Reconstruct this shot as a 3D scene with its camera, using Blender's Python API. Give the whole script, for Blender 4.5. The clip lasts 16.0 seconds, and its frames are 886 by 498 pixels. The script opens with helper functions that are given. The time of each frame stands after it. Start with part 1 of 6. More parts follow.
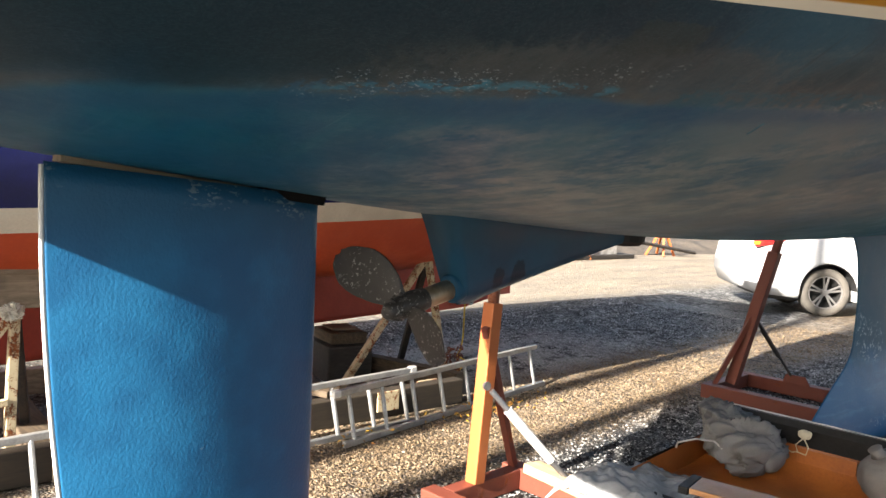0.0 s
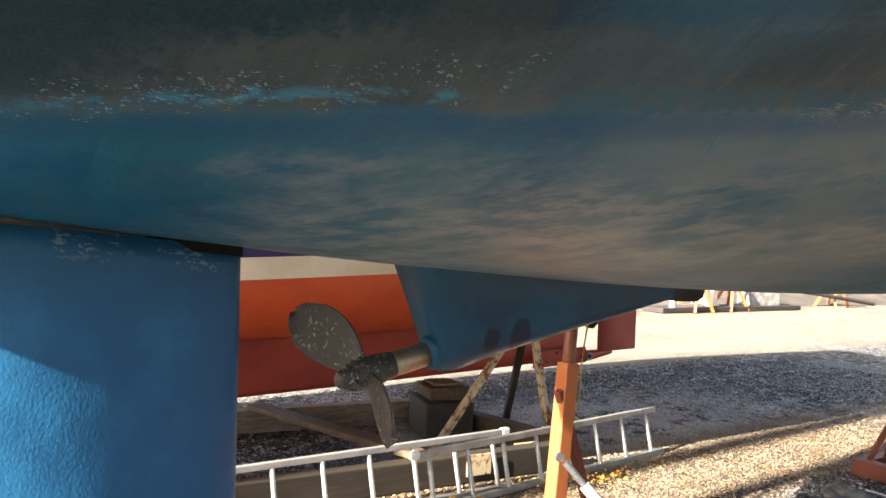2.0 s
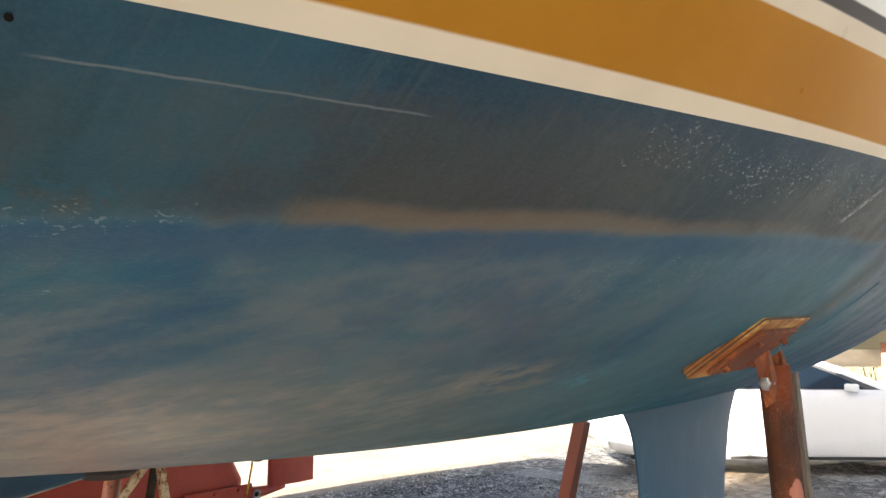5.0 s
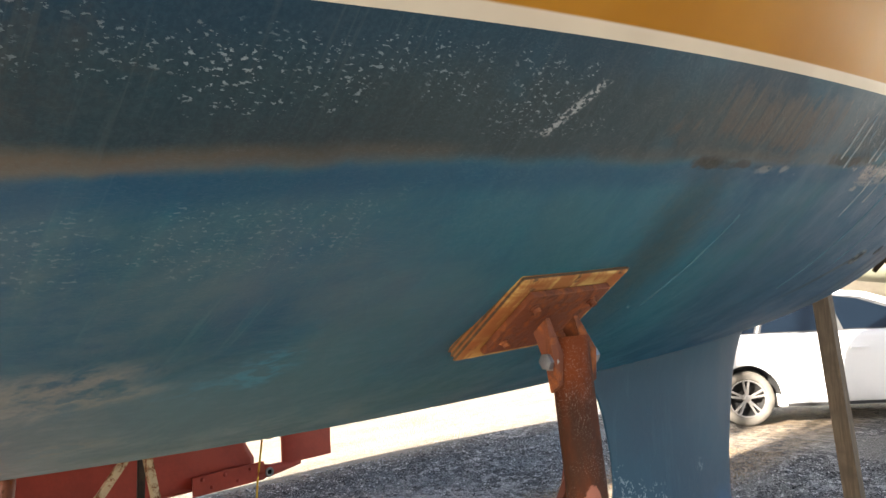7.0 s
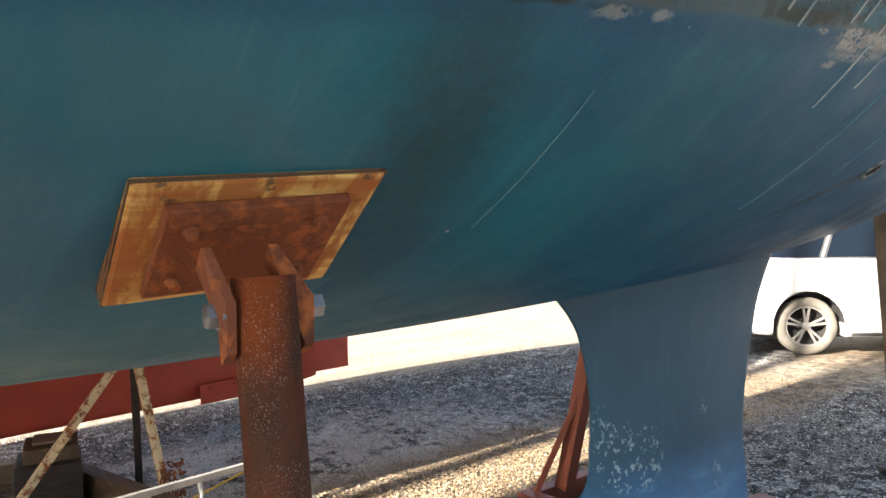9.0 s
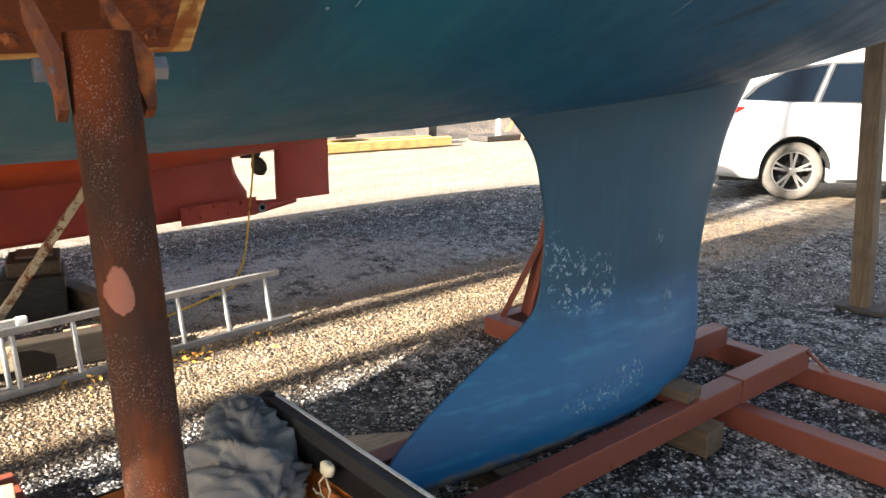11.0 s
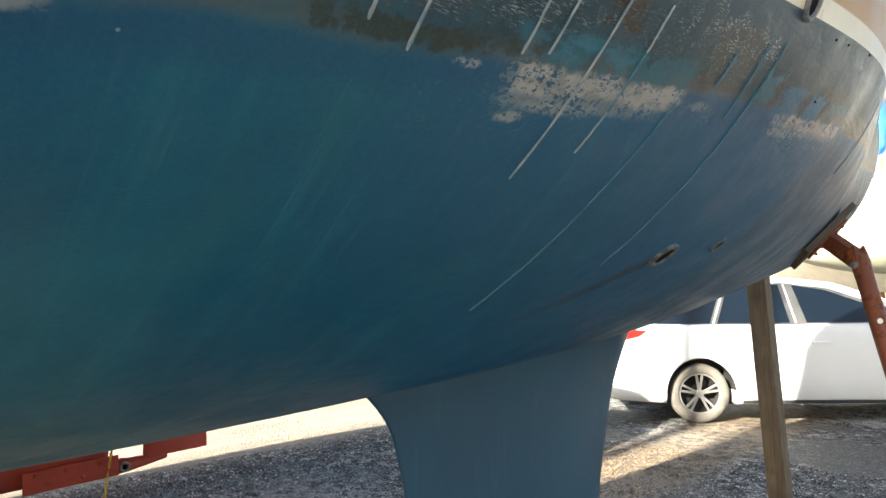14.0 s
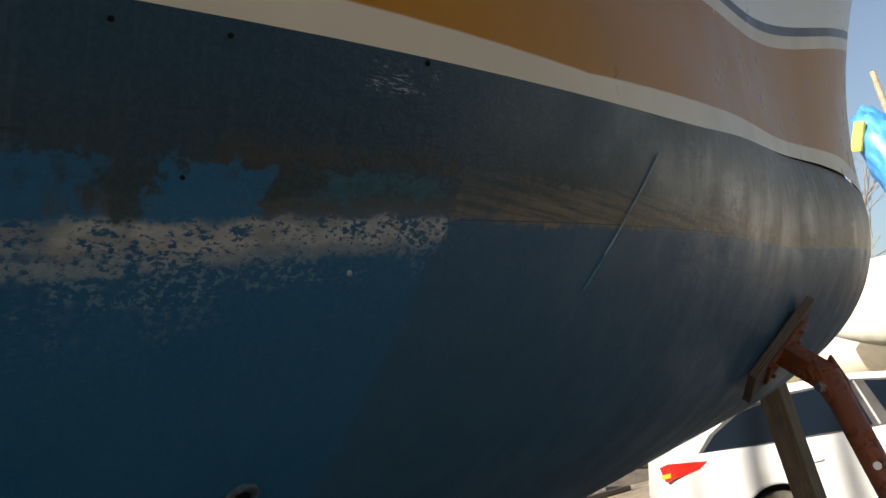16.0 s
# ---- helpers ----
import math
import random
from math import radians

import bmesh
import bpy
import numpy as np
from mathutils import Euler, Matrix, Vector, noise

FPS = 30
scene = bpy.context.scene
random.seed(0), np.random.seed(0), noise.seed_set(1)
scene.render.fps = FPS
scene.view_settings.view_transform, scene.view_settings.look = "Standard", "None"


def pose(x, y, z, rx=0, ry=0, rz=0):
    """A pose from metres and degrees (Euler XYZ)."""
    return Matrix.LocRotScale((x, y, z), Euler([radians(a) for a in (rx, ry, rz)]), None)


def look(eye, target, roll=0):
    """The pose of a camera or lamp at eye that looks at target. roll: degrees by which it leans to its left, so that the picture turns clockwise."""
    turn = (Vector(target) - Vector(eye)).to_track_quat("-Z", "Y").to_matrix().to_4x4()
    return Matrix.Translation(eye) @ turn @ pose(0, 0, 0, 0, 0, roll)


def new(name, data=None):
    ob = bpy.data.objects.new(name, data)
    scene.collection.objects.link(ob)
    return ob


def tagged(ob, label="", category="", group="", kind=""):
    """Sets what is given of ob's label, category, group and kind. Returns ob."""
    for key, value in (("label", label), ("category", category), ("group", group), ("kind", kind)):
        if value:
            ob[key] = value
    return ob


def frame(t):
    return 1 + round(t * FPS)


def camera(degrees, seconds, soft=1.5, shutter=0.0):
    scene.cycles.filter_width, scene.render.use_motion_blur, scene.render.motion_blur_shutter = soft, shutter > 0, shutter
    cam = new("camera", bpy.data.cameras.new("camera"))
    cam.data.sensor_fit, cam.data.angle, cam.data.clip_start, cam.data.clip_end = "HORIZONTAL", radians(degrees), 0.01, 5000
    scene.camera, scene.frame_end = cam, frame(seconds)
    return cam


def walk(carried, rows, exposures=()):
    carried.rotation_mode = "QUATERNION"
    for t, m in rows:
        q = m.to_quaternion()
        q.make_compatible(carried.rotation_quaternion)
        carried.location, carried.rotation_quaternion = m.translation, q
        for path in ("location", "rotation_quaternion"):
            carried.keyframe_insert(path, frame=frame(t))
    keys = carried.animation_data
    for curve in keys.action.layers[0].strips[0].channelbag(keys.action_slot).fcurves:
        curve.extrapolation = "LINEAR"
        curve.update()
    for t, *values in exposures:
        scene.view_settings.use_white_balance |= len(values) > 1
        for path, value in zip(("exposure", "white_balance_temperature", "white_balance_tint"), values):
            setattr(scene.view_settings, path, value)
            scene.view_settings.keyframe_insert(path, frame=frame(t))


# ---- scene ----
cam = camera(60.0, 16.0)
PATH = [
    (0, (1.263, 0.042, 1.376), (-0.143, 1.457, 1.236), 2.9),
    (0.5, (1.245, 0.162, 1.378), (-0.238, 1.5, 1.272), 2.5),
    (1, (1.275, 0.293, 1.379), (-0.392, 1.394, 1.277), 2.3),
    (1.5, (1.302, 0.407, 1.374), (-0.411, 1.438, 1.305), 1.9),
    (2, (1.307, 0.511, 1.388), (-0.364, 1.609, 1.359), 2.1),
    (2.5, (1.277, 0.634, 1.416), (-0.248, 1.927, 1.432), 2.4),
    (3, (1.293, 0.744, 1.44), (-0.138, 2.135, 1.578), 2.6),
    (3.5, (1.377, 0.85, 1.448), (-0.055, 2.228, 1.672), 3.3),
    (4, (1.392, 0.987, 1.44), (0.011, 2.415, 1.677), 2.3),
    (4.5, (1.399, 1.178, 1.461), (0.166, 2.73, 1.73), 0.9),
    (6.8, (1.573, 1.842, 1.503), (0.209, 3.283, 1.752), -3.0),
    (7, (1.606, 1.91, 1.503), (0.218, 3.339, 1.677), -3.2),
    (7.5, (1.651, 2.069, 1.495), (0.221, 3.467, 1.506), -3.9),
    (8, (1.599, 2.226, 1.5), (0.186, 3.641, 1.553), -4.1),
    (8.5, (1.574, 2.36, 1.508), (0.116, 3.728, 1.562), -4.0),
    (9, (1.595, 2.443, 1.502), (0.065, 3.731, 1.452), -1.5),
    (9.5, (1.643, 2.49, 1.47), (0.087, 3.723, 1.229), -0.1),
    (10, (1.671, 2.517, 1.442), (0.138, 3.733, 1.03), 0.1),
    (12.5, (1.68, 2.61, 1.46), (0.291, 3.985, 1.034), -1.5),
    (13, (1.589, 2.669, 1.485), (0.276, 4.148, 1.186), -1.3),
    (13.5, (1.568, 2.722, 1.524), (0.227, 4.201, 1.399), -1.4),
    (14, (1.577, 2.919, 1.551), (0.191, 4.357, 1.65), -1.1),
    (14.5, (1.595, 3.131, 1.594), (0.153, 4.49, 1.868), -1.0),
    (15, (1.564, 3.375, 1.604), (0.14, 4.717, 2.013), -4.8),
    (15.5, (1.556, 3.598, 1.627), (0.134, 4.924, 2.094), -8.8),
    (16, (1.622, 3.884, 1.626), (0.175, 5.177, 2.111), -10.5),
]
EXPOSURES = [(0.0, 2.43, 6350, 10.0), (0.5, 2.78, 6390, 10.0), (1.0, 2.73, 6430, 10.0), (1.5, 2.78, 6480, 10.0), (2.5, 2.93, 6560, 10.0), (3.0, 3.03, 6600, 10.0), (3.5, 3.3, 6550, 10.0), (4.0, 3.5, 6500, 10.0), (4.5, 3.25, 6520, 10.0), (7.0, 3.18, 6600, 10.0), (7.5, 3.13, 6630, 10.0), (8.0, 3.08, 6650, 10.0), (8.5, 2.8, 6680, 10.0), (9.0, 3.13, 6650, 10.0), (9.5, 3.13, 6630, 10.0), (10.0, 2.93, 6600, 10.0), (12.5, 3.06, 6520, 10.0), (13.0, 2.81, 6500, 10.0), (13.5, 2.48, 6470, 7.5), (14.0, 2.98, 6450, 5.0), (14.5, 3.18, 6450, 5.0), (15.0, 3.27, 6550, 5.0), (15.5, 2.15, 6620, 6.5), (16.0, 1.55, 6700, 8.0)]
walk(cam, [(t, look(eye, target, roll)) for t, eye, target, roll in PATH], EXPOSURES)

# ---- world, sun, exposure ----
SUN_DIR = Vector((-0.055, 1.0, -0.48)).normalized()
world = bpy.data.worlds.new("world")
scene.world = world
world.use_nodes = True
wn = world.node_tree
sky = wn.nodes.new("ShaderNodeTexSky")
sky.sky_type = "NISHITA"
sky.sun_disc = False
sky.sun_elevation = math.asin(-SUN_DIR.z)
sky.sun_rotation = math.pi
sky.air_density, sky.dust_density, sky.ozone_density = 1.0, 3.0, 1.2
haze = wn.nodes.new("ShaderNodeHueSaturation")
haze.inputs["Saturation"].default_value = 0.9
wn.links.new(sky.outputs[0], haze.inputs["Color"])
wn.links.new(haze.outputs[0], wn.nodes["Background"].inputs["Color"])
wn.nodes["Background"].inputs["Strength"].default_value = 0.052
sun = new("sun", bpy.data.lights.new("sun", "SUN"))
sun.data.energy, sun.data.angle, sun.data.color = 5.0, radians(0.55), (1.0, 0.91, 0.79)
sun.matrix_world = look((0, -20, 12), Vector((0, -20, 12)) + SUN_DIR)


# ---- helpers of this scene ----
def thing(name, loc, label, category, group="", kind=""):
    ob = new(name)
    ob.location = loc
    ob.empty_display_size = 0.1
    return tagged(ob, label, category, group, kind)


def base_of(ob):
    return Matrix.Translation(ob.location) if ob.parent is None else Matrix.Identity(4)


def part(name, bm, material, parent=None, label="", smooth=False):
    """Links a bmesh in world places as one mesh object, under a thing or a part."""
    me = bpy.data.meshes.new(name)
    bmesh.ops.recalc_face_normals(bm, faces=bm.faces)
    bm.to_mesh(me)
    bm.free()
    me.materials.append(material)
    if smooth:
        me.shade_smooth()
    ob = new(name, me)
    if parent is not None:
        ob.parent = parent
        ob.matrix_parent_inverse = base_of(parent).inverted()
    return tagged(ob, label) if label else ob


def single(name, bm, material, label, category, group="", kind="", smooth=False):
    return tagged(part(name, bm, material, None, "", smooth), label, category, group, kind)


def box(bm, c, s, turn=None, bevel=0.0):
    r = bmesh.ops.create_cube(bm, size=1.0)
    vs = r["verts"]
    bmesh.ops.scale(bm, vec=s, verts=vs)
    if bevel > 0:
        es = {e for v in vs for e in v.link_edges}
        rb = bmesh.ops.bevel(bm, geom=list(es), offset=bevel, segments=2, profile=0.6, affect="EDGES")
        vs = list({v for f in rb["faces"] for v in f.verts} | {v for v in vs if v.is_valid})
    m = Matrix.Translation(c) @ (turn.to_4x4() if turn is not None else Matrix.Identity(4))
    bmesh.ops.transform(bm, matrix=m, verts=vs)
    return vs


def aim(p0, p1, up=(0, 0, 1)):
    d = (Vector(p1) - Vector(p0)).normalized()
    u = Vector(up)
    if abs(d.dot(u)) > 0.98:
        u = Vector((0, 1, 0))
    side = d.cross(u).normalized()
    top = side.cross(d)
    return Matrix((side, d, top)).transposed()


def beam(bm, p0, p1, w, h, bevel=0.004, up=(0, 0, 1)):
    p0, p1 = Vector(p0), Vector(p1)
    return box(bm, (p0 + p1) / 2, (w, (p1 - p0).length, h), aim(p0, p1, up), bevel)


def ring(c, ax, ay, rx, ry, n, start=0.0):
    return [Vector(c) + ax * (rx * math.cos(start + math.tau * i / n)) + ay * (ry * math.sin(start + math.tau * i / n)) for i in range(n)]


def loft(bm, rings, closed=True, caps=True):
    rows = [[bm.verts.new(p) for p in r] for r in rings]
    n = len(rows[0])
    for a, b in zip(rows, rows[1:]):
        for i in range(n if closed else n - 1):
            j = (i + 1) % n
            bm.faces.new((a[i], a[j], b[j], b[i]))
    if caps:
        bm.faces.new(rows[0])
        bm.faces.new(rows[-1])
    return rows


def tube(bm, p0, p1, r0, r1=None, n=14, caps=True):
    a = aim(p0, p1)
    return loft(bm, [ring(p0, a.col[0], a.col[2], r0, r0, n), ring(p1, a.col[0], a.col[2], r1 or r0, r1 or r0, n)], True, caps)


def pipe(bm, pts, r, n=8):
    pts = [Vector(p) for p in pts]
    rs = []
    for i, p in enumerate(pts):
        a = aim(pts[max(i - 1, 0)], pts[min(i + 1, len(pts) - 1)])
        rs.append(ring(p, a.col[0], a.col[2], r, r, n))
    loft(bm, rs)


def hollow(bm, p0, p1, r, wall, n=20):
    """An open pipe with wall thickness."""
    a = aim(p0, p1)
    f = lambda p, q: ring(p, a.col[0], a.col[2], q, q, n)
    loft(bm, [f(p0, r), f(p1, r), f(p1, r - wall), f(p0, r - wall), f(p0, r)], True, False)


def lathe(bm, c, axis, prof, n=28, caps=True):
    """Turns (along, radius) pairs about an axis through c."""
    a = aim((0, 0, 0), axis)
    loft(bm, [ring(Vector(c) + a.col[1] * s, a.col[0], a.col[2], max(r, 1e-4), max(r, 1e-4), n) for s, r in prof], True, caps)


def bend(v, ks, vs):
    """A smooth curve through a few station values."""
    ks, vs = np.asarray(ks, float), np.asarray(vs, float)
    m = np.gradient(vs, ks)
    v = min(max(v, ks[0]), ks[-1])
    i = int(np.clip(np.searchsorted(ks, v) - 1, 0, len(ks) - 2))
    h = ks[i + 1] - ks[i]
    s = (v - ks[i]) / h
    return float((2 * s**3 - 3 * s**2 + 1) * vs[i] + (s**3 - 2 * s**2 + s) * h * m[i] + (-2 * s**3 + 3 * s**2) * vs[i + 1] + (s**3 - s**2) * h * m[i + 1])


# ---- materials ----
class Mat:
    """A small writer for node materials in object space."""

    def __init__(self, name, rough=0.6, metal=0.0):
        self.m = bpy.data.materials.new(name)
        self.m.use_nodes = True
        self.t = self.m.node_tree
        self.b = self.t.nodes["Principled BSDF"]
        self.b.inputs["Roughness"].default_value = rough
        self.b.inputs["Metallic"].default_value = metal
        self.co = self.t.nodes.new("ShaderNodeTexCoord").outputs["Object"]
        s = self.t.nodes.new("ShaderNodeSeparateXYZ")
        self.t.links.new(self.co, s.inputs[0])
        self.x, self.y, self.z = s.outputs

    def put(self, sock, v):
        if isinstance(v, bpy.types.NodeSocket):
            self.t.links.new(v, sock)
        elif isinstance(v, tuple) and len(v) == 3 and sock.type == "RGBA":
            sock.default_value = (*v, 1)
        else:
            sock.default_value = v

    def math(self, op, a, b=0.0, c=0.0, clamp=False):
        n = self.t.nodes.new("ShaderNodeMath")
        n.operation, n.use_clamp = op, clamp
        for s, v in zip(n.inputs, (a, b, c)):
            self.put(s, v)
        return n.outputs[0]

    def vec(self, sx, sy, sz, slant=0.0):
        n = self.t.nodes.new("ShaderNodeMapping")
        n.inputs["Scale"].default_value = (sx, sy, sz)
        if slant:
            turned = self.t.nodes.new("ShaderNodeMapping")
            turned.inputs["Rotation"].default_value = (-slant, 0, 0)
            self.put(turned.inputs["Vector"], self.co)
            self.put(n.inputs["Vector"], turned.outputs[0])
        else:
            self.put(n.inputs["Vector"], self.co)
        return n.outputs[0]

    def noise(self, scale, detail=4.0, rough=0.55, vec=None, warp=0.0):
        n = self.t.nodes.new("ShaderNodeTexNoise")
        self.put(n.inputs["Vector"], vec or self.co)
        n.inputs["Scale"].default_value, n.inputs["Detail"].default_value = scale, detail
        n.inputs["Roughness"].default_value, n.inputs["Distortion"].default_value = rough, warp
        return n.outputs["Fac"]

    def cells(self, scale, vec=None, feature="F1", out="Distance"):
        n = self.t.nodes.new("ShaderNodeTexVoronoi")
        n.feature = feature
        self.put(n.inputs["Vector"], vec or self.co)
        n.inputs["Scale"].default_value = scale
        return n.outputs[out]

    def span(self, v, a, b, lo=0.0, hi=1.0):
        n = self.t.nodes.new("ShaderNodeMapRange")
        n.interpolation_type = "SMOOTHSTEP"
        for s, k in zip(n.inputs, (v, a, b, lo, hi)):
            self.put(s, k)
        return n.outputs[0]

    def mix(self, f, a, b):
        n = self.t.nodes.new("ShaderNodeMix")
        n.data_type = "RGBA"
        self.put(n.inputs[0], f)
        self.put(n.inputs[6], a)
        self.put(n.inputs[7], b)
        return n.outputs[2]

    def mul(self, *vs):
        r = vs[0]
        for v in vs[1:]:
            r = self.math("MULTIPLY", r, v)
        return r

    def add(self, a, b):
        return self.math("ADD", a, b)

    def bump(self, h, strength=0.3, dist=0.01, base=None):
        n = self.t.nodes.new("ShaderNodeBump")
        n.inputs["Strength"].default_value, n.inputs["Distance"].default_value = strength, dist
        self.put(n.inputs["Height"], h)
        if base is not None:
            self.put(n.inputs["Normal"], base)
        return n.outputs[0]

    def random(self):
        return self.t.nodes.new("ShaderNodeObjectInfo").outputs["Random"]

    def island(self):
        return self.t.nodes.new("ShaderNodeNewGeometry").outputs["Random Per Island"]

    def end(self, color=None, rough=None, normal=None, metal=None):
        for k, v in (("Base Color", color), ("Roughness", rough), ("Normal", normal), ("Metallic", metal)):
            if v is not None:
                self.put(self.b.inputs[k], v)
        return self.m


def plain(name, c1, c2, scale=6.0, rough=0.6, metal=0.0, bump=0.25, fine=90.0, dist=0.002, spread=0.12):
    k = Mat(name, rough, metal)
    big, small = k.noise(scale, 5), k.noise(fine, 3)
    f = k.span(k.add(k.mul(big, 0.7), k.mul(small, 0.3)), 0.5 - spread, 0.5 + spread)
    return k.end(k.mix(f, c1, c2), k.span(big, 0.3, 0.7, rough * 0.8, min(1, rough * 1.2)), k.bump(small, bump, dist))


def rusty(name, paint, cover, scale=14.0, rough=0.55):
    """Paint over rust; cover: how much of the paint is left, 0 to 1."""
    k = Mat(name)
    f = k.span(k.add(k.mul(k.noise(scale, 6), 0.65), k.mul(k.noise(scale * 7, 4), 0.35)), 0.36 + 0.26 * cover, 0.46 + 0.26 * cover)
    rust = k.mix(k.span(k.noise(scale * 4, 5), 0.35, 0.65), (0.075, 0.019, 0.0055), (0.24, 0.066, 0.013))
    pa = k.mix(k.noise(scale * 0.4, 3), paint, tuple(v * 0.72 for v in paint))
    return k.end(k.mix(f, pa, rust), k.span(f, 0, 1, rough, 0.88), k.bump(k.add(k.mul(f, 0.6), k.noise(scale * 12, 3)), 0.35, 0.003))


def timber(name, c1, c2, along="y", rough=0.75):
    k = Mat(name, rough)
    sc = {"x": (1.2, 16, 16), "y": (16, 1.2, 16), "z": (16, 16, 1.2)}[along]
    g = k.noise(3.0, 6, 0.6, k.vec(*sc), 0.6)
    f = k.span(g, 0.32, 0.7)
    d = k.span(k.noise(7, 4), 0.45, 0.75)
    return k.end(k.mix(k.mul(d, 0.6), k.mix(f, c1, c2), tuple(v * 0.35 for v in c1)), rough, k.bump(g, 0.4, 0.003))


# antifouling paint on the underwater body: blue, worn to a grey film, with runs, flaked strips and scum line; shade
# high up and bounced light low down are in its colours
def antifouling(LO, HI):
    k = Mat("antifouling", 0.5)
    W = k.math("SUBTRACT", k.z, k.mul(k.y, 0.088))
    cloud = k.noise(1.7, 6, 0.62, None, 0.4)
    mid = k.noise(7.5, 6, 0.6)
    fine = k.noise(60, 4, 0.6)
    grain = k.noise(260, 3, 0.6)
    run = k.noise(1.0, 5, 0.6, k.vec(3, 26, 2.6))
    thread = k.noise(1.0, 4, 0.65, k.vec(4, 90, 3.5))
    hair = k.noise(1.0, 3, 0.6, k.vec(5, 150, 5))
    swipe = k.noise(1.0, 6, 0.68, k.vec(14, 10, 42, 0.30))
    streak = k.noise(1.0, 5, 0.62, k.vec(7, 30, 12))
    wob = k.add(k.mul(k.math("SUBTRACT", mid, 0.5), 0.9), k.mul(k.math("SUBTRACT", fine, 0.5), 0.8))


    def spot(yc, wc, ry, rw, edge=0.45):
        """A worn place of its own: an oval with a ragged rim, at a height above the tilted waterline."""
        if yc + 2.2 * ry < LO or yc - 2.2 * ry > HI:
            return None
        a = k.math("DIVIDE", k.math("SUBTRACT", k.y, yc), ry)
        b = k.math("DIVIDE", k.math("SUBTRACT", W, wc), rw)
        d = k.math("SQRT", k.add(k.mul(a, a), k.mul(b, b)))
        return k.span(k.add(d, k.mul(wob, 1.9)), 0.9 + edge * 0.3, 0.9 - edge * 0.3)


    def field(y0, y1, w0, w1, ey=0.03, ew=0.006, rough=1.0, soft=0.35):
        """A stretch of the side between two places along it and two heights, with uneven edges."""
        if y1 + 3 * ey < LO or y0 - 3 * ey > HI:
            return None
        yy = k.add(k.y, k.mul(wob, ey * 4 * rough))
        ww = k.add(W, k.mul(wob, ew * 5 * rough))
        sy, sw = ey * soft, ew * soft
        return k.mul(k.span(yy, y0 - sy, y0 + sy), k.span(yy, y1 + sy, y1 - sy), k.span(ww, w0 - sw, w0 + sw), k.span(ww, w1 + sw, w1 - sw))


    def lay(mask, strength, colour):
        nonlocal col
        if mask is None:
            return
        col = k.mix(k.mul(mask, strength), col, colour)


    blue = k.mix(k.span(cloud, 0.38, 0.64), (0.0018, 0.069, 0.132), (0.0030, 0.106, 0.162))
    blue = k.mix(k.mul(k.span(run, 0.5, 0.72), 0.35), blue, (0.014, 0.150, 0.200))
    blue = k.mix(k.mul(k.span(thread, 0.52, 0.75), 0.18), blue, (0.042, 0.145, 0.19))
    blue = k.mix(k.mul(k.span(hair, 0.60, 0.70), k.span(run, 0.40, 0.60), 0.3), blue, (0.075, 0.175, 0.21))
    blue = k.mix(k.mul(k.span(k.noise(4.2, 5, 0.6), 0.5, 0.66), 0.4), blue, (0.010, 0.098, 0.122))
    blue = k.mix(k.mul(k.span(k.add(k.y, k.mul(cloud, 0.8)), 3.5, 4.3), 0.7), blue, (0.0025, 0.058, 0.145))
    blue = k.mix(k.mul(k.span(k.add(k.add(k.y, k.mul(mid, 0.02)), k.mul(k.math("SUBTRACT", 1.42, W), 0.25)), 4.293, 4.305), 0.55), blue, (0.020, 0.052, 0.085))
    col = blue
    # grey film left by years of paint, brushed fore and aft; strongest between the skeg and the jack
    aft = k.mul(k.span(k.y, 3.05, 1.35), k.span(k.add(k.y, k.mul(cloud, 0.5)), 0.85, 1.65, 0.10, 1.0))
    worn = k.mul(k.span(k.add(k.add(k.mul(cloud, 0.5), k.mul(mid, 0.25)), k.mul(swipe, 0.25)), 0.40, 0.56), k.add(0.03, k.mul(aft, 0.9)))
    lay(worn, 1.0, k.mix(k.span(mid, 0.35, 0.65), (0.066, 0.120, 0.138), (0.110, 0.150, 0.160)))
    for yc, wc, ry, rw, st in ((1.02, 1.33, 0.20, 0.035, 0.55), (1.18, 1.29, 0.26, 0.045, 0.65), (1.30, 1.26, 0.22, 0.04, 0.6), (1.5, 1.25, 0.26, 0.035, 0.55), (0.86, 1.385, 0.14, 0.014, 0.45), (1.70, 1.27, 0.22, 0.035, 0.6), (1.95, 1.24, 0.22, 0.035, 0.5), (1.38, 1.35, 0.2, 0.03, 0.35)):
        lay(spot(yc, wc, ry, rw, 2.5), k.mul(k.span(k.add(k.mul(swipe, 0.8), k.mul(fine, 0.2)), 0.42, 0.60), st), k.mix(streak, (0.20, 0.225, 0.215), (0.255, 0.25, 0.225)))
    # pale wash low down stands for light thrown up from the ground
    if LO < 2.2:
        lay(k.mul(k.span(k.y, 1.0, 1.3), k.span(k.y, 2.2, 1.8), k.span(W, 1.34, 1.22)), 0.35, (0.26, 0.25, 0.225))
    for yc, wc, ry, rw, st in ((2.17, 1.265, 0.07, 0.016, 0.55), (2.22, 1.245, 0.05, 0.010, 0.5), (2.24, 1.175, 0.05, 0.012, 0.5), (2.10, 1.20, 0.10, 0.012, 0.35)):
        lay(spot(yc, wc, ry, rw, 2.0), k.mul(k.span(k.add(k.mul(fine, 0.5), k.mul(swipe, 0.5)), 0.42, 0.56), st), (0.24, 0.245, 0.20))
    # slime between the scum line and the boot stripe, darkened for shade on the upper side
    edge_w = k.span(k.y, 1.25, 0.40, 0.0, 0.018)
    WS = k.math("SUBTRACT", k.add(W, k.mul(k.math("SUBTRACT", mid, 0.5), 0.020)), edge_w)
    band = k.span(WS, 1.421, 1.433)
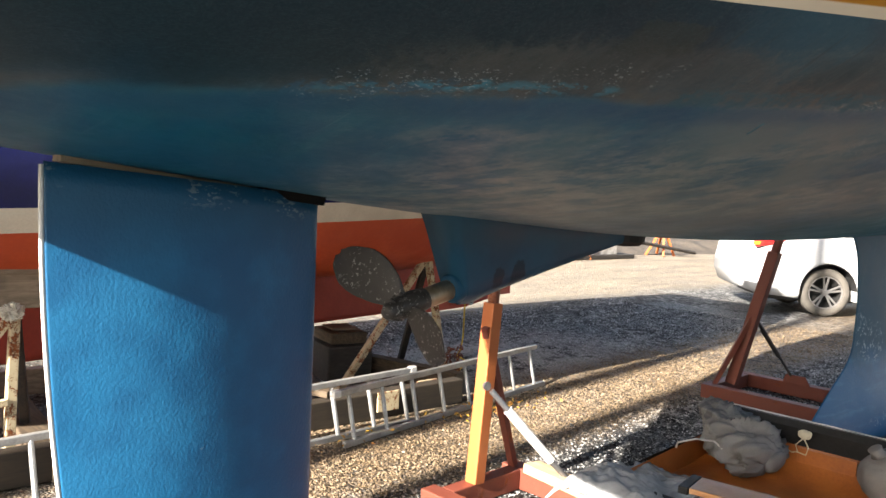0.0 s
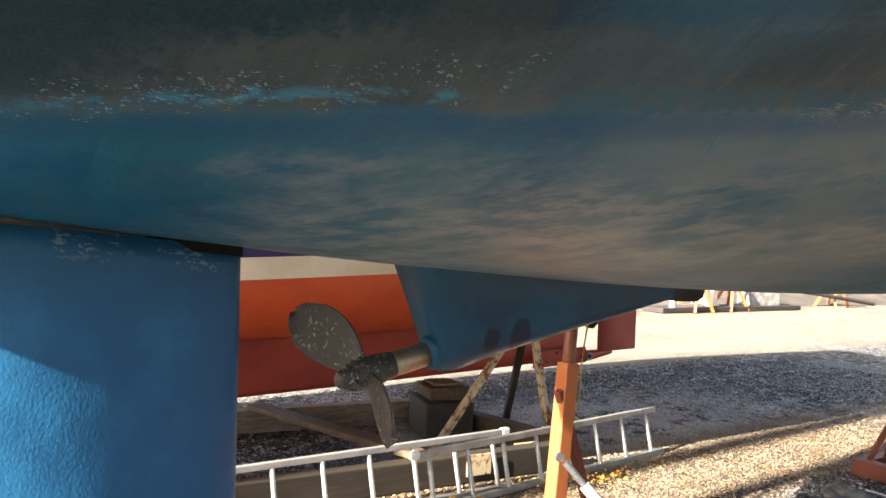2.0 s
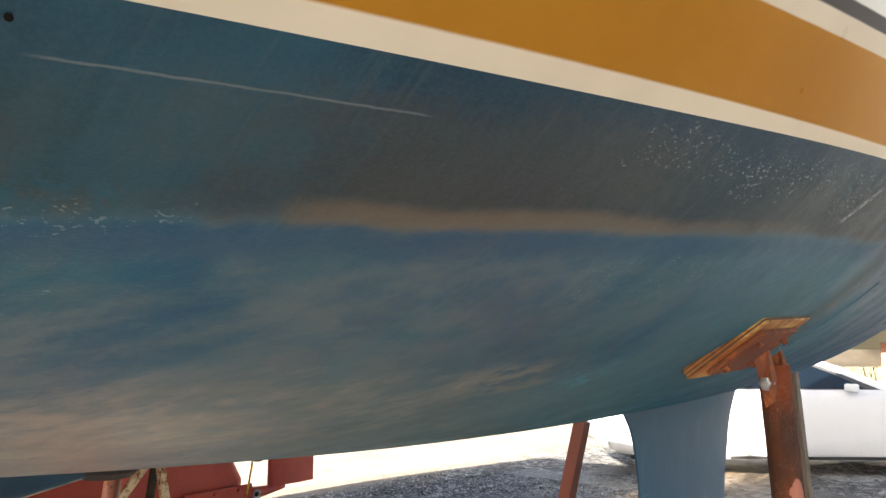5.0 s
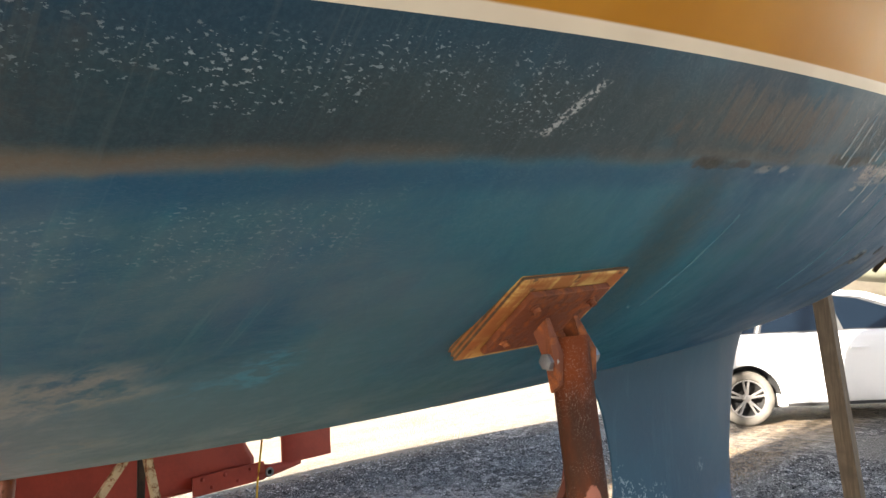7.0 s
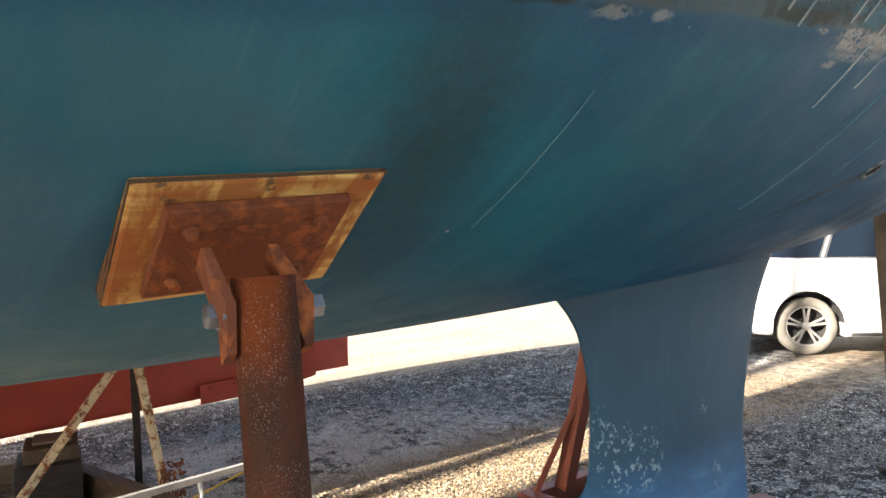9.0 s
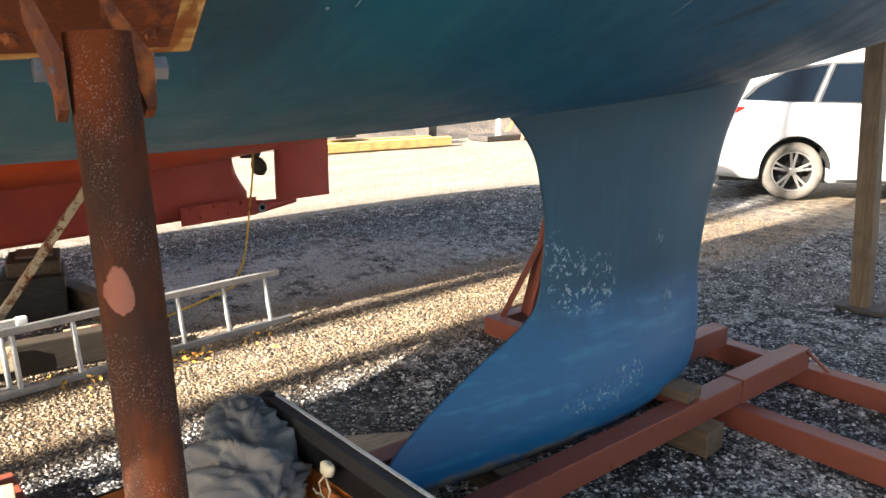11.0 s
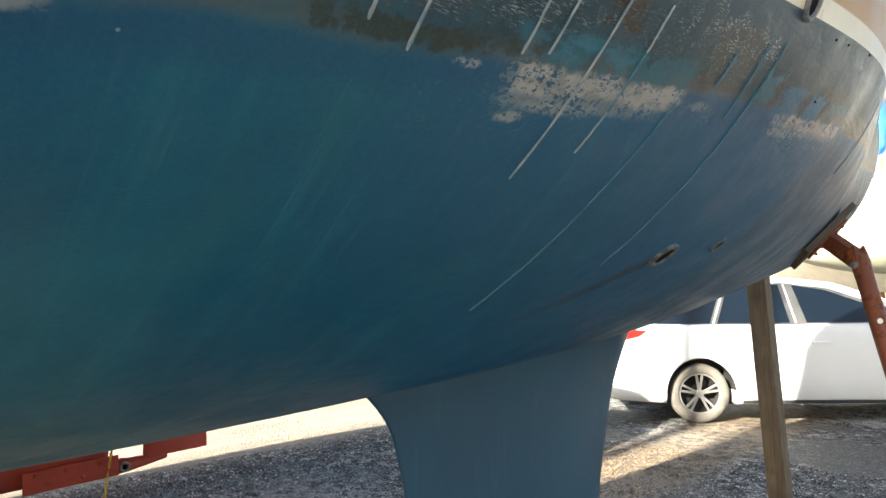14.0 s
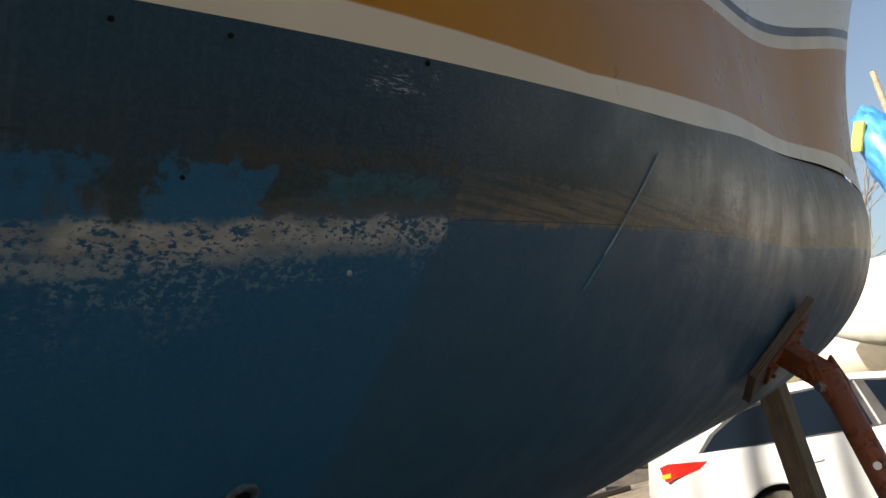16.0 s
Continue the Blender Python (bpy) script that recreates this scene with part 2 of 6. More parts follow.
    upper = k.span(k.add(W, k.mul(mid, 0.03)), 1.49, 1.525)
    shaded_slime = k.mix(k.span(k.add(k.mul(k.noise(2.0, 5, 0.6, k.vec(1, 2.2, 1)), 0.55), k.mul(thread, 0.45)), 0.25, 0.8), (0.006, 0.023, 0.031), (0.020, 0.047, 0.058))
    shaded_slime = k.mix(k.mul(k.span(k.noise(1.3, 4), 0.5, 0.62), 0.35), shaded_slime, (0.042, 0.039, 0.032))
    shaded_slime = k.mix(k.mul(upper, 0.8), shaded_slime, (0.007, 0.030, 0.054))
    shaded_slime = k.mix(k.mul(k.span(k.noise(2.4, 5), 0.52, 0.62), 0.55), shaded_slime, (0.014, 0.075, 0.115))
    shaded_slime = k.mix(k.mul(k.span(hair, 0.58, 0.68), 0.2), shaded_slime, (0.07, 0.085, 0.085))
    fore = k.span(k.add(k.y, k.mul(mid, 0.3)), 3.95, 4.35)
    shaded_slime = k.mix(k.mul(fore, 0.85), shaded_slime, k.mix(k.span(k.add(k.mul(mid, 0.5), k.mul(thread, 0.5)), 0.40, 0.64), (0.003, 0.022, 0.040), k.mix(k.span(k.add(W, k.mul(mid, 0.04)), 1.475, 1.515), (0.024, 0.021, 0.016), (0.008, 0.027, 0.040))))
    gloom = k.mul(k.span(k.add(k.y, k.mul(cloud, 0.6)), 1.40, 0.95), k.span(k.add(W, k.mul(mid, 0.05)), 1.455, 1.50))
    shaded_slime = k.mix(k.mul(gloom, 0.9), shaded_slime, (0.004, 0.012, 0.015))
    col = k.mix(k.mul(band, 0.9), col, shaded_slime)
    # brown film beside the skeg with a darker brushed square, and scraped slanting streaks
    brown = k.mix(k.span(k.add(k.mul(mid, 0.5), k.mul(streak, 0.5)), 0.38, 0.62), (0.052, 0.054, 0.046), (0.104, 0.106, 0.094))
    lay(field(0.66, 1.12, 1.437, 1.490, 0.10, 0.010, 1.0, 1.0), 0.45, brown)
    lay(field(1.08, 1.30, 1.434, 1.452, 0.08, 0.006, 1.0, 1.0), 0.3, brown)
    lay(field(1.10, 1.32, 1.488, 1.505, 0.05, 0.006, 1.0, 0.6), k.mul(k.span(swipe, 0.46, 0.62), 0.2), (0.10, 0.125, 0.13))
    lay(field(1.28, 1.62, 1.45, 1.50, 0.06, 0.010, 1.0, 1.0), k.mul(k.span(streak, 0.40, 0.60), 0.35), (0.045, 0.078, 0.092))
    lay(field(0.845, 0.945, 1.482, 1.515, 0.012, 0.005, 0.6), 0.75, (0.022, 0.034, 0.034))
    if LO < 1.7:
        tilt = k.noise(1.0, 4, 0.6, k.vec(1, 70, 8))
        lay(field(0.90, 1.50, 1.45, 1.515, 0.06, 0.010, 1.0, 1.0), k.mul(k.span(tilt, 0.58, 0.68), 0.4), (0.022, 0.032, 0.034))
        lay(field(1.0, 1.34, 1.44, 1.515, 0.06, 0.010, 1.0, 1.0), k.mul(k.span(tilt, 0.40, 0.32), 0.14), (0.13, 0.145, 0.14))
    lay(field(1.60, 2.05, 1.436, 1.50, 0.10, 0.012, 1.0, 1.0), 0.4, (0.052, 0.050, 0.045))
    lay(field(2.72, 3.30, 1.448, 1.500, 0.08, 0.012, 1.0, 1.0), k.mul(k.span(k.add(k.mul(mid, 0.5), k.mul(thread, 0.5)), 0.40, 0.58), 0.75), (0.088, 0.070, 0.055))
    # tan scum line, and the dark blue strip below it
    tan = k.mul(k.span(WS, 1.419, 1.427), k.span(WS, 1.443, 1.431), k.span(k.noise(3.5, 4), 0.36, 0.52))
    lay(tan, 0.4, (0.105, 0.090, 0.064))
    lay(k.mul(tan, k.span(k.y, 1.55, 1.75), k.span(k.y, 2.3, 2.0)), 0.45, (0.17, 0.13, 0.085))
    dark = k.mul(k.span(WS, 1.393, 1.412), k.span(WS, 1.427, 1.418))
    lay(dark, 0.55, (0.006, 0.055, 0.118))
    # forward scum: tan bands under a dark film
    lay(field(4.30, 6.6, 1.424, 1.462, 0.012, 0.006), k.mul(k.span(k.noise(1.0, 4, 0.6, k.vec(4, 5, 150)), 0.36, 0.60), k.span(W, 1.468, 1.430, 0.3, 1.0), 0.85), k.mix(k.span(k.add(k.mul(mid, 0.6), k.mul(fine, 0.4)), 0.4, 0.6), (0.080, 0.064, 0.042), (0.165, 0.130, 0.082)))
    # towards the bow the whole band above the scum line turns tan
    lay(k.mul(k.span(k.add(k.y, k.mul(mid, 0.5)), 4.9, 5.6), band), 0.7, k.mix(k.span(k.add(k.mul(thread, 0.5), k.mul(mid, 0.5)), 0.42, 0.62), (0.050, 0.040, 0.028), (0.15, 0.12, 0.08)))
    # scrubbed squares of brighter blue and teal in the slime
    for y0, y1, w0, w1, st, c in (
        (3.829, 3.903, 1.432, 1.464, 0.7, (0.014, 0.105, 0.150)), (3.930, 4.012, 1.424, 1.456, 0.85, (0.006, 0.085, 0.175)), (4.045, 4.125, 1.424, 1.457, 0.85, (0.006, 0.090, 0.180)),
        (4.155, 4.288, 1.436, 1.453, 0.7, (0.016, 0.085, 0.115)), (3.395, 3.655, 1.428, 1.450, 0.65, (0.014, 0.110, 0.150)), (3.05, 3.30, 1.428, 1.445, 0.4, (0.012, 0.08, 0.12)),
        (1.02, 1.58, 1.425, 1.444, 0.75, (0.008, 0.078, 0.115)), (0.55, 0.72, 1.442, 1.452, 0.5, (0.010, 0.10, 0.18)),
    ):
        lay(field(y0, y1, w0, w1, 0.016, 0.006, 1.4), k.mul(k.span(k.add(k.mul(mid, 0.5), k.mul(fine, 0.5)), 0.38, 0.54), st), c)
    # mould and olive growth
    olive = k.span(k.add(k.mul(mid, 0.4), k.mul(fine, 0.6)), 0.40, 0.52)
    for y0, y1, w0, w1, st, c in (
        (3.452, 3.515, 1.458, 1.505, 1.0, (0.026, 0.017, 0.009)), (3.885, 3.905, 1.430, 1.456, 0.8, (0.034, 0.030, 0.014)), (3.665, 3.775, 1.432, 1.488, 0.75, (0.042, 0.038, 0.026)),
        (3.18, 3.40, 1.428, 1.440, 0.75, (0.022, 0.028, 0.018)), (4.13, 4.16, 1.44, 1.458, 0.7, (0.02, 0.03, 0.028)), (4.02, 4.04, 1.424, 1.452, 0.7, (0.016, 0.03, 0.034)), (4.08, 4.30, 1.456, 1.468, 0.6, (0.038, 0.032, 0.022)),
    ):
        lay(field(y0, y1, w0, w1, 0.010, 0.005), k.mul(olive, st), c)
    for yc, wc, ry, rw, st in ((2.805, 1.424, 0.034, 0.0065, 1.0), (2.890, 1.423, 0.026, 0.0045, 0.85), (2.845, 1.421, 0.05, 0.004, 0.5), (2.96, 1.420, 0.04, 0.004, 0.4)):
        lay(spot(yc, wc, ry, rw, 1.2), st, (0.012, 0.011, 0.006))
    for yc, wc, ry, rw, st in ((2.84, 1.385, 0.045, 0.035, 0.6), (2.86, 1.33, 0.055, 0.04, 0.6), (2.89, 1.28, 0.05, 0.05, 0.5), (2.93, 1.22, 0.05, 0.05, 0.35)):
        lay(spot(yc, wc, ry, rw, 4.0), st, (0.010, 0.032, 0.028))
    # bare pale patches on the waterline, pitted
    pit = k.span(k.add(k.mul(k.noise(1.0, 4, 0.65, k.vec(190, 150, 330)), 0.62), k.mul(k.noise(26, 4), 0.38)), 0.44, 0.50)
    bare = k.mix(k.span(k.noise(1.0, 4, 0.6, k.vec(30, 30, 90)), 0.36, 0.6), (0.20, 0.20, 0.185), (0.33, 0.315, 0.285))
    for y0, y1, w0, w1, st in ((3.375, 3.650, 1.406, 1.4255, 0.9), (3.375, 3.62, 1.398, 1.408, 0.4), (3.99, 4.296, 1.4085, 1.4245, 0.92), (3.935, 4.0, 1.41, 1.4235, 0.55), (4.02, 4.29, 1.401, 1.41, 0.45)):
        lay(field(y0, y1, w0, w1, 0.006 if y0 > 3.9 else 0.022, 0.0036, 0.8, 0.9), k.mul(pit, st), bare)
    for yc, wc, ry, rw, st in ((3.327, 1.420, 0.016, 0.0035, 0.8), (3.407, 1.390, 0.020, 0.0045, 0.75), (3.46, 1.398, 0.06, 0.006, 0.6), (2.97, 1.417, 0.03, 0.005, 0.5), (3.03, 1.418, 0.02, 0.005, 0.6), (3.70, 1.414, 0.02, 0.004, 0.4), (4.02, 1.402, 0.09, 0.006, 0.55)):
        lay(spot(yc, wc, ry, rw, 1.2), k.mul(pit, st), (0.27, 0.275, 0.255))
    flake = k.mul(k.span(k.noise(1.0, 4, 0.65, k.vec(170, 170, 300)), 0.51, 0.56), k.span(k.add(k.mul(mid, 0.6), k.mul(k.noise(24, 3), 0.4)), 0.46, 0.56))
    for y0, y1, w0, w1, st in ((3.95, 4.28, 1.385, 1.412, 0.42), (3.30, 3.45, 1.380, 1.412, 0.18), (3.95, 4.10, 1.365, 1.39, 0.2), (3.60, 3.75, 1.40, 1.42, 0.3)):
        lay(field(y0, y1, w0, w1, 0.02, 0.008), k.mul(flake, st), (0.20, 0.26, 0.27))
    # brighter blue laid bare in small flakes
    scale = k.span(k.noise(1.0, 4, 0.6, k.vec(30, 26, 90)), 0.46, 0.58)
    for yc, wc, ry, rw, st in ((2.375, 1.243, 0.035, 0.022, 0.7), (2.33, 1.235, 0.05, 0.012, 0.45), (0.715, 1.448, 0.05, 0.006, 0.85), (0.80, 1.446, 0.07, 0.006, 0.6), (0.89, 1.443, 0.05, 0.005, 0.6), (0.62, 1.445, 0.06, 0.005, 0.5), (1.43, 1.430, 0.08, 0.010, 0.3), (3.45, 1.44, 0.12, 0.012, 0.3)):
        lay(spot(yc, wc, ry, rw, 2.0), k.mul(scale, st), (0.03, 0.21, 0.31))
    # dark weeps below the skin fittings
    if HI > 3.7 and LO < 4.0:
        slant = k.math("SUBTRACT", k.math("SUBTRACT", W, 1.237), k.mul(k.math("SUBTRACT", k.y, 3.955), 0.32))
        weep = k.mul(k.span(k.math("ABSOLUTE", k.add(slant, k.mul(k.math("SUBTRACT", mid, 0.5), 0.02))), 0.014, 0.003), k.span(k.y, 3.70, 3.88), k.span(k.y, 3.98, 3.95))
        lay(weep, 0.8, (0.007, 0.018, 0.026))
    # lifted flakes in thin fore-and-aft dashes
    hatch = k.mul(k.span(k.noise(1.0, 3, 0.6, k.vec(80, 135, 1300)), 0.55, 0.60), k.span(k.noise(1.0, 3, 0.6, k.vec(10, 30, 70)), 0.40, 0.54))
    for y0, y1, w0, w1, st in ((3.16, 3.45, 1.448, 1.503, 0.42), (3.68, 3.84, 1.466, 1.492, 0.75), (3.60, 3.72, 1.474, 1.500, 0.5), (3.66, 3.80, 1.436, 1.470, 0.25), (3.45, 3.66, 1.452, 1.500, 0.15), (4.20, 4.26, 1.508, 1.525, 0.5), (1.36, 1.44, 1.489, 1.499, 0.45), (1.33, 1.42, 1.424, 1.431, 0.5), (1.48, 1.56, 1.345, 1.375, 0.35), (1.27, 1.37, 1.415, 1.432, 0.4)):
        lay(field(y0, y1, w0, w1, 0.02, 0.005, 1.5), k.mul(hatch, st), (0.40, 0.42, 0.42))
    # flaked specks, rounder, thickest above the jack
    speck = k.mul(k.span(k.noise(1.0, 3, 0.55, k.vec(250, 170, 420)), 0.60, 0.635), k.span(k.noise(17, 3), 0.36, 0.50))
    for y0, y1, w0, w1, st in ((2.16, 2.50, 1.462, 1.503, 0.5), (1.95, 2.20, 1.475, 1.505, 0.35), (2.40, 2.56, 1.446, 1.470, 0.35), (0.58, 0.95, 1.438, 1.466, 0.5), (2.05, 2.35, 1.355, 1.40, 0.25), (1.5, 1.62, 1.415, 1.43, 0.4)):
        lay(field(y0, y1, w0, w1, 0.03, 0.006, 1.5), k.mul(speck, st), (0.30, 0.36, 0.38))
    if HI > 2.45 and LO < 2.55:
        scrape = k.math("SUBTRACT", k.math("SUBTRACT", W, 1.446), k.mul(k.math("SUBTRACT", k.y, 2.480), 1.0))
        lay(k.mul(k.span(k.math("ABSOLUTE", k.add(scrape, k.mul(wob, 0.006))), 0.011, 0.004), k.span(W, 1.443, 1.449), k.span(W, 1.492, 1.487)), k.mul(k.span(k.noise(1.0, 3, 0.55, k.vec(230, 170, 330)), 0.47, 0.55), 0.8), (0.34, 0.37, 0.37))
    nick = k.span(k.cells(13.0), 0.03, 0.02)
    lay(nick, k.mul(k.span(k.noise(5), 0.54, 0.57), 0.6), (0.36, 0.39, 0.40))
    lay(k.span(grain, 0.42, 0.6), 0.06, (0.08, 0.16, 0.185))
    # fine cracks along the old waterline
    for y0, y1, wa, slope in ((3.832, 3.977, 1.465, -0.012), (1.493, 1.744, 1.497, -0.022), (4.30, 5.4, 1.424, 0.004)):
        if y1 < LO or y0 > HI:
            continue
        line = k.math("ABSOLUTE", k.math("SUBTRACT", k.add(W, k.mul(k.math("SUBTRACT", fine, 0.5), 0.0016)), k.add(wa, k.mul(k.math("SUBTRACT", k.y, y0), slope))))
        lay(k.mul(k.span(line, 0.0009, 0.0003), k.span(k.y, y0, y0 + 0.02), k.span(k.y, y1, y1 - 0.02)), 0.7, (0.010, 0.014, 0.018) if y0 > 2 else (0.13, 0.15, 0.155))
    blister = k.mul(k.noise(42, 3, 0.55, k.vec(1, 0.5, 1.5)), k.span(k.noise(2.6, 3), 0.42, 0.62))
    nb = k.bump(k.add(k.add(k.mul(fine, 0.25), k.add(k.mul(mid, 0.5), k.mul(grain, 0.10))), k.add(k.mul(blister, 1.2), k.mul(k.add(speck, hatch), 0.22))), 0.30, 0.004)
    k.b.inputs["Specular IOR Level"].default_value = 0.26
    return k.end(col, k.math("SUBTRACT", k.add(k.span(mid, 0.3, 0.7, 0.36, 0.52), k.mul(fine, 0.08)), k.mul(worn, 0.04)), nb)


# the side is painted in three stretches, so that each carries only its own marks
STRETCHES = (1.90, 2.98)
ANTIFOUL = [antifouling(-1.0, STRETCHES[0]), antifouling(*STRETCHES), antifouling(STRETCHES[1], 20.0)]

# painted topsides: boot stripe, ochre band, cream line, grooved dark line, white above
k = Mat("topside_paint", 0.25)
W = k.math("SUBTRACT", k.z, k.mul(k.y, 0.088))
dy = k.math("SUBTRACT", k.y, 2.6)
rise = k.math("MAXIMUM", k.math("SUBTRACT", k.y, 4.5), 0.0)
top1 = k.add(k.add(k.add(1.5275, k.mul(k.mul(dy, dy), 0.0072)), k.mul(k.mul(k.y, k.y), 0.0006)), k.mul(rise, 0.066))
tuck = k.math("MAXIMUM", k.math("SUBTRACT", k.y, 5.3), 0.0)
top1 = k.math("SUBTRACT", top1, k.mul(tuck, tuck, 0.045))
dz = k.math("SUBTRACT", k.y, 2.0)
top2 = k.add(1.600, k.mul(k.mul(dz, dz), 0.024))
gap = k.add(0.016, k.mul(k.math("MAXIMUM", dz, 0.0), 0.005))
cream = k.mix(k.span(k.noise(5, 4), 0.35, 0.7), (0.62, 0.54, 0.41), (0.55, 0.47, 0.355))
ochre = k.mix(k.span(k.noise(3, 5), 0.35, 0.68), (0.33, 0.142, 0.013), (0.38, 0.172, 0.019))
nick = k.mul(k.span(k.cells(7.0), 0.05, 0.03), k.span(k.noise(4), 0.45, 0.5))
ochre = k.mix(nick, ochre, (0.62, 0.45, 0.18))
white = k.mix(k.noise(4), (0.70, 0.68, 0.63), (0.62, 0.60, 0.56))
e = lambda v: k.span(k.math("SUBTRACT", W, v), -0.0012, 0.0012)
c = k.mix(e(top1), cream, ochre)
c = k.mix(e(top2), c, cream)
c = k.mix(e(k.add(top2, gap)), c, (0.06, 0.055, 0.055))
c = k.mix(e(k.add(top2, k.mul(gap, 1.7))), c, white)
k.b.inputs["Specular IOR Level"].default_value = 0.06
TOPSIDE = k.end(c, k.span(k.noise(6, 4), 0.3, 0.7, 0.27, 0.36), k.bump(k.noise(40, 3), 0.05, 0.002))

# stippled blue of rudder, skeg and keel
k = Mat("stippled_blue", 0.5)
cl, st = k.noise(3.0, 5), k.noise(200, 2, 0.5, k.vec(1, 1, 0.8))
pat = k.span(k.add(k.mul(cl, 0.6), k.mul(k.noise(14, 4), 0.4)), 0.4, 0.62)
c = k.mix(pat, (0.0048, 0.064, 0.152), (0.0085, 0.098, 0.212))
c = k.mix(k.mul(k.span(k.noise(26, 5), 0.72, 0.76), 0.6), c, (0.25, 0.32, 0.34))
k.b.inputs["Specular IOR Level"].default_value = 0.35
head = k.mul(k.span(k.noise(1.0, 4, 0.6, k.vec(60, 60, 120)), 0.545, 0.585), k.span(k.add(k.z, k.mul(k.y, 0.075)), 1.375, 1.41), k.span(k.noise(11, 2), 0.47, 0.55))
c = k.mix(k.mul(head, 0.8), c, (0.42, 0.44, 0.43))
# darker towards the head, for the shade close under the hull
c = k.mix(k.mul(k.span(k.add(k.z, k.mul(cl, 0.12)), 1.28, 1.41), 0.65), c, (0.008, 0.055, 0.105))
STIPPLE = k.end(c, k.span(cl, 0.3, 0.7, 0.38, 0.55), k.bump(k.add(st, k.mul(k.noise(120, 3), 0.6)), 0.40, 0.0020))

k = Mat("keel_blue", 0.5)
cl, sc = k.noise(2.2, 6), k.noise(9, 6, 0.65)
low = k.span(k.add(k.z, k.mul(k.math("SUBTRACT", sc, 0.5), 0.3)), 0.75, 0.50)
c = k.mix(k.span(cl, 0.35, 0.65), (0.006, 0.052, 0.096), (0.012, 0.070, 0.118))
c = k.mix(k.mul(low, 0.9), c, (0.006, 0.092, 0.220))
sweep = k.span(k.noise(1, 5, 0.6, k.vec(4, 4, 22)), 0.50, 0.68)
c = k.mix(k.mul(low, sweep, 0.4), c, (0.045, 0.19, 0.32))
c = k.mix(k.mul(k.span(k.noise(1, 4, 0.6, k.vec(30, 30, 4)), 0.55, 0.7), k.span(k.z, 0.6, 0.8), 0.25), c, (0.03, 0.10, 0.15))
chips = k.span(k.add(k.mul(k.noise(70, 4, 0.6), 0.6), k.mul(k.noise(22, 3), 0.4)), 0.545, 0.575)
for yc, zc, ry, rz, st in ((4.50, 0.74, 0.10, 0.13, 0.9), (4.63, 0.71, 0.09, 0.10, 0.7), (4.44, 0.86, 0.05, 0.05, 0.6), (4.55, 0.31, 0.16, 0.05, 0.6), (4.74, 0.36, 0.09, 0.05, 0.6), (5.02, 0.56, 0.04, 0.06, 0.5), (4.95, 0.83, 0.03, 0.03, 0.4)):
    da, db = k.math("DIVIDE", k.math("SUBTRACT", k.y, yc), ry), k.math("DIVIDE", k.math("SUBTRACT", k.z, zc), rz)
    d = k.add(k.math("SQRT", k.add(k.mul(da, da), k.mul(db, db))), k.mul(k.math("SUBTRACT", sc, 0.5), 1.2))
    c = k.mix(k.mul(k.span(d, 1.15, 0.75), chips, st), c, (0.23, 0.32, 0.37))
edge = k.mul(k.span(k.add(k.z, k.mul(k.noise(9), 0.06)), 0.245, 0.215), k.span(k.noise(7), 0.40, 0.55))
c = k.mix(k.mul(edge, 0.8), c, (0.24, 0.19, 0.12))
k.b.inputs["Specular IOR Level"].default_value = 0.45
KEELBLUE = k.end(c, k.span(cl, 0.3, 0.7, 0.36, 0.52), k.bump(k.add(k.add(sc, k.mul(chips, 0.15)), k.mul(k.noise(150, 2), 0.1)), 0.25, 0.006))

# gravel yard
def stones_colour(k, patch, r):
    """Dark wet stones with paler ones among them; where patch is high the pale ones prevail."""
    f = k.math("POWER", r, k.math("SUBTRACT", 5.4, k.mul(patch, 4.6)))
    return k.mix(f, (0.005, 0.005, 0.0055), (0.54, 0.53, 0.51))


k = Mat("gravel_ground", 0.75)
sep = k.t.nodes.new("ShaderNodeSeparateColor")
k.put(sep.inputs[0], k.cells(62, None, "F1", "Color"))
g2 = k.cells(62)
grit = k.noise(140, 3, 0.6)
pale = k.noise(0.55, 5, 0.6)
fleck = k.noise(9, 5, 0.65)
rime = k.mul(k.span(k.math("ABSOLUTE", k.add(k.x, 2.95)), 1.1, 0.5), k.span(k.y, 2.6, 3.6), k.span(k.y, 7.5, 5.5), k.span(k.add(k.mul(fleck, 0.5), k.mul(k.noise(2.3, 4), 0.5)), 0.38, 0.52))
patch = k.math("MAXIMUM", k.span(k.add(k.mul(pale, 0.5), k.mul(fleck, 0.5)), 0.45, 0.58), rime)
c = stones_colour(k, patch, k.add(k.mul(sep.outputs[0], 0.75), k.mul(grit, 0.25)))
c = k.mix(k.mul(k.span(g2, 0.35, 0.62), k.span(patch, 0.0, 1.0, 0.9, 0.5)), c, (0.011, 0.0105, 0.010))
# sandy road past the red boat's shadow, paled for the sun on it
sunlit_road = k.mul(k.span(k.add(k.x, k.mul(k.math("SUBTRACT", pale, 0.5), 1.5)), -4.3, -5.6), k.span(fleck, 0.25, 0.5, 0.6, 1.0))
sand = k.mix(k.span(k.noise(1.0, 5, 0.62, k.vec(2.4, 0.5, 1)), 0.40, 0.62), (0.29, 0.235, 0.165), (0.20, 0.163, 0.118))
sand = k.mix(k.mul(k.span(fleck, 0.52, 0.66), 0.5), sand, (0.13, 0.115, 0.095))
sand = k.mix(k.mul(k.span(sep.outputs[1], 0.7, 0.95), 0.5), sand, (0.40, 0.36, 0.30))
c = k.mix(k.mul(rime, 0.45), c, (0.55, 0.545, 0.53))
c = k.mix(k.mul(sunlit_road, 0.9), c, sand)
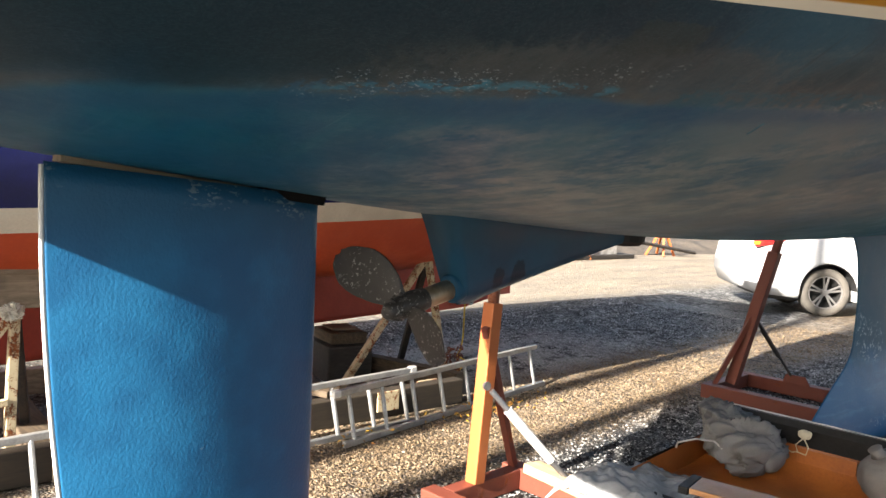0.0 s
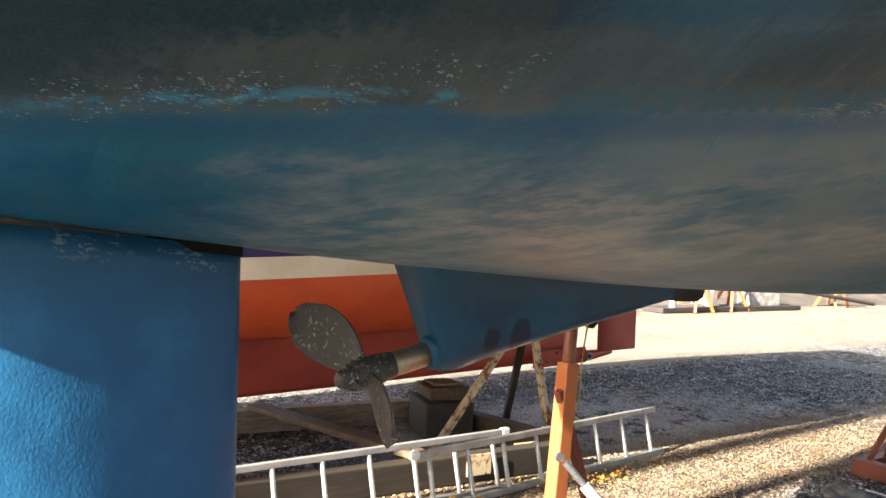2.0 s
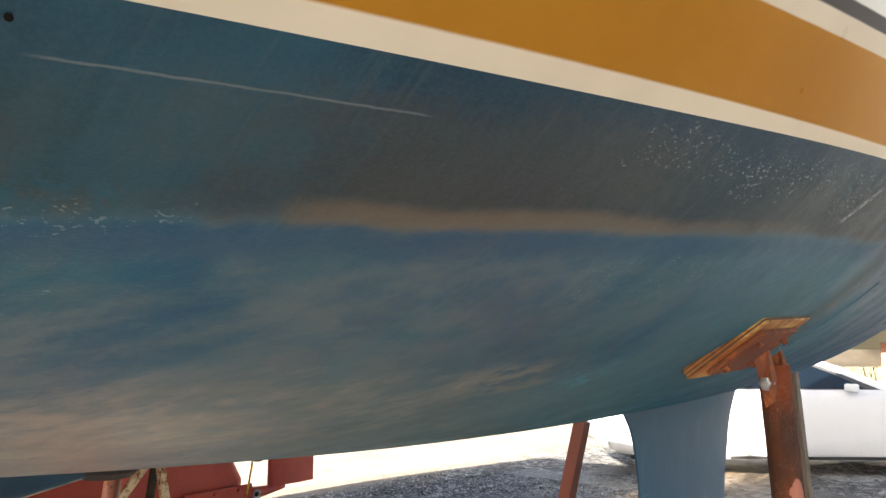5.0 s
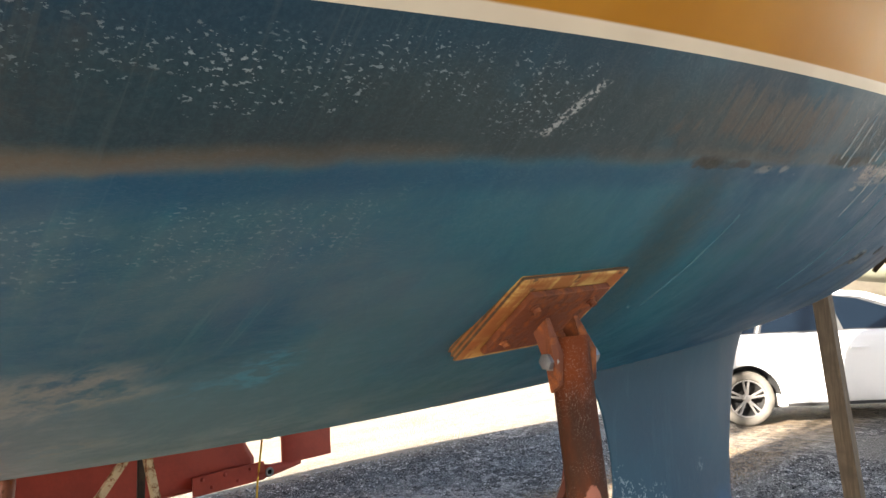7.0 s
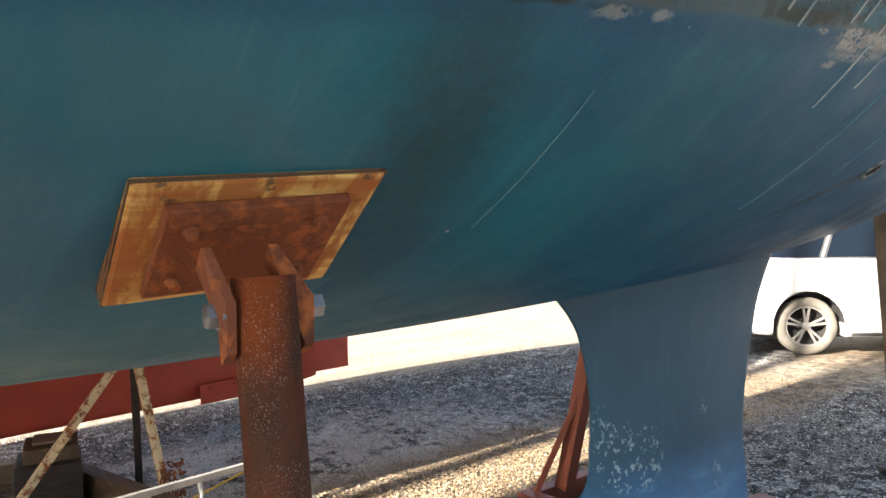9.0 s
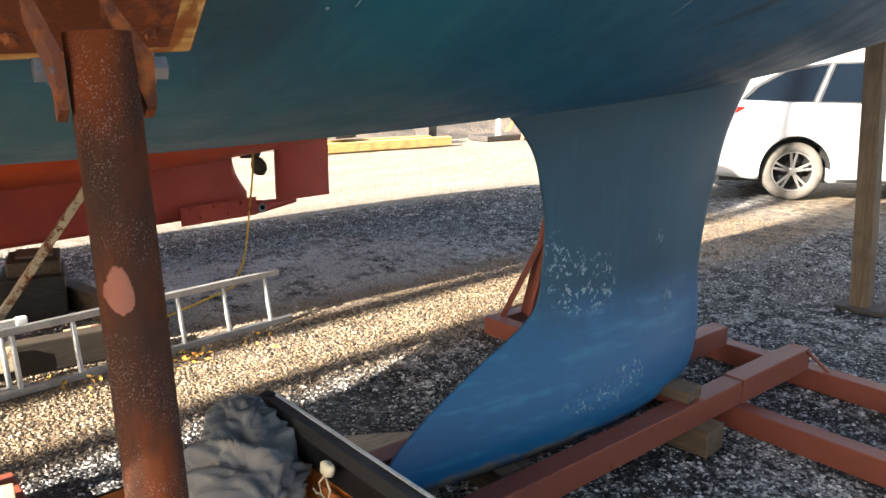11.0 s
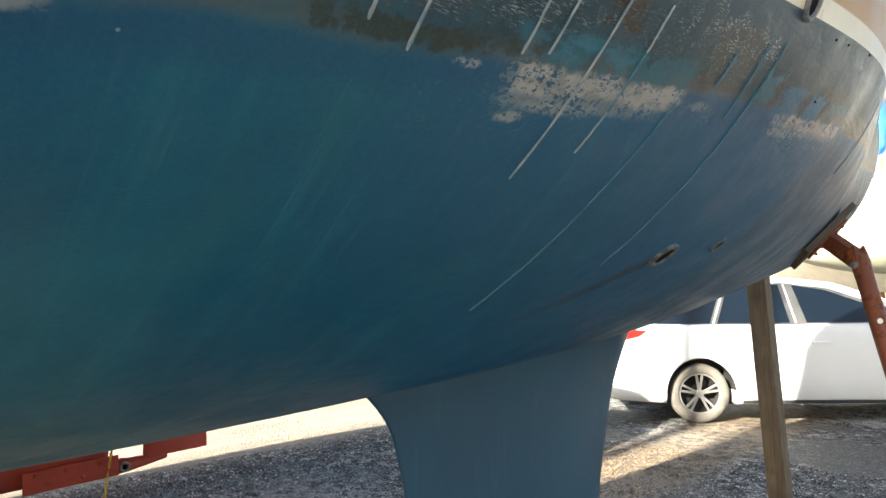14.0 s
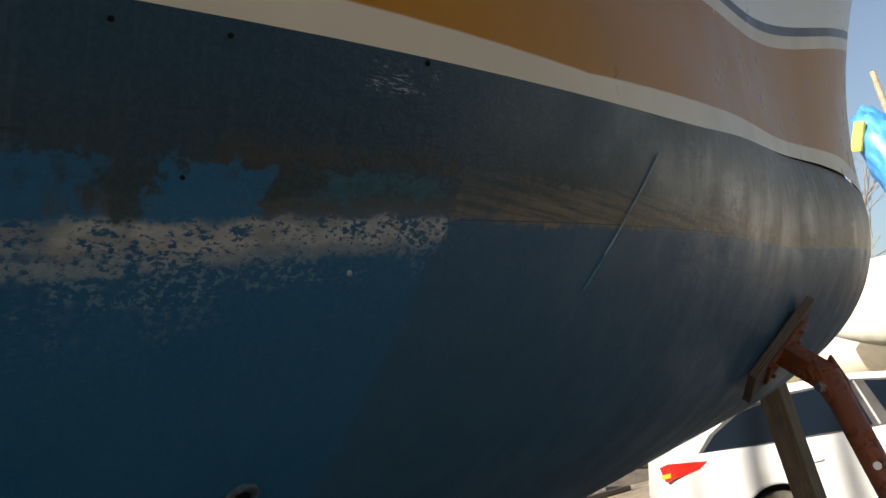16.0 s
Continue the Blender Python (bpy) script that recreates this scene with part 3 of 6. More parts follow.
# tan band between the hulls, its sunlit warmth put into the gravel colour
sunlit_track = k.mul(k.span(k.math("ABSOLUTE", k.add(k.x, 1.85)), 0.75, 0.35), k.span(fleck, 0.3, 0.55))
c = k.mix(k.mul(sunlit_track, 0.7), c, k.mix(sep.outputs[1], (0.085, 0.060, 0.036), (0.28, 0.205, 0.125)))
wet = k.mul(k.span(pale, 0.56, 0.44), k.span(k.x, -4.6, -4.0))
GRAVEL = k.end(c, k.span(k.mul(wet, k.add(0.5, k.mul(fleck, 0.5))), 0.2, 0.6, 0.85, 0.5), k.bump(k.add(k.math("SUBTRACT", 1.0, g2), k.mul(fleck, 1.0)), 0.9, 0.018))

k = Mat("gravel_stones", 0.7)
r = k.island()
fleck = k.noise(9, 5, 0.65)
rime = k.mul(k.span(k.math("ABSOLUTE", k.add(k.x, 2.95)), 1.1, 0.5), k.span(k.y, 2.6, 3.6), k.span(k.y, 7.5, 5.5), k.span(k.add(k.mul(fleck, 0.5), k.mul(k.noise(2.3, 4), 0.5)), 0.38, 0.52))
patch = k.math("MAXIMUM", k.span(k.add(k.mul(k.noise(0.55, 5, 0.6), 0.5), k.mul(fleck, 0.5)), 0.45, 0.58), rime)
c = k.mix(k.mul(rime, 0.35), stones_colour(k, patch, r), (0.55, 0.545, 0.53))
# loose stones take the same sunlit tan in that band
sunlit_track = k.mul(k.span(k.math("ABSOLUTE", k.add(k.x, 1.85)), 0.8, 0.4), 0.88)
STONES = k.end(k.mix(sunlit_track, c, k.mix(k.math("FRACT", k.mul(r, 7.0)), (0.070, 0.046, 0.025), (0.31, 0.222, 0.128))), k.span(k.noise(3, 4), 0.42, 0.6, 0.35, 0.9), k.bump(k.noise(120, 3), 0.3, 0.002))

k = Mat("dark_blue_skeg", 0.5)
c = k.mix(k.span(k.noise(5, 5), 0.38, 0.62), (0.004, 0.034, 0.070), (0.008, 0.054, 0.100))
c = k.mix(k.mul(k.span(k.add(k.z, k.mul(k.noise(6), 0.08)), 1.27, 1.33), 0.5), c, (0.022, 0.06, 0.085))
for yc, zc, rr in ((1.555, 1.185, 0.032), (1.475, 1.178, 0.024)):
    da, db = k.math("SUBTRACT", k.y, yc), k.math("SUBTRACT", k.z, zc)
    d = k.math("SQRT", k.add(k.mul(da, da), k.mul(db, db, 0.6)))
    c = k.mix(k.mul(k.span(k.add(d, k.mul(k.math("SUBTRACT", k.noise(40), 0.5), 0.02)), rr, rr * 0.8), 0.75), c, (0.001, 0.005, 0.013))
rim = k.math("SUBTRACT", k.math("SUBTRACT", k.z, 1.115), k.mul(k.math("SUBTRACT", k.y, 1.365), 0.199))
c = k.mix(k.mul(k.span(k.add(rim, k.mul(k.noise(60, 3), 0.012)), 0.014, 0.008), k.span(k.noise(22, 3), 0.40, 0.52), 0.75), c, (0.27, 0.28, 0.26))
k.b.inputs["Specular IOR Level"].default_value = 0.25
SKEGBLUE = k.end(c, k.span(k.noise(5), 0.3, 0.7, 0.42, 0.58), k.bump(k.noise(60, 3), 0.15, 0.002))
RED_STEEL = rusty("red_oxide_steel", (0.185, 0.047, 0.027), 0.85, 9)
ORANGE_STEEL = rusty("orange_steel", (0.46, 0.135, 0.035), 0.9, 9)
RUST_TUBE = rusty("rusty_tube", (0.22, 0.07, 0.036), 0.6, 12)
k = Mat("flaked_tube", 0.8)
f = k.span(k.noise(9, 5, 0.6, k.vec(1, 1, 0.35)), 0.38, 0.62)
c = k.mix(f, (0.155, 0.034, 0.007), (0.042, 0.018, 0.010))
pd = k.math("SQRT", k.add(k.math("POWER", k.math("DIVIDE", k.math("SUBTRACT", k.z, 1.262), 0.020), 2.0), k.math("POWER", k.math("DIVIDE", k.math("SUBTRACT", k.y, 2.722), 0.009), 2.0)))
c = k.mix(k.mul(k.span(k.add(pd, k.mul(k.math("SUBTRACT", k.noise(40, 4), 0.5), 1.6)), 1.05, 0.9), k.span(k.x, 1.03, 1.045), 0.8), c, (0.33, 0.13, 0.085))
sp = k.mul(k.span(k.noise(760, 2, 0.5, k.vec(1, 1, 0.75)), 0.60, 0.65), k.span(k.noise(14), 0.42, 0.58))
c = k.mix(k.mul(sp, 0.38), c, (0.36, 0.30, 0.26))
k.b.inputs["Specular IOR Level"].default_value = 0.2
FLAKED = k.end(c, 0.8, k.bump(k.add(k.mul(sp, 0.6), k.noise(70, 3)), 0.5, 0.003))
RUST_PLATE = rusty("rusty_plate", (0.14, 0.033, 0.007), 0.42, 16, 0.7)
WHITE_RUST = rusty("chipped_white_steel", (0.60, 0.50, 0.32), 0.50, 18)
DARK_STEEL = plain("dark_steel", (0.03, 0.028, 0.027), (0.07, 0.055, 0.045), 10, 0.6, 0.3)
GALV = plain("galvanised", (0.30, 0.30, 0.30), (0.20, 0.20, 0.21), 20, 0.42, 0.85)
ALU = plain("dull_aluminium", (0.46, 0.46, 0.45), (0.32, 0.32, 0.31), 7, 0.42, 0.5, 0.1)
PLYEDGE = timber("plywood_edge", (0.11, 0.06, 0.022), (0.035, 0.018, 0.008), "y")
k = Mat("stained_pad", 0.75)
g = k.noise(3.0, 6, 0.6, k.vec(16, 1.2, 16), 0.6)
c = k.mix(k.span(g, 0.36, 0.6), (0.58, 0.39, 0.13), (0.34, 0.165, 0.038))
st = k.noise(1.0, 5, 0.65, k.vec(9, 26, 9))
c = k.mix(k.mul(k.span(st, 0.46, 0.58), 0.85), c, (0.24, 0.065, 0.010))
c = k.mix(k.mul(k.span(k.noise(30, 4), 0.60, 0.66), 0.8), c, (0.04, 0.02, 0.01))
PLY = k.end(c, 0.75, k.bump(g, 0.4, 0.003))
POST = timber("sawn_post", (0.155, 0.112, 0.068), (0.085, 0.060, 0.036), "z")
OLDWOOD = timber("old_timber", (0.30, 0.24, 0.17), (0.16, 0.125, 0.085), "y")
OLDWOOD_X = timber("old_timber_across", (0.13, 0.092, 0.055), (0.06, 0.043, 0.027), "x")
BROWNWOOD = timber("brown_packer", (0.11, 0.075, 0.042), (0.06, 0.04, 0.024), "x")
DARKWOOD = timber("tarred_block", (0.05, 0.042, 0.036), (0.025, 0.021, 0.018), "y")
REDHULL = plain("red_antifouling", (0.56, 0.085, 0.022), (0.48, 0.065, 0.02), 2.2, 0.5, 0, 0.12, 40)
REDKEEL = plain("dark_red_antifouling", (0.42, 0.056, 0.032), (0.34, 0.045, 0.028), 3, 0.5, 0, 0.2, 40)
CREAMPAINT = plain("cream_gelcoat", (0.72, 0.68, 0.58), (0.62, 0.57, 0.48), 4, 0.35, 0, 0.05)
NAVY = plain("navy_gelcoat", (0.012, 0.016, 0.085), (0.016, 0.02, 0.11), 4, 0.2, 0, 0.03)
BRONZE = Mat("fouled_bronze", 0.6, 0.35)
k = BRONZE
sp = k.mul(k.span(k.noise(130, 3), 0.60, 0.64), k.span(k.noise(18), 0.42, 0.6))
BRONZE = k.end(k.mix(k.mul(sp, 0.8), k.mix(k.noise(20, 4), (0.02, 0.0175, 0.015), (0.05, 0.042, 0.035)), (0.36, 0.35, 0.32)), k.span(sp, 0, 1, 0.5, 0.9), k.bump(k.add(k.noise(60, 3), sp), 0.5, 0.003), 0.25)
BRASS = plain("worn_bronze_bush", (0.42, 0.32, 0.22), (0.30, 0.22, 0.14), 16, 0.38, 0.8)
WHITEFILL = plain("white_filler", (0.70, 0.68, 0.64), (0.55, 0.53, 0.5), 12, 0.7)
RUBBER = plain("black_rubber", (0.007, 0.007, 0.0075), (0.014, 0.014, 0.0145), 9, 0.5)
RUBBER.node_tree.nodes["Principled BSDF"].inputs["Specular IOR Level"].default_value = 0.25
# near black for chips, and for the dark inside bores and gaps
SKIN_DARK = plain("dark_opening", (0.004, 0.004, 0.004), (0.008, 0.007, 0.006), 20, 0.95)
SKIN_DARK.node_tree.nodes["Principled BSDF"].inputs["Specular IOR Level"].default_value = 0.1
FLANGE = plain("grey_flange", (0.20, 0.185, 0.175), (0.09, 0.10, 0.115), 60, 0.6, 0.2)
FLANGE_BLUE = plain("painted_flange", (0.012, 0.03, 0.045), (0.11, 0.13, 0.135), 90, 0.6)
PAINT_RUN = plain("pale_paint_run", (0.22, 0.245, 0.25), (0.12, 0.17, 0.20), 60, 0.6)
THIN_RUN = plain("thin_paint_run", (0.040, 0.120, 0.158), (0.020, 0.095, 0.140), 60, 0.6)


# ---- ground ----
bm = bmesh.new()
N, R = 70, 400.0
ax = [math.copysign(abs(i / N) ** 2.6, i) * R for i in range(-N, N + 1)]
grid = [[bm.verts.new((x, y + 6.0, 0.012 * noise.noise((x * 0.7, y * 0.7, 3.0)) - 0.004)) for y in ax] for x in ax]
for a, b in zip(grid, grid[1:]):
    for i in range(len(ax) - 1):
        bm.faces.new((a[i], b[i], b[i + 1], a[i + 1]))
single("ground", bm, GRAVEL, "trodden grey and tan gravel of a boatyard", "gravel", kind="structure", smooth=True)

# ---- the blue yacht ----
STA = (0.07, 0.58, 1.3, 2.4, 3.4, 4.2, 5.0, 5.77, 6.6, 7.4, 8.1, 8.5)
HALF = (0.86, 1.00, 1.23, 1.393, 1.37, 1.287, 1.083, 0.838, 0.660, 0.42, 0.16, 0.012)
KEELZ = (1.452, 1.395, 1.329, 1.272, 1.279, 1.313, 1.369, 1.453, 1.572, 1.775, 2.085, 2.48)
TURN = (2.1, 2.1, 2.1, 2.1, 2.1, 2.1, 2.1, 2.12, 2.18, 2.3, 2.5, 2.7)


def half_beam(y, z):
    b, kz, t = bend(y, STA, HALF), bend(y, STA, KEELZ), bend(y, STA, TURN)
    u = min(max((t - z) / (t - kz), 0), 1)
    return b * math.sqrt(max(1 - u * u, 0)) * (1 + 0.04 * max(z - t, 0) + (0.05 + 0.20 * max(0, y - 4.6)) * max(z - t, 0) ** 2)


def boot(y):
    w = bend(y, (0.07, 0.8, 1.4, 1.85, 2.4, 3.2, 4.07, 4.45, 4.8, 5.2, 5.7, 6.1, 6.5, 7.0, 8.5), (1.563, 1.541, 1.525, 1.518, 1.519, 1.522, 1.528, 1.540, 1.560, 1.598, 1.648, 1.670, 1.672, 1.665, 1.70))
    return max(w + 0.088 * y, bend(y, STA, KEELZ) + 0.004)


def sheer(y):
    rise = min(max((y - 3.0) / 3.0, 0.0), 1.0)
    return max(2.5 + 0.05 * max(y, 0) + 0.008 * y * y + 0.16 * rise * rise * (3 - 2 * rise), boot(y) + 0.1)


def on_hull(y, w, out=0.0):
    """A place on the starboard side at a height above the tilted waterline, and the normal there."""
    z = w + 0.088 * y
    h = 0.004
    x = half_beam(y, z)
    n = Vector((1, -(half_beam(y + h, z) - half_beam(y - h, z)) / (2 * h), -(half_beam(y, z + h) - half_beam(y, z - h)) / (2 * h))).normalized()
    return Vector((x, y, z)) + n * out, n


yacht = thing("sailing_yacht", (0, 4.2, 0.2), "sailing yacht with worn blue antifouling and ochre topsides, propped ashore", "sailing boat")
ys = [0.07 + 8.43 * i / 130 for i in range(131)]
bm = bmesh.new()
rows = []
for y in ys:
    kz, t, zb = bend(y, STA, KEELZ), bend(y, STA, TURN), boot(y)
    a1 = math.acos(min(1, max((t - zb) / (t - kz), -1)))
    side = []
    for j in range(27):
        a = a1 * j / 26
        z = t - (t - kz) * math.cos(a)
        side.append((bend(y, STA, HALF) * math.sin(a), y, z))
    rows.append([Vector((-x, yy, z)) for x, yy, z in reversed(side[1:])] + [Vector(p) for p in side])
loft(bm, rows, False, False)
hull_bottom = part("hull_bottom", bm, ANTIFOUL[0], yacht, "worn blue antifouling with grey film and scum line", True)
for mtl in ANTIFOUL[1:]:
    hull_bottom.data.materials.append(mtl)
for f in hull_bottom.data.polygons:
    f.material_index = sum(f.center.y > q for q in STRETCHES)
bm = bmesh.new()
rows = []
for y in ys:
    zb, zs = boot(y), sheer(y)
    side = [(half_beam(y, zb + (zs - zb) * j / 16), y, zb + (zs - zb) * j / 16) for j in range(17)]
    deck = [(side[-1][0] * q, y, zs + 0.05 * (1 - q * q)) for q in (0.93, 0.5, 0.0)]
    s = side + deck
    rows.append([Vector(p) for p in s] + [Vector((-x, yy, z)) for x, yy, z in reversed(s[:-1])])
loft(bm, rows, False, False)
part("topside", bm, TOPSIDE, yacht, "ochre band between cream stripes, white above", True)
bm = bmesh.new()
y = ys[0]
zs = [bend(y, STA, KEELZ) + (sheer(y) - bend(y, STA, KEELZ)) * j / 24 for j in range(25)]
vs = [bm.verts.new((half_beam(y, z), y, z)) for z in zs] + [bm.verts.new((-half_beam(y, z), y, z)) for z in reversed(zs[1:])]
bm.faces.new(vs)
part("transom", bm, TOPSIDE, yacht)


def foil(yt, yl, th, n=18, nose=0.32):
    """Half of a foil section: (y, half thickness) from the trailing to the leading edge."""
    out = []
    for i in range(n + 1):
        s = i / n
        y = yt + (yl - yt) * (0.5 - 0.5 * math.cos(math.pi * s))
        q = (yl - y) / (yl - yt)
        t = math.sqrt(max(1 - ((nose - q) / nose) ** 2, 0)) if q < nose else 1 - ((q - nose) / (1 - nose)) ** 1.6
        out.append((y, th * max(t, 0.0) + 0.003))
    return out


def foil_ring(yt, yl, th, z, twist=0.0, pivot=0.8, tilt=0.0, nose=0.32):
    h = foil(yt, yl, th, 18, nose)
    pts = [(t, y) for y, t in h] + [(-t, y) for y, t in reversed(h)]
    c, s = math.cos(twist), math.sin(twist)
    return [Vector((x * c - (y - pivot) * s, pivot + x * s + (y - pivot) * c, z + tilt * (y - pivot))) for x, y in pts]


def keel_section(z):
    zs = (0.17, 0.25, 0.36, 0.50, 0.62, 0.80, 1.05, 1.20, 1.30, 1.42)
    f = lambda v: bend(z, zs, v)
    return f((3.74, 3.72, 3.83, 4.08, 4.32, 4.385, 4.37, 4.31, 4.21, 4.05)), f((5.10, 5.26, 5.315, 5.33, 5.32, 5.335, 5.40, 5.45, 5.50, 5.56)), f((0.10, 0.135, 0.13, 0.095, 0.072, 0.066, 0.072, 0.085, 0.11, 0.16))


bm = bmesh.new()
loft(bm, [foil_ring(*keel_section(0.17 + 1.32 * i / 40), 0.17 + 1.32 * i / 40) for i in range(41)])
part("fin_keel", bm, KEELBLUE, yacht, "blue fin keel with scuffed lower edge", True)

TW = radians(1.5)
bm = bmesh.new()
loft(bm, [foil_ring(0.438 + 0.12 * (1.375 - z) ** 2, 0.95 + 0.01 * (1.375 - z), 0.048, z, TW, 0.8, -0.075, 0.52) for z in [1.37 - 0.84 * i / 24 for i in range(25)]])
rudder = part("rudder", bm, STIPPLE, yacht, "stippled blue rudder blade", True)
bm = bmesh.new()
loft(bm, [[p + Vector((0, -0.0035, 0)) for p in ring(foil_ring(0.438 + 0.12 * (1.375 - z) ** 2, 0.95, 0.045, z, TW, 0.8, -0.075)[0] * 0.5 + foil_ring(0.438 + 0.12 * (1.375 - z) ** 2, 0.95, 0.045, z, TW, 0.8, -0.075)[-1] * 0.5, Vector((1, 0, 0)), Vector((0, 1, 0)), 0.0026, 0.004, 8)] for z in [1.365 - 0.82 * i / 24 for i in range(25)]])
part("trailing_edge", bm, WHITEFILL, rudder, "bare white trailing edge", True)
bm = bmesh.new()
tube(bm, (0, 0.80, 1.34), (0, 0.80, 1.42), 0.022)
part("rudder_stock", bm, DARK_STEEL, rudder)
bm = bmesh.new()
loft(bm, [[Vector((x, yy, bend(yy, STA, KEELZ) - dz)) for x, dz in ((0.016, -0.004), (0.020, 0.010), (-0.020, 0.010), (-0.016, -0.004))] for yy in [0.46 + 0.33 * i / 10 for i in range(11)]])
part("pale_strip", bm, OLDWOOD, yacht, "pale strip above the rudder")
bm = bmesh.new()
loft(bm, [[Vector((x, yy, bend(yy, STA, KEELZ) - dz)) for x, dz in ((0.045, -0.004), (0.038, 0.016), (-0.038, 0.016), (-0.045, -0.004))] for yy in [0.80 + 0.14 * i / 6 for i in range(7)]])
part("rudder_gland", bm, SKIN_DARK, yacht, "dark sealed gap at the rudder head")
bm = bmesh.new()
bmesh.ops.create_uvsphere(bm, u_segments=10, v_segments=6, radius=0.004, matrix=Matrix.Translation((0.0205, 0.487, 1.192)))
part("blister", bm, STIPPLE, rudder, "", True)

# skeg that carries the shaft
bm = bmesh.new()
rr = []
for i in range(25):
    s = i / 24
    yb = 1.275 + 0.87 * s
    ztop = bend(yb, STA, KEELZ) + 0.03
    zbot = 1.115 + (1.268 - 1.115) * max(0, (yb - 1.365) / 0.77)
    th = 0.048 * (1 - 0.35 * s)
    lean = 0.095 * (1 - s) ** 6
    half = []
    for j in range(9):
        q = j / 8
        zz = zbot + (ztop - zbot) * q
        t = th * (0.75 + 0.25 * q) * math.sqrt(max(1 - (1 - min(q * 4, 1)) ** 2, 0)) + 0.06 * q**6 * (1 - 0.5 * s) * min(1, s * 6 + 0.15)
        half.append((t + 0.002, yb + lean * (1 - q), zz))
    rr.append([Vector(p) for p in half] + [Vector((-x, y, z)) for x, y, z in reversed(half)])
loft(bm, rr)
skeg = part("skeg", bm, SKEGBLUE, yacht, "tapered blue skeg below the hull", True)
bm = bmesh.new()
lathe(bm, (0, 1.362, 1.158), (0, -1, -0.22), [(-0.02, 0.03), (0.0, 0.037), (0.018, 0.036), (0.026, 0.03)], 18)
part("bearing_boss", bm, SKEGBLUE, skeg, "", True)
bm = bmesh.new()
lathe(bm, (0, 1.362, 1.158), (0, -1, -0.22), [(0.0, 0.0245), (0.112, 0.0245), (0.116, 0.022), (0.116, 0.014), (0.09, 0.012)], 22)
part("stern_bearing", bm, BRASS, skeg, "worn bronze bearing tube", True)
bm = bmesh.new()
lathe(bm, (0, 1.298, 1.1445), (0, -1, -0.22), [(0.0, 0.013), (0.035, 0.013), (0.04, 0.026), (0.075, 0.03), (0.115, 0.027), (0.13, 0.02), (0.15, 0.02), (0.16, 0.012)], 18)
for i in range(40):
    d = Vector((random.gauss(0, 1), random.gauss(0, 1), random.gauss(0, 1))).normalized()
    bmesh.ops.create_icosphere(bm, subdivisions=1, radius=random.uniform(0.003, 0.008), matrix=Matrix.Translation(Vector((0, 1.198, 1.1205)) + Vector((d.x * 0.026, d.y * 0.045, d.z * 0.028))))
prop = part("propeller", bm, BRONZE, yacht, "two-blade bronze propeller with barnacle crust", True)


def blade(direction, pitch, reach, wide_at):
    d = Vector(direction).normalized()
    axis = Vector((0, -1, -0.22)).normalized()
    w = d.cross(axis).normalized()
    c, s = math.cos(pitch), math.sin(pitch)
    wide, face = w * c + axis * s, axis * c - w * s
    bm = bmesh.new()
    rr = []
    for i in range(19):
        q = i / 18
        r = 0.012 + reach * q
        ww = 0.009 + wide_at * math.sin(math.pi * min(1, 0.02 + 0.98 * q ** 1.35)) ** 0.62
        ww *= 1 + 0.04 * noise.noise((q * 9, d.x * 5, 1))
        th = 0.010 * (1 - 0.75 * q)
        c0 = Vector((0, 1.203, 1.1225)) + d * r + face * (0.02 * q * q)
        rr.append([c0 + wide * (ww * math.cos(a)) + face * (th * math.sin(a) + 0.012 * q * math.cos(a) ** 2) for a in [math.tau * m / 18 for m in range(18)]])
    loft(bm, rr)
    part("blade", bm, BRONZE, prop, "", True)


blade((-0.724, -0.435, 0.611), radians(-30), 0.172, 0.052)
blade((0.86, 0.03, -0.52), radians(2), 0.162, 0.040)

bm = bmesh.new()
lathe(bm, (0.0, 2.10, 1.285), (0, 0, -1), [(0, 0.062), (0.022, 0.06), (0.034, 0.045), (0.038, 0.001)], 24)
part("transducer", bm, RUBBER, yacht, "dark round transducer below the hull")


def fitting(y, w, r, hole, material, name, rise=0.004, label=""):
    p, n = on_hull(y, w)
    bm = bmesh.new()
    lathe(bm, p, n, [(-0.012, r * 0.98), (rise * 0.6, r), (rise, r * 0.93), (rise, hole * 1.25), (rise * 0.6, hole * 1.05), (-0.012, hole)], 24)
    ob = part(name, bm, material, yacht, label, True)
    # black disc on the closed hull stands for the dark inside the bore
    bm = bmesh.new()
    lathe(bm, p, n, [(-0.004, hole * 1.06), (0.0016, hole * 1.06)], 20)
    part("bore", bm, SKIN_DARK, ob)


fitting(3.968, 1.243, 0.027, 0.0155, FLANGE_BLUE, "through_hull", label="crusted skin fitting with open bore")
fitting(4.160, 1.247, 0.017, 0.009, FLANGE_BLUE, "through_hull", 0.003, label="small painted skin fitting")
fitting(3.855, 1.535, 0.0225, 0.0145, FLANGE, "exhaust_outlet", 0.005, label="round outlet on the waterline stripe")


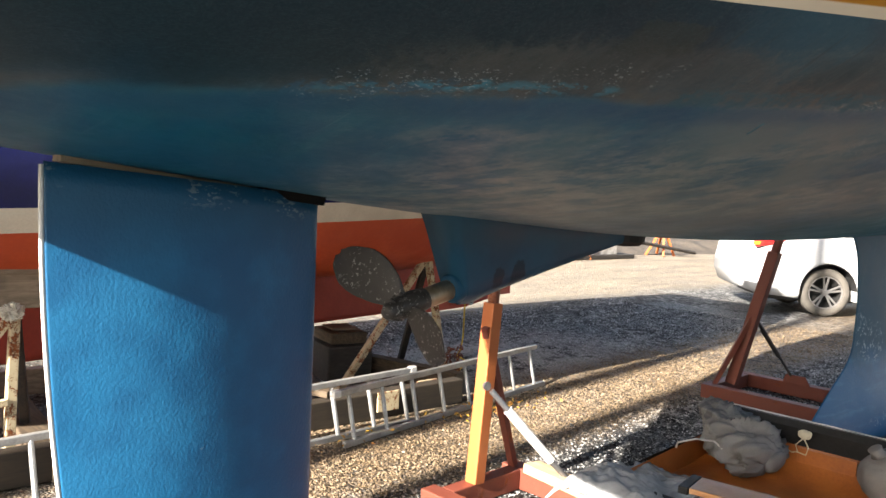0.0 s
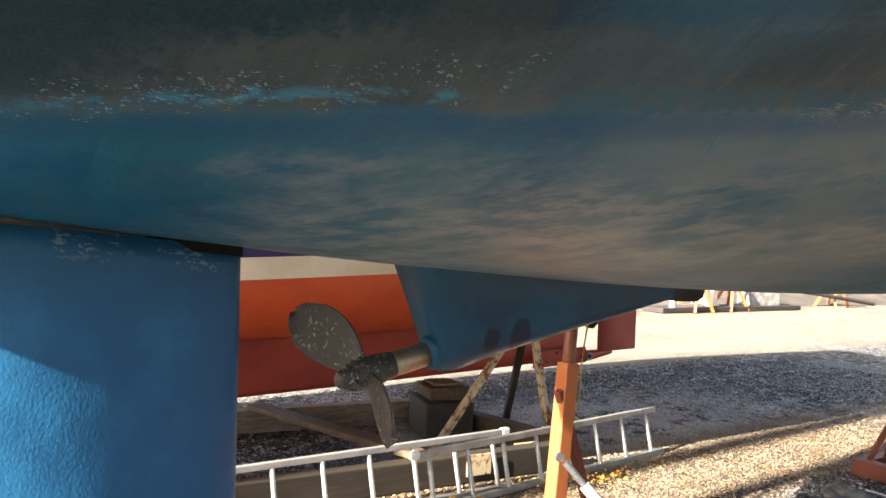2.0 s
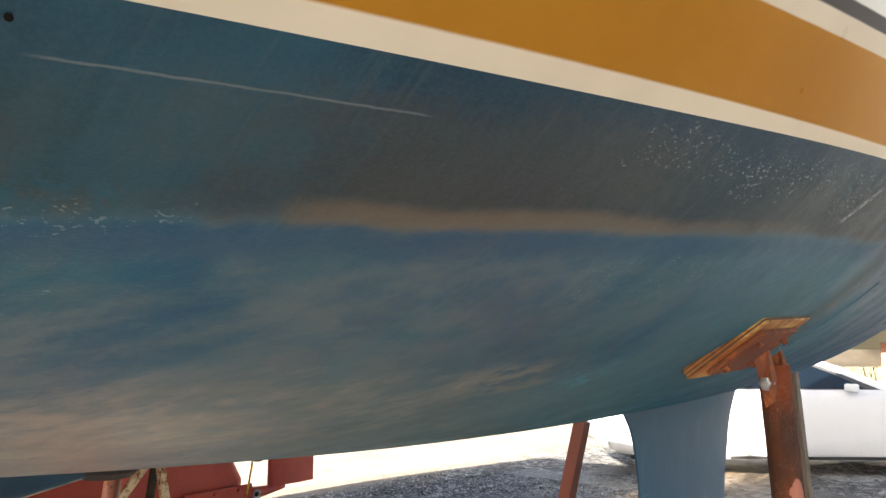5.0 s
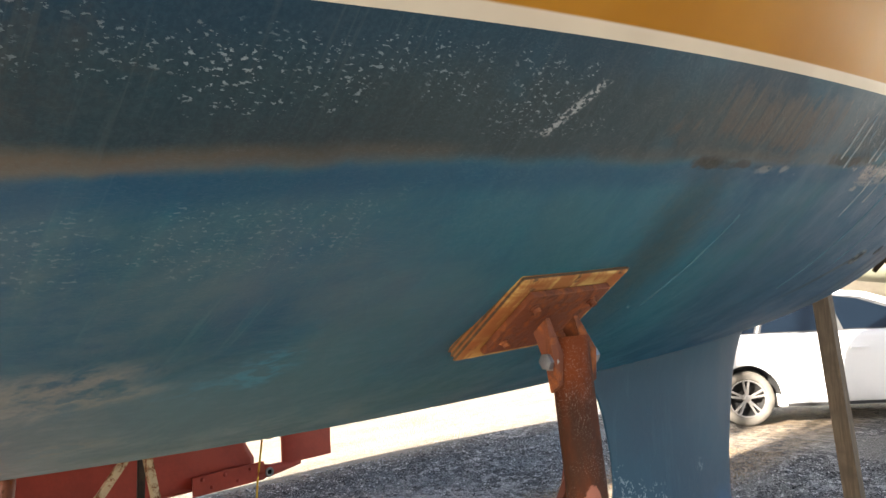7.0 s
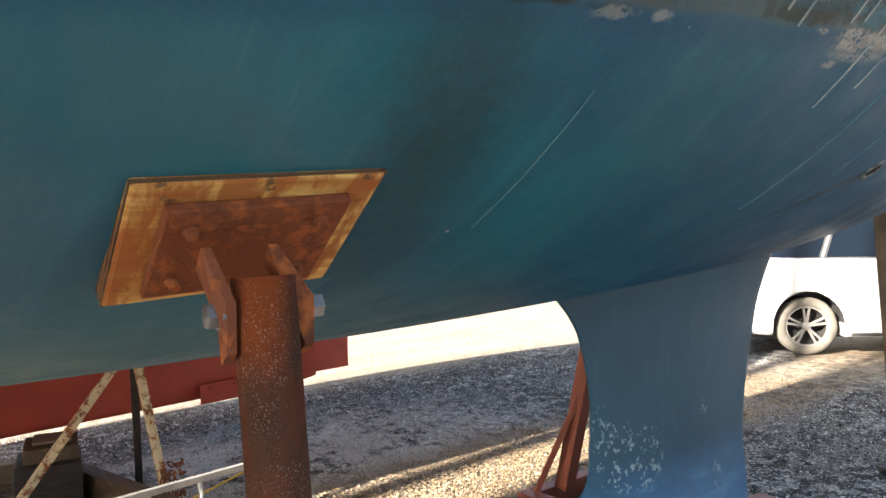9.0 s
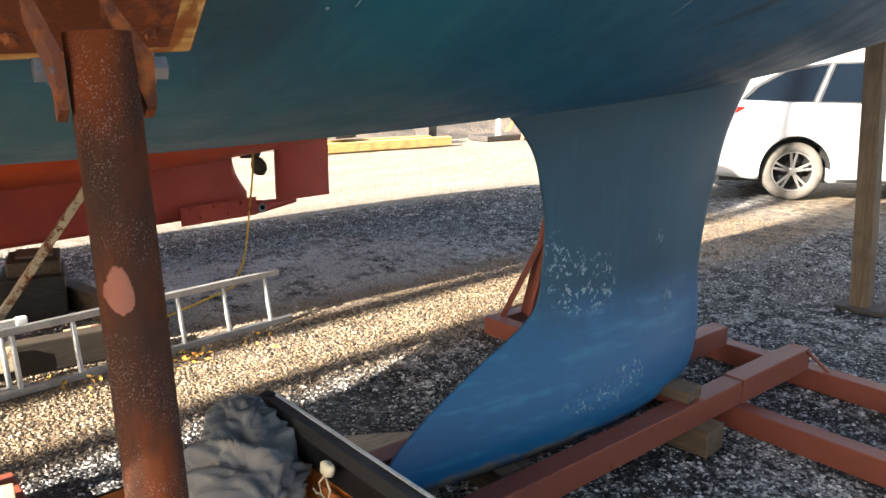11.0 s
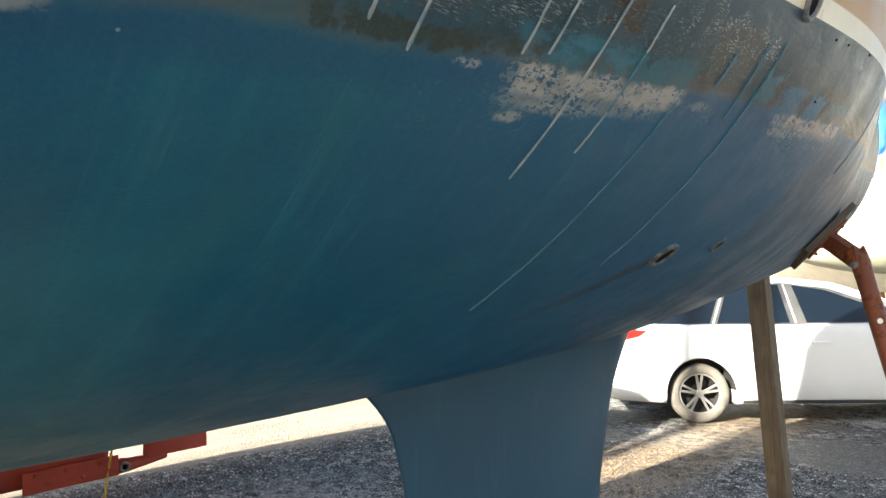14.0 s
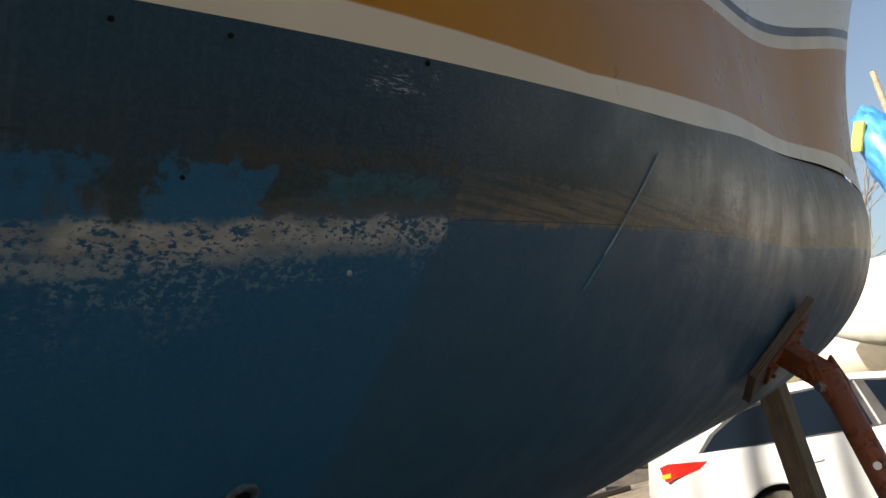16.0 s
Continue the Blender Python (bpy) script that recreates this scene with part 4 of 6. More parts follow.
def hugging(y0, w0, y1, w1, width, name, wob=0.0012):
    """A thin raised run of paint along the hull, from its root to its drop."""
    bm = bmesh.new()
    rr = []
    n = 14
    for i in range(n + 1):
        q = i / n
        y = y0 + (y1 - y0) * q + wob * noise.noise((q * 4, y0 * 9, 1))
        p, nn = on_hull(y, w0 + (w1 - w0) * q)
        a, _ = on_hull(y + 0.01, w0 + (w1 - w0) * q)
        t = (a - p).normalized()
        ww = width * 0.66 * (0.8 + 0.25 * noise.noise((q * 7, y0 * 5, 2)) + (0.45 if i == n - 1 else 0))
        ww = ww * (0.3 if i in (0, n) else 1)
        rr.append([p - t * ww - nn * 0.002, p - t * ww * 0.6 + nn * 0.0016, p + t * ww * 0.6 + nn * 0.0016, p + t * ww - nn * 0.002])
    loft(bm, rr, False, False)
    part(name, bm, THIN_RUN if width < 0.0009 else PAINT_RUN, hull_bottom, "", True)


for y0, w0, y1, w1, wd in (
    (3.265, 1.495, 3.264, 1.421, 0.0024), (3.379, 1.495, 3.377, 1.430, 0.0016), (3.414, 1.486, 3.408, 1.433, 0.0013),
    (3.480, 1.486, 3.461, 1.344, 0.0013), (3.547, 1.485, 3.543, 1.448, 0.0010), (3.543, 1.448, 3.538, 1.400, 0.0006),
    (3.538, 1.400, 3.530, 1.366, 0.0011), (3.650, 1.417, 3.630, 1.333, 0.0008), (3.630, 1.333, 3.607, 1.205, 0.0005),
    (3.807, 1.302, 3.797, 1.242, 0.0007), (3.836, 1.490, 3.825, 1.414, 0.0008), (3.825, 1.414, 3.805, 1.289, 0.0005),
    (3.791, 1.485, 3.783, 1.407, 0.0006), (3.222, 1.490, 3.223, 1.433, 0.0022), (3.301, 1.475, 3.300, 1.462, 0.0018),
    (3.403, 1.487, 3.445, 1.486, 0.0010), (4.697, 1.509, 4.588, 1.395, 0.0009), (4.620, 1.425, 4.560, 1.361, 0.0004),
    (3.009, 1.362, 3.012, 1.239, 0.0007), (3.720, 1.465, 3.713, 1.435, 0.0008), (1.220, 1.403, 1.226, 1.387, 0.0008),
):
    hugging(y0, w0, y1, w1, wd, "paint_run")

for y, w, r in ((1.486, 1.510, 0.0022), (4.008, 1.516, 0.0016), (4.078, 1.519, 0.0016), (4.247, 1.529, 0.0022), (4.057, 1.445, 0.0014), (3.596, 1.50, 0.0018), (2.98, 1.239, 0.0022), (4.2, 1.39, 0.0022)):
    p, n = on_hull(y, w)
    bm = bmesh.new()
    lathe(bm, p, n, [(-0.003, r), (0.0012, r), (0.0015, r * 0.6)], 10)
    part("chip", bm, SKIN_DARK if w > 1.43 else PAINT_RUN, hull_bottom)


# ---- cradle below the yacht ----
cradle = thing("boat_cradle", (0, 5.0, 0.0), "red oxide steel cradle of box beams on gravel", "boat cradle")


def steel(name, p0, p1, w, h, material=RED_STEEL, label="", up=(0, 0, 1), parent=None):
    bm = bmesh.new()
    beam(bm, p0, p1, w, h, 0.006, up)
    return part(name, bm, material, parent or cradle, label)


# two runners side by side carry the keel; cross beams lie below them
steel("runner", (0.20, 1.9, 0.155), (0.20, 5.345, 0.155), 0.085, 0.10)
steel("runner", (0.20, 5.348, 0.157), (0.20, 5.93, 0.157), 0.092, 0.106)
steel("runner", (-0.20, 1.9, 0.155), (-0.20, 5.93, 0.155), 0.085, 0.10)
for y in (5.36, 6.0):
    steel("cross_beam", (-1.26, y, 0.053), (1.34, y - 0.02, 0.053), 0.085, 0.10)
for y in (2.36, 2.9):
    steel("cross_beam", (-1.06, y, 0.053), (1.30, y, 0.053), 0.085, 0.10)
steel("cross_beam", (-1.22, 5.405, 0.054), (-1.22, 5.955, 0.054), 0.075, 0.096)
steel("cross_beam", (-0.98, 2.405, 0.054), (-0.98, 2.855, 0.054), 0.075, 0.096)
steel("cross_beam", (1.22, 5.405, 0.054), (1.22, 5.94, 0.054), 0.075, 0.096)
steel("cross_beam", (1.2, 2.405, 0.054), (1.2, 2.855, 0.054), 0.075, 0.096)
bm = bmesh.new()
pipe(bm, [(0.245, 5.90, 0.20), (0.30, 5.95, 0.13), (0.32, 5.97, 0.106)], 0.008)
part("weld_rod", bm, RED_STEEL, cradle)
bm = bmesh.new()
vs = [bm.verts.new(p) for p in ((0.57, 5.955, 0.102), (0.84, 5.955, 0.102), (0.80, 5.955, 0.175), (0.60, 5.955, 0.175))]
bm.faces.new(vs)
r = bmesh.ops.extrude_face_region(bm, geom=bm.faces[:])
bmesh.ops.translate(bm, vec=(0, 0.01, 0), verts=[v for v in r["geom"] if isinstance(v, bmesh.types.BMVert)])
lug = part("lug_plate", bm, RED_STEEL, cradle)
for x in (0.64, 0.71):
    bm = bmesh.new()
    lathe(bm, (x, 5.952, 0.145), (0, -1, 0), [(0, 0.010), (0.003, 0.010), (0.003, 0.005)], 12)
    part("bolt_hole", bm, GALV, lug)


def jack(foot, head, normal, square, name="boat_jack", label="", steel_a=RED_STEEL, steel_b=RUST_TUBE, split=0.55, pad=True, bolt_axis=(0, 1, 0), turn=0.0, r=0.031, lift=0.0):
    """A screw prop: square sleeve or tube, inner tube, hinged steel plate and plywood pad against the hull."""
    j = thing(name, foot, label, "boat stand")
    foot, head, n = Vector(foot), Vector(head), Vector(normal).normalized()
    up = (head - foot).normalized()
    mid = foot.lerp(head, split)
    bm = bmesh.new()
    if square:
        beam(bm, foot, mid, square, square, 0.006, (0, 1, 0))
    else:
        tube(bm, foot, mid, r * 1.0, None, 22)
    part("sleeve", bm, steel_a, j)
    bm = bmesh.new()
    hollow(bm, mid - up * 0.1, head, r, 0.005, 24)
    part("inner_tube", bm, steel_b, j, "rust-flaked steel tube", True)
    a = Vector(bolt_axis).normalized()
    pin = head - up * 0.028
    for s in (-1, 1):
        c = pin + a * (s * (r + 0.007))
        bm = bmesh.new()
        t = n.cross(a).normalized()
        t = t if t.z > 0 else -t
        plate_at = head + up * (0.012 - lift) - n * 0.016
        root = c + (plate_at - pin)
        low = c - up * 0.036
        lean = a * (-0.022 - 0.006 * s if lift else -0.006 * s)
        pts = [low - t * 0.008, low + t * 0.010, c + t * 0.017, root + t * 0.026 + lean, root - t * 0.004 + lean * 0.8, c - t * 0.012]
        loft(bm, [[p - a * 0.004 for p in pts], [p + a * 0.004 for p in pts]])
        part("cheek", bm, RUST_PLATE, j)
        bm = bmesh.new()
        lathe(bm, c + a * (s * 0.004), a * s, [(0, 0.014), (0.002, 0.014), (0.003, 0.0105), (0.012, 0.0105), (0.013, 0.006)], 6)
        part("bolt", bm, GALV, j, "galvanised hexagon bolt")
    return j


def pad_on(j, centre, n, along, sl, sw, ply=0.02, plate=(0.17, 0.13), ply_mat=None):
    """Plywood pad with a bolted steel plate, set flat against the hull."""
    n, along = Vector(n).normalized(), Vector(along)
    along = (along - n * along.dot(n)).normalized()
    across = n.cross(along)
    m = Matrix((across, along, n)).transposed()
    c = Vector(centre)
    bm = bmesh.new()
    box(bm, c, (sw, sl, ply), m, 0.004)
    pad = part("plywood_pad", bm, ply_mat or PLY, j, "weathered plywood pad with split edges")
    for q in (-0.30, 0.02, 0.33):
        bm = bmesh.new()
        box(bm, c + n * (q * ply), (sw + 0.0014, sl + 0.0014, ply * 0.14), m, 0)
        part("ply_layer", bm, PLYEDGE, pad)
    p = c + n * (ply / 2 + 0.005)
    bm = bmesh.new()
    box(bm, p, (plate[1], plate[0], 0.009), m, 0.002)
    pl = part("steel_plate", bm, RUST_PLATE, j)
    for a in (-1, 1):
        for b in (-1, 1):
            bm = bmesh.new()
            lathe(bm, p + n * 0.0045 + along * (a * plate[0] * 0.36) + across * (b * plate[1] * 0.3), n, [(0, 0.007), (0.002, 0.007), (0.003, 0.005), (0.009, 0.005), (0.0095, 0.001)], 10)
            part("coach_bolt", bm, RUST_PLATE, pl)
    return pad


# near aft jack on the starboard side
pc, pn = Vector((0.985, 2.735, 1.497)), Vector((0.574, 0.005, -0.8185)).normalized()
j = jack((1.100, 2.755, 0.10), (1.0215, 2.733, 1.468), pn, 0, lift=0.014, label="rust-flaked steel tube jack with plywood pad under the hull", steel_a=FLAKED, steel_b=FLAKED, split=0.42, bolt_axis=(0.08, 1, 0.02), r=0.0262)
pad_on(j, pc - pn * 0.0105, pn, (0.08, 1, 0.06), 0.210, 0.168, 0.021, (0.155, 0.122))
# its fellow to port
pc, pn = on_hull(2.731, 1.270)
pp, pm = Vector((-pc.x, pc.y, pc.z)), Vector((-pn.x, pn.y, pn.z))
j = jack((-0.965, 2.56, 0.10), (-0.985, 2.68, 1.40), pm, 0.064, label="orange steel jack with square sleeve on the cradle", steel_a=ORANGE_STEEL, split=0.62, r=0.026)
pad_on(j, pp + pm * 0.013, pm, (-0.06, 1, 0.05), 0.205, 0.175)
bm = bmesh.new()
beam(bm, (-1.0, 2.87, 0.10), (-0.97, 2.585, 0.80), 0.035, 0.035, 0.003)
part("brace", bm, RED_STEEL, j)
bm = bmesh.new()
lathe(bm, (-0.925, 2.555, 0.55), (1, -0.2, 0), [(0, 0.02), (0.012, 0.02), (0.013, 0.008)], 10)
part("ring_bolt", bm, GALV, j)
strut = thing("turnbuckle", (-0.7, 2.75, 0.1), "pale galvanised turnbuckle bracing the orange jack", "turnbuckle")
bm = bmesh.new()
tube(bm, (-0.905, 2.57, 0.53), (-0.66, 2.86, 0.12), 0.014, None, 10)
part("rod", bm, GALV, strut)
bm = bmesh.new()
tube(bm, (-0.855, 2.63, 0.445), (-0.72, 2.79, 0.22), 0.022, None, 12)
part("barrel", bm, plain("white_barrel", (0.6, 0.58, 0.55), (0.42, 0.4, 0.38), 20, 0.5), strut, "off-white barrel")

# forward jack, starboard
fc, fn = on_hull(5.79, 1.205)
j = jack((1.19, 5.62, 0.10), (0.795, 5.735, 1.625), fn, 0.082, label="red jack with square sleeve and hinged pad at the bow", steel_a=RED_STEEL, split=0.70, bolt_axis=(0.25, 1, 0), r=0.029)
pad_on(j, fc + fn * 0.014, fn, (0.085, 0.205, 0.178), 0.285, 0.125, 0.022, (0.17, 0.085), timber("dark_ply", (0.06, 0.05, 0.045), (0.13, 0.10, 0.07), "y"))
bm = bmesh.new()
beam(bm, (0.80, 5.735, 1.61), fc + fn * 0.02, 0.05, 0.055, 0.004)
part("hinge_arm", bm, RUST_PLATE, j)
# flat discs for pin holes: pale where light shows through, black where dark
for q in (0.14, 0.31):
    u = (Vector((1.19, 5.62, 0.10)) - Vector((0.795, 5.735, 1.625)))
    c = Vector((0.795, 5.735, 1.625)) + u * q
    bm = bmesh.new()
    side = Vector((0.45, -1, 0.1)).normalized()
    lathe(bm, c + side * 0.0285, side, [(0, 0.009), (0.0015, 0.009)], 12)
    part("pin_hole", bm, plain("bright_hole", (0.7, 0.7, 0.7), (0.6, 0.6, 0.6), 5, 0.6) if q == 0.14 else SKIN_DARK, j)
bm = bmesh.new()
c0 = Vector((1.0, 5.60, 0.98))
for i in range(16):
    c = c0 + Vector((0.002 * i, -0.015, -0.028 * i))
    t = Vector((1, 0, 0)) if i % 2 else Vector((0, 1, 0))
    loft(bm, [ring(c + Vector((0, 0, 0.013 * math.cos(a))) + t * (0.008 * math.sin(a)), t * math.sin(a) + Vector((0, 0, math.cos(a))), t.cross(Vector((0, 0, 1))), 0.003, 0.003, 6) for a in [math.tau * m / 8 for m in range(9)]], True, False)
part("chain", bm, DARK_STEEL, j)
strut = thing("turnbuckle", (0.9, 5.9, 0.1), "dark threaded turnbuckle between jack and cross beam", "turnbuckle")
bm = bmesh.new()
tube(bm, (0.76, 5.95, 0.145), (1.09, 5.68, 0.46), 0.010, None, 10)
part("rod", bm, DARK_STEEL, strut)
bm = bmesh.new()
tube(bm, (0.83, 5.893, 0.212), (0.99, 5.762, 0.365), 0.018, None, 12)
part("barrel", bm, DARK_STEEL, strut)

# forward jack, port
fp, fm = Vector((-fc.x, fc.y, fc.z)), Vector((-fn.x, fn.y, fn.z))
j = jack((-1.135, 5.55, 0.10), (-0.79, 5.60, 1.60), fm, 0.078, label="red jack with square sleeve leaning in to the hull", steel_a=RED_STEEL, steel_b=RED_STEEL, split=0.66, r=0.03)
pad_on(j, fp + fm * 0.012, fm, (-0.085, 0.205, 0.178), 0.285, 0.125)
bm = bmesh.new()
beam(bm, (-1.20, 5.40, 0.10), (-1.0, 5.56, 0.66), 0.032, 0.032, 0.003)
part("brace", bm, RED_STEEL, j)
strut = thing("turnbuckle", (-0.9, 5.8, 0.1), "dark turnbuckle bracing the port jack", "turnbuckle")
bm = bmesh.new()
tube(bm, (-1.02, 5.60, 0.60), (-0.86, 5.97, 0.14), 0.010, None, 8)
part("rod", bm, DARK_STEEL, strut)
bm = bmesh.new()
tube(bm, (-0.99, 5.67, 0.51), (-0.92, 5.83, 0.31), 0.017, None, 10)
part("barrel", bm, DARK_STEEL, strut)
bm = bmesh.new()
vs = [bm.verts.new(p) for p in ((-0.72, 5.95, 0.102), (-0.92, 5.95, 0.102), (-0.90, 5.95, 0.165), (-0.76, 5.95, 0.165))]
bm.faces.new(vs)
r = bmesh.ops.extrude_face_region(bm, geom=bm.faces[:])
bmesh.ops.translate(bm, vec=(0, 0.01, 0), verts=[v for v in r["geom"] if isinstance(v, bmesh.types.BMVert)])
part("lug_plate", bm, RED_STEEL, cradle)

# blocks and planks by the keel
def block(name, c, s, rz, material, label, cat="timber block"):
    bm = bmesh.new()
    vs = box(bm, c, s, Matrix.Rotation(radians(rz), 3, "Z"), 0.006)
    for v in bm.verts:
        v.co += Vector((noise.noise(v.co * 9), noise.noise(v.co * 9 + Vector((3, 0, 0))), noise.noise(v.co * 9 + Vector((0, 5, 0))))) * 0.003
    return single(name, bm, material, label, cat, "timber blocks")


block("timber_block", (0.125, 5.02, 0.228), (0.19, 0.11, 0.045), 6, BROWNWOOD, "sawn wooden packer between keel and steel runner")
block("timber_block", (0.17, 5.06, 0.055), (0.26, 0.13, 0.105), 4, BROWNWOOD, "thick wooden block below the steel runner")
block("timber_block", (-0.05, 4.2, 0.115), (0.30, 0.14, 0.10), -4, OLDWOOD_X, "wooden packer under the aft end of the keel")
block("plank", (-0.53, 4.08, 0.022), (0.17, 0.30, 0.035), -32, OLDWOOD, "short weathered plank lying on gravel", "plank")
block("plank", (-0.42, 2.80, 0.13), (0.95, 0.10, 0.045), -8, timber("pale_plank", (0.55, 0.40, 0.24), (0.42, 0.28, 0.15), "x"), "pale softwood plank lying across the cradle", "plank")

# timber shore under the bow
shore = thing("timber_post", (-0.11, 7.4, 0.0), "square sawn timber post shoring up the bow", "post")
bm = bmesh.new()
beam(bm, (-0.105, 7.40, 0.03), (-0.19, 7.33, bend(7.33, STA, KEELZ) - 0.005), 0.105, 0.095, 0.005, (0, 1, 0))
for v in bm.verts:
    v.co.x += 0.004 * noise.noise(v.co * 3)
part("post", bm, POST, shore)
bm = bmesh.new()
box(bm, (-0.10, 7.41, 0.016), (0.27, 0.20, 0.03), Matrix.Rotation(radians(8), 3, "Z"), 0.004)
part("foot_board", bm, DARKWOOD, shore)

# ---- small open boat stowed below ----
tender = thing("tender", (0.1, 3.0, 0.1), "small open boat with black gunwale and tan inside", "dinghy")
TAN = plain("tan_gelcoat", (0.36, 0.115, 0.022), (0.28, 0.085, 0.018), 5, 0.4)
def tender_row(x):
    """Section across the boat from the low near side to the high far side."""
    q = max(0.0, (x - 0.55) / 0.85)
    f = 1 - 0.85 * q ** 1.8
    rise = 0.08 * q * q
    pts = ((2.56, 0.31), (2.575, 0.265), (2.63, 0.225), (2.85, 0.205), (3.10, 0.20), (3.30, 0.205), (3.46, 0.225), (3.525, 0.33), (3.535, 0.45))
    return [Vector((x, 3.05 + (y - 3.05) * f, z + rise)) for y, z in pts]


rr = [tender_row(-0.33 + 1.75 * i / 18) for i in range(19)]
ins = [[Vector((p.x + (0.03 if i == 0 else 0.0), 3.05 + (p.y - 3.05) * 0.95, p.z + (0.02 if 0 < m < 8 else 0.0))) for m, p in enumerate(row)] for i, row in enumerate(rr)]
bm = bmesh.new()
loft(bm, rr, False, False)
bm.faces.new([bm.verts.new(p) for p in rr[0][:8]])
part("outer_skin", bm, RUBBER, tender, "black painted shell")
bm = bmesh.new()
loft(bm, ins, False, False)
bm.faces.new([bm.verts.new(p) for p in ins[0][:8]])
part("inner_skin", bm, TAN, tender, "orange moulded inside", True)
for s in (0, 8):
    bm = bmesh.new()
    prof = ((-0.034, -0.085), (-0.012, -0.095), (0.016, -0.06), (0.022, -0.01), (0.014, 0.014), (-0.022, 0.018), (-0.036, -0.01))
    loft(bm, [[p + Vector((0, dy * (1 if s else -1), dz)) for dy, dz in prof] for p in [row[s] for row in rr]])
    part("gunwale", bm, RUBBER, tender, "thick black gunwale", False)
bm = bmesh.new()
loft(bm, [[p + Vector((0, dy, dz)) for dy, dz in ((0.0165, 0.004), (0.026, 0.004), (0.024, 0.018), (0.012, 0.019))] for p in [row[8] for row in rr]])
part("rub_strake", bm, plain("pale_strake", (0.62, 0.62, 0.6), (0.45, 0.45, 0.43), 9, 0.4), tender, "pale rubbing strip")
bm = bmesh.new()
beam(bm, (-0.335, 3.555, 0.452), (-0.30, 3.40, 0.425), 0.05, 0.045, 0.012)
part("transom_cap", bm, RUBBER, tender, "black corner capping")
bm = bmesh.new()
beam(bm, (0.08, 2.53, 0.418), (0.95, 2.66, 0.418), 0.14, 0.020, 0.005)
for q in (0.2, 0.8):
    tube(bm, Vector((0.08, 2.53, 0.41)).lerp(Vector((0.95, 2.66, 0.41)), q), Vector((0.08, 2.53, 0.22)).lerp(Vector((0.95, 2.66, 0.22)), q), 0.015)
seat = part("seat_board", bm, plain("varnished_thwart", (0.40, 0.20, 0.075), (0.32, 0.14, 0.045), 7, 0.35), tender, "varnished wooden seat board")
bm = bmesh.new()
beam(bm, (0.045, 2.525, 0.416), (0.079, 2.530, 0.416), 0.15, 0.026, 0.004)
part("end_cap", bm, RUBBER, seat, "black end cap")
for y in (2.80, 2.90):
    bm = bmesh.new()
    beam(bm, (0.02, y, 0.305), (0.95, y + 0.13, 0.305), 0.035, 0.018, 0.004)
    part("floor_batten", bm, DARKWOOD, tender, "dark batten inside the hull")
bm = bmesh.new()
box(bm, (0.20, 3.478, 0.315), (0.24, 0.012, 0.10), None, 0.003)
part("inner_pad", bm, TAN, tender)
bm = bmesh.new()
bmesh.ops.create_icosphere(bm, subdivisions=3, radius=0.024, matrix=Matrix.Translation((0.106, 3.474, 0.425)) @ Matrix.Diagonal((1.25, 0.6, 0.9, 1)))
for v in bm.verts:
    v.co += Vector((1, 1, 1)) * 0.004 * noise.noise(v.co * 60)
pipe(bm, [(0.10, 3.468, 0.405), (0.075, 3.466, 0.375), (0.085, 3.466, 0.345), (0.12, 3.466, 0.34), (0.128, 3.466, 0.375), (0.11, 3.466, 0.405)], 0.003, 6)
pipe(bm, [(0.085, 3.466, 0.347), (0.06, 3.465, 0.338), (0.045, 3.465, 0.345)], 0.003, 6)
part("tied_bung", bm, plain("pale_cord", (0.6, 0.55, 0.4), (0.5, 0.45, 0.33), 30, 0.8), tender, "pale bung tied on with cord")

k = Mat("grey_canvas", 0.8)
weave = k.noise(420, 2, 0.5)
CANVAS = k.end(k.mix(k.span(k.add(k.mul(k.noise(6, 4), 0.7), k.mul(weave, 0.3)), 0.35, 0.65), (0.185, 0.180, 0.172), (0.125, 0.122, 0.118)), 0.8, k.bump(k.add(k.mul(k.noise(26, 4, 0.55), 1.0), k.mul(weave, 0.12)), 0.35, 0.010))
k = Mat("pale_canvas", 0.8)
weave = k.noise(420, 2, 0.5)
PALE_CANVAS = k.end(k.mix(k.span(k.add(k.mul(k.noise(6, 4), 0.7), k.mul(weave, 0.3)), 0.35, 0.65), (0.33, 0.335, 0.34), (0.23, 0.235, 0.24)), 0.8, k.bump(k.add(k.noise(26, 4, 0.55), k.mul(weave, 0.12)), 0.35, 0.010))
DARK_CANVAS = plain("dark_webbing", (0.075, 0.075, 0.078), (0.11, 0.11, 0.11), 20, 0.85)


def fold(a, b, seed):
    """Sharp creases and slack hollows of stiff cloth, between about -1 and 1."""
    n1 = noise.noise((a * 1.1 + seed, b * 0.8, seed * 2.0))
    n2 = noise.noise((a * 2.3 + b * 1.7, b * 2.0 - a, seed * 3.0 + 4))
    n3 = noise.noise((a * 5.2 - b * 2.5, b * 4.1 + a, seed + 9))
    return 1.1 * (0.35 - abs(n1)) + 0.75 * (0.3 - abs(n2)) + 0.28 * (0.3 - abs(n3))


# a slack canvas bag slumped along the inside of the far gunwale
A0, A1 = Vector((-0.315, 3.425, 0.475)), Vector((0.035, 3.335, 0.315))
bag_frame = aim(A0, A1)


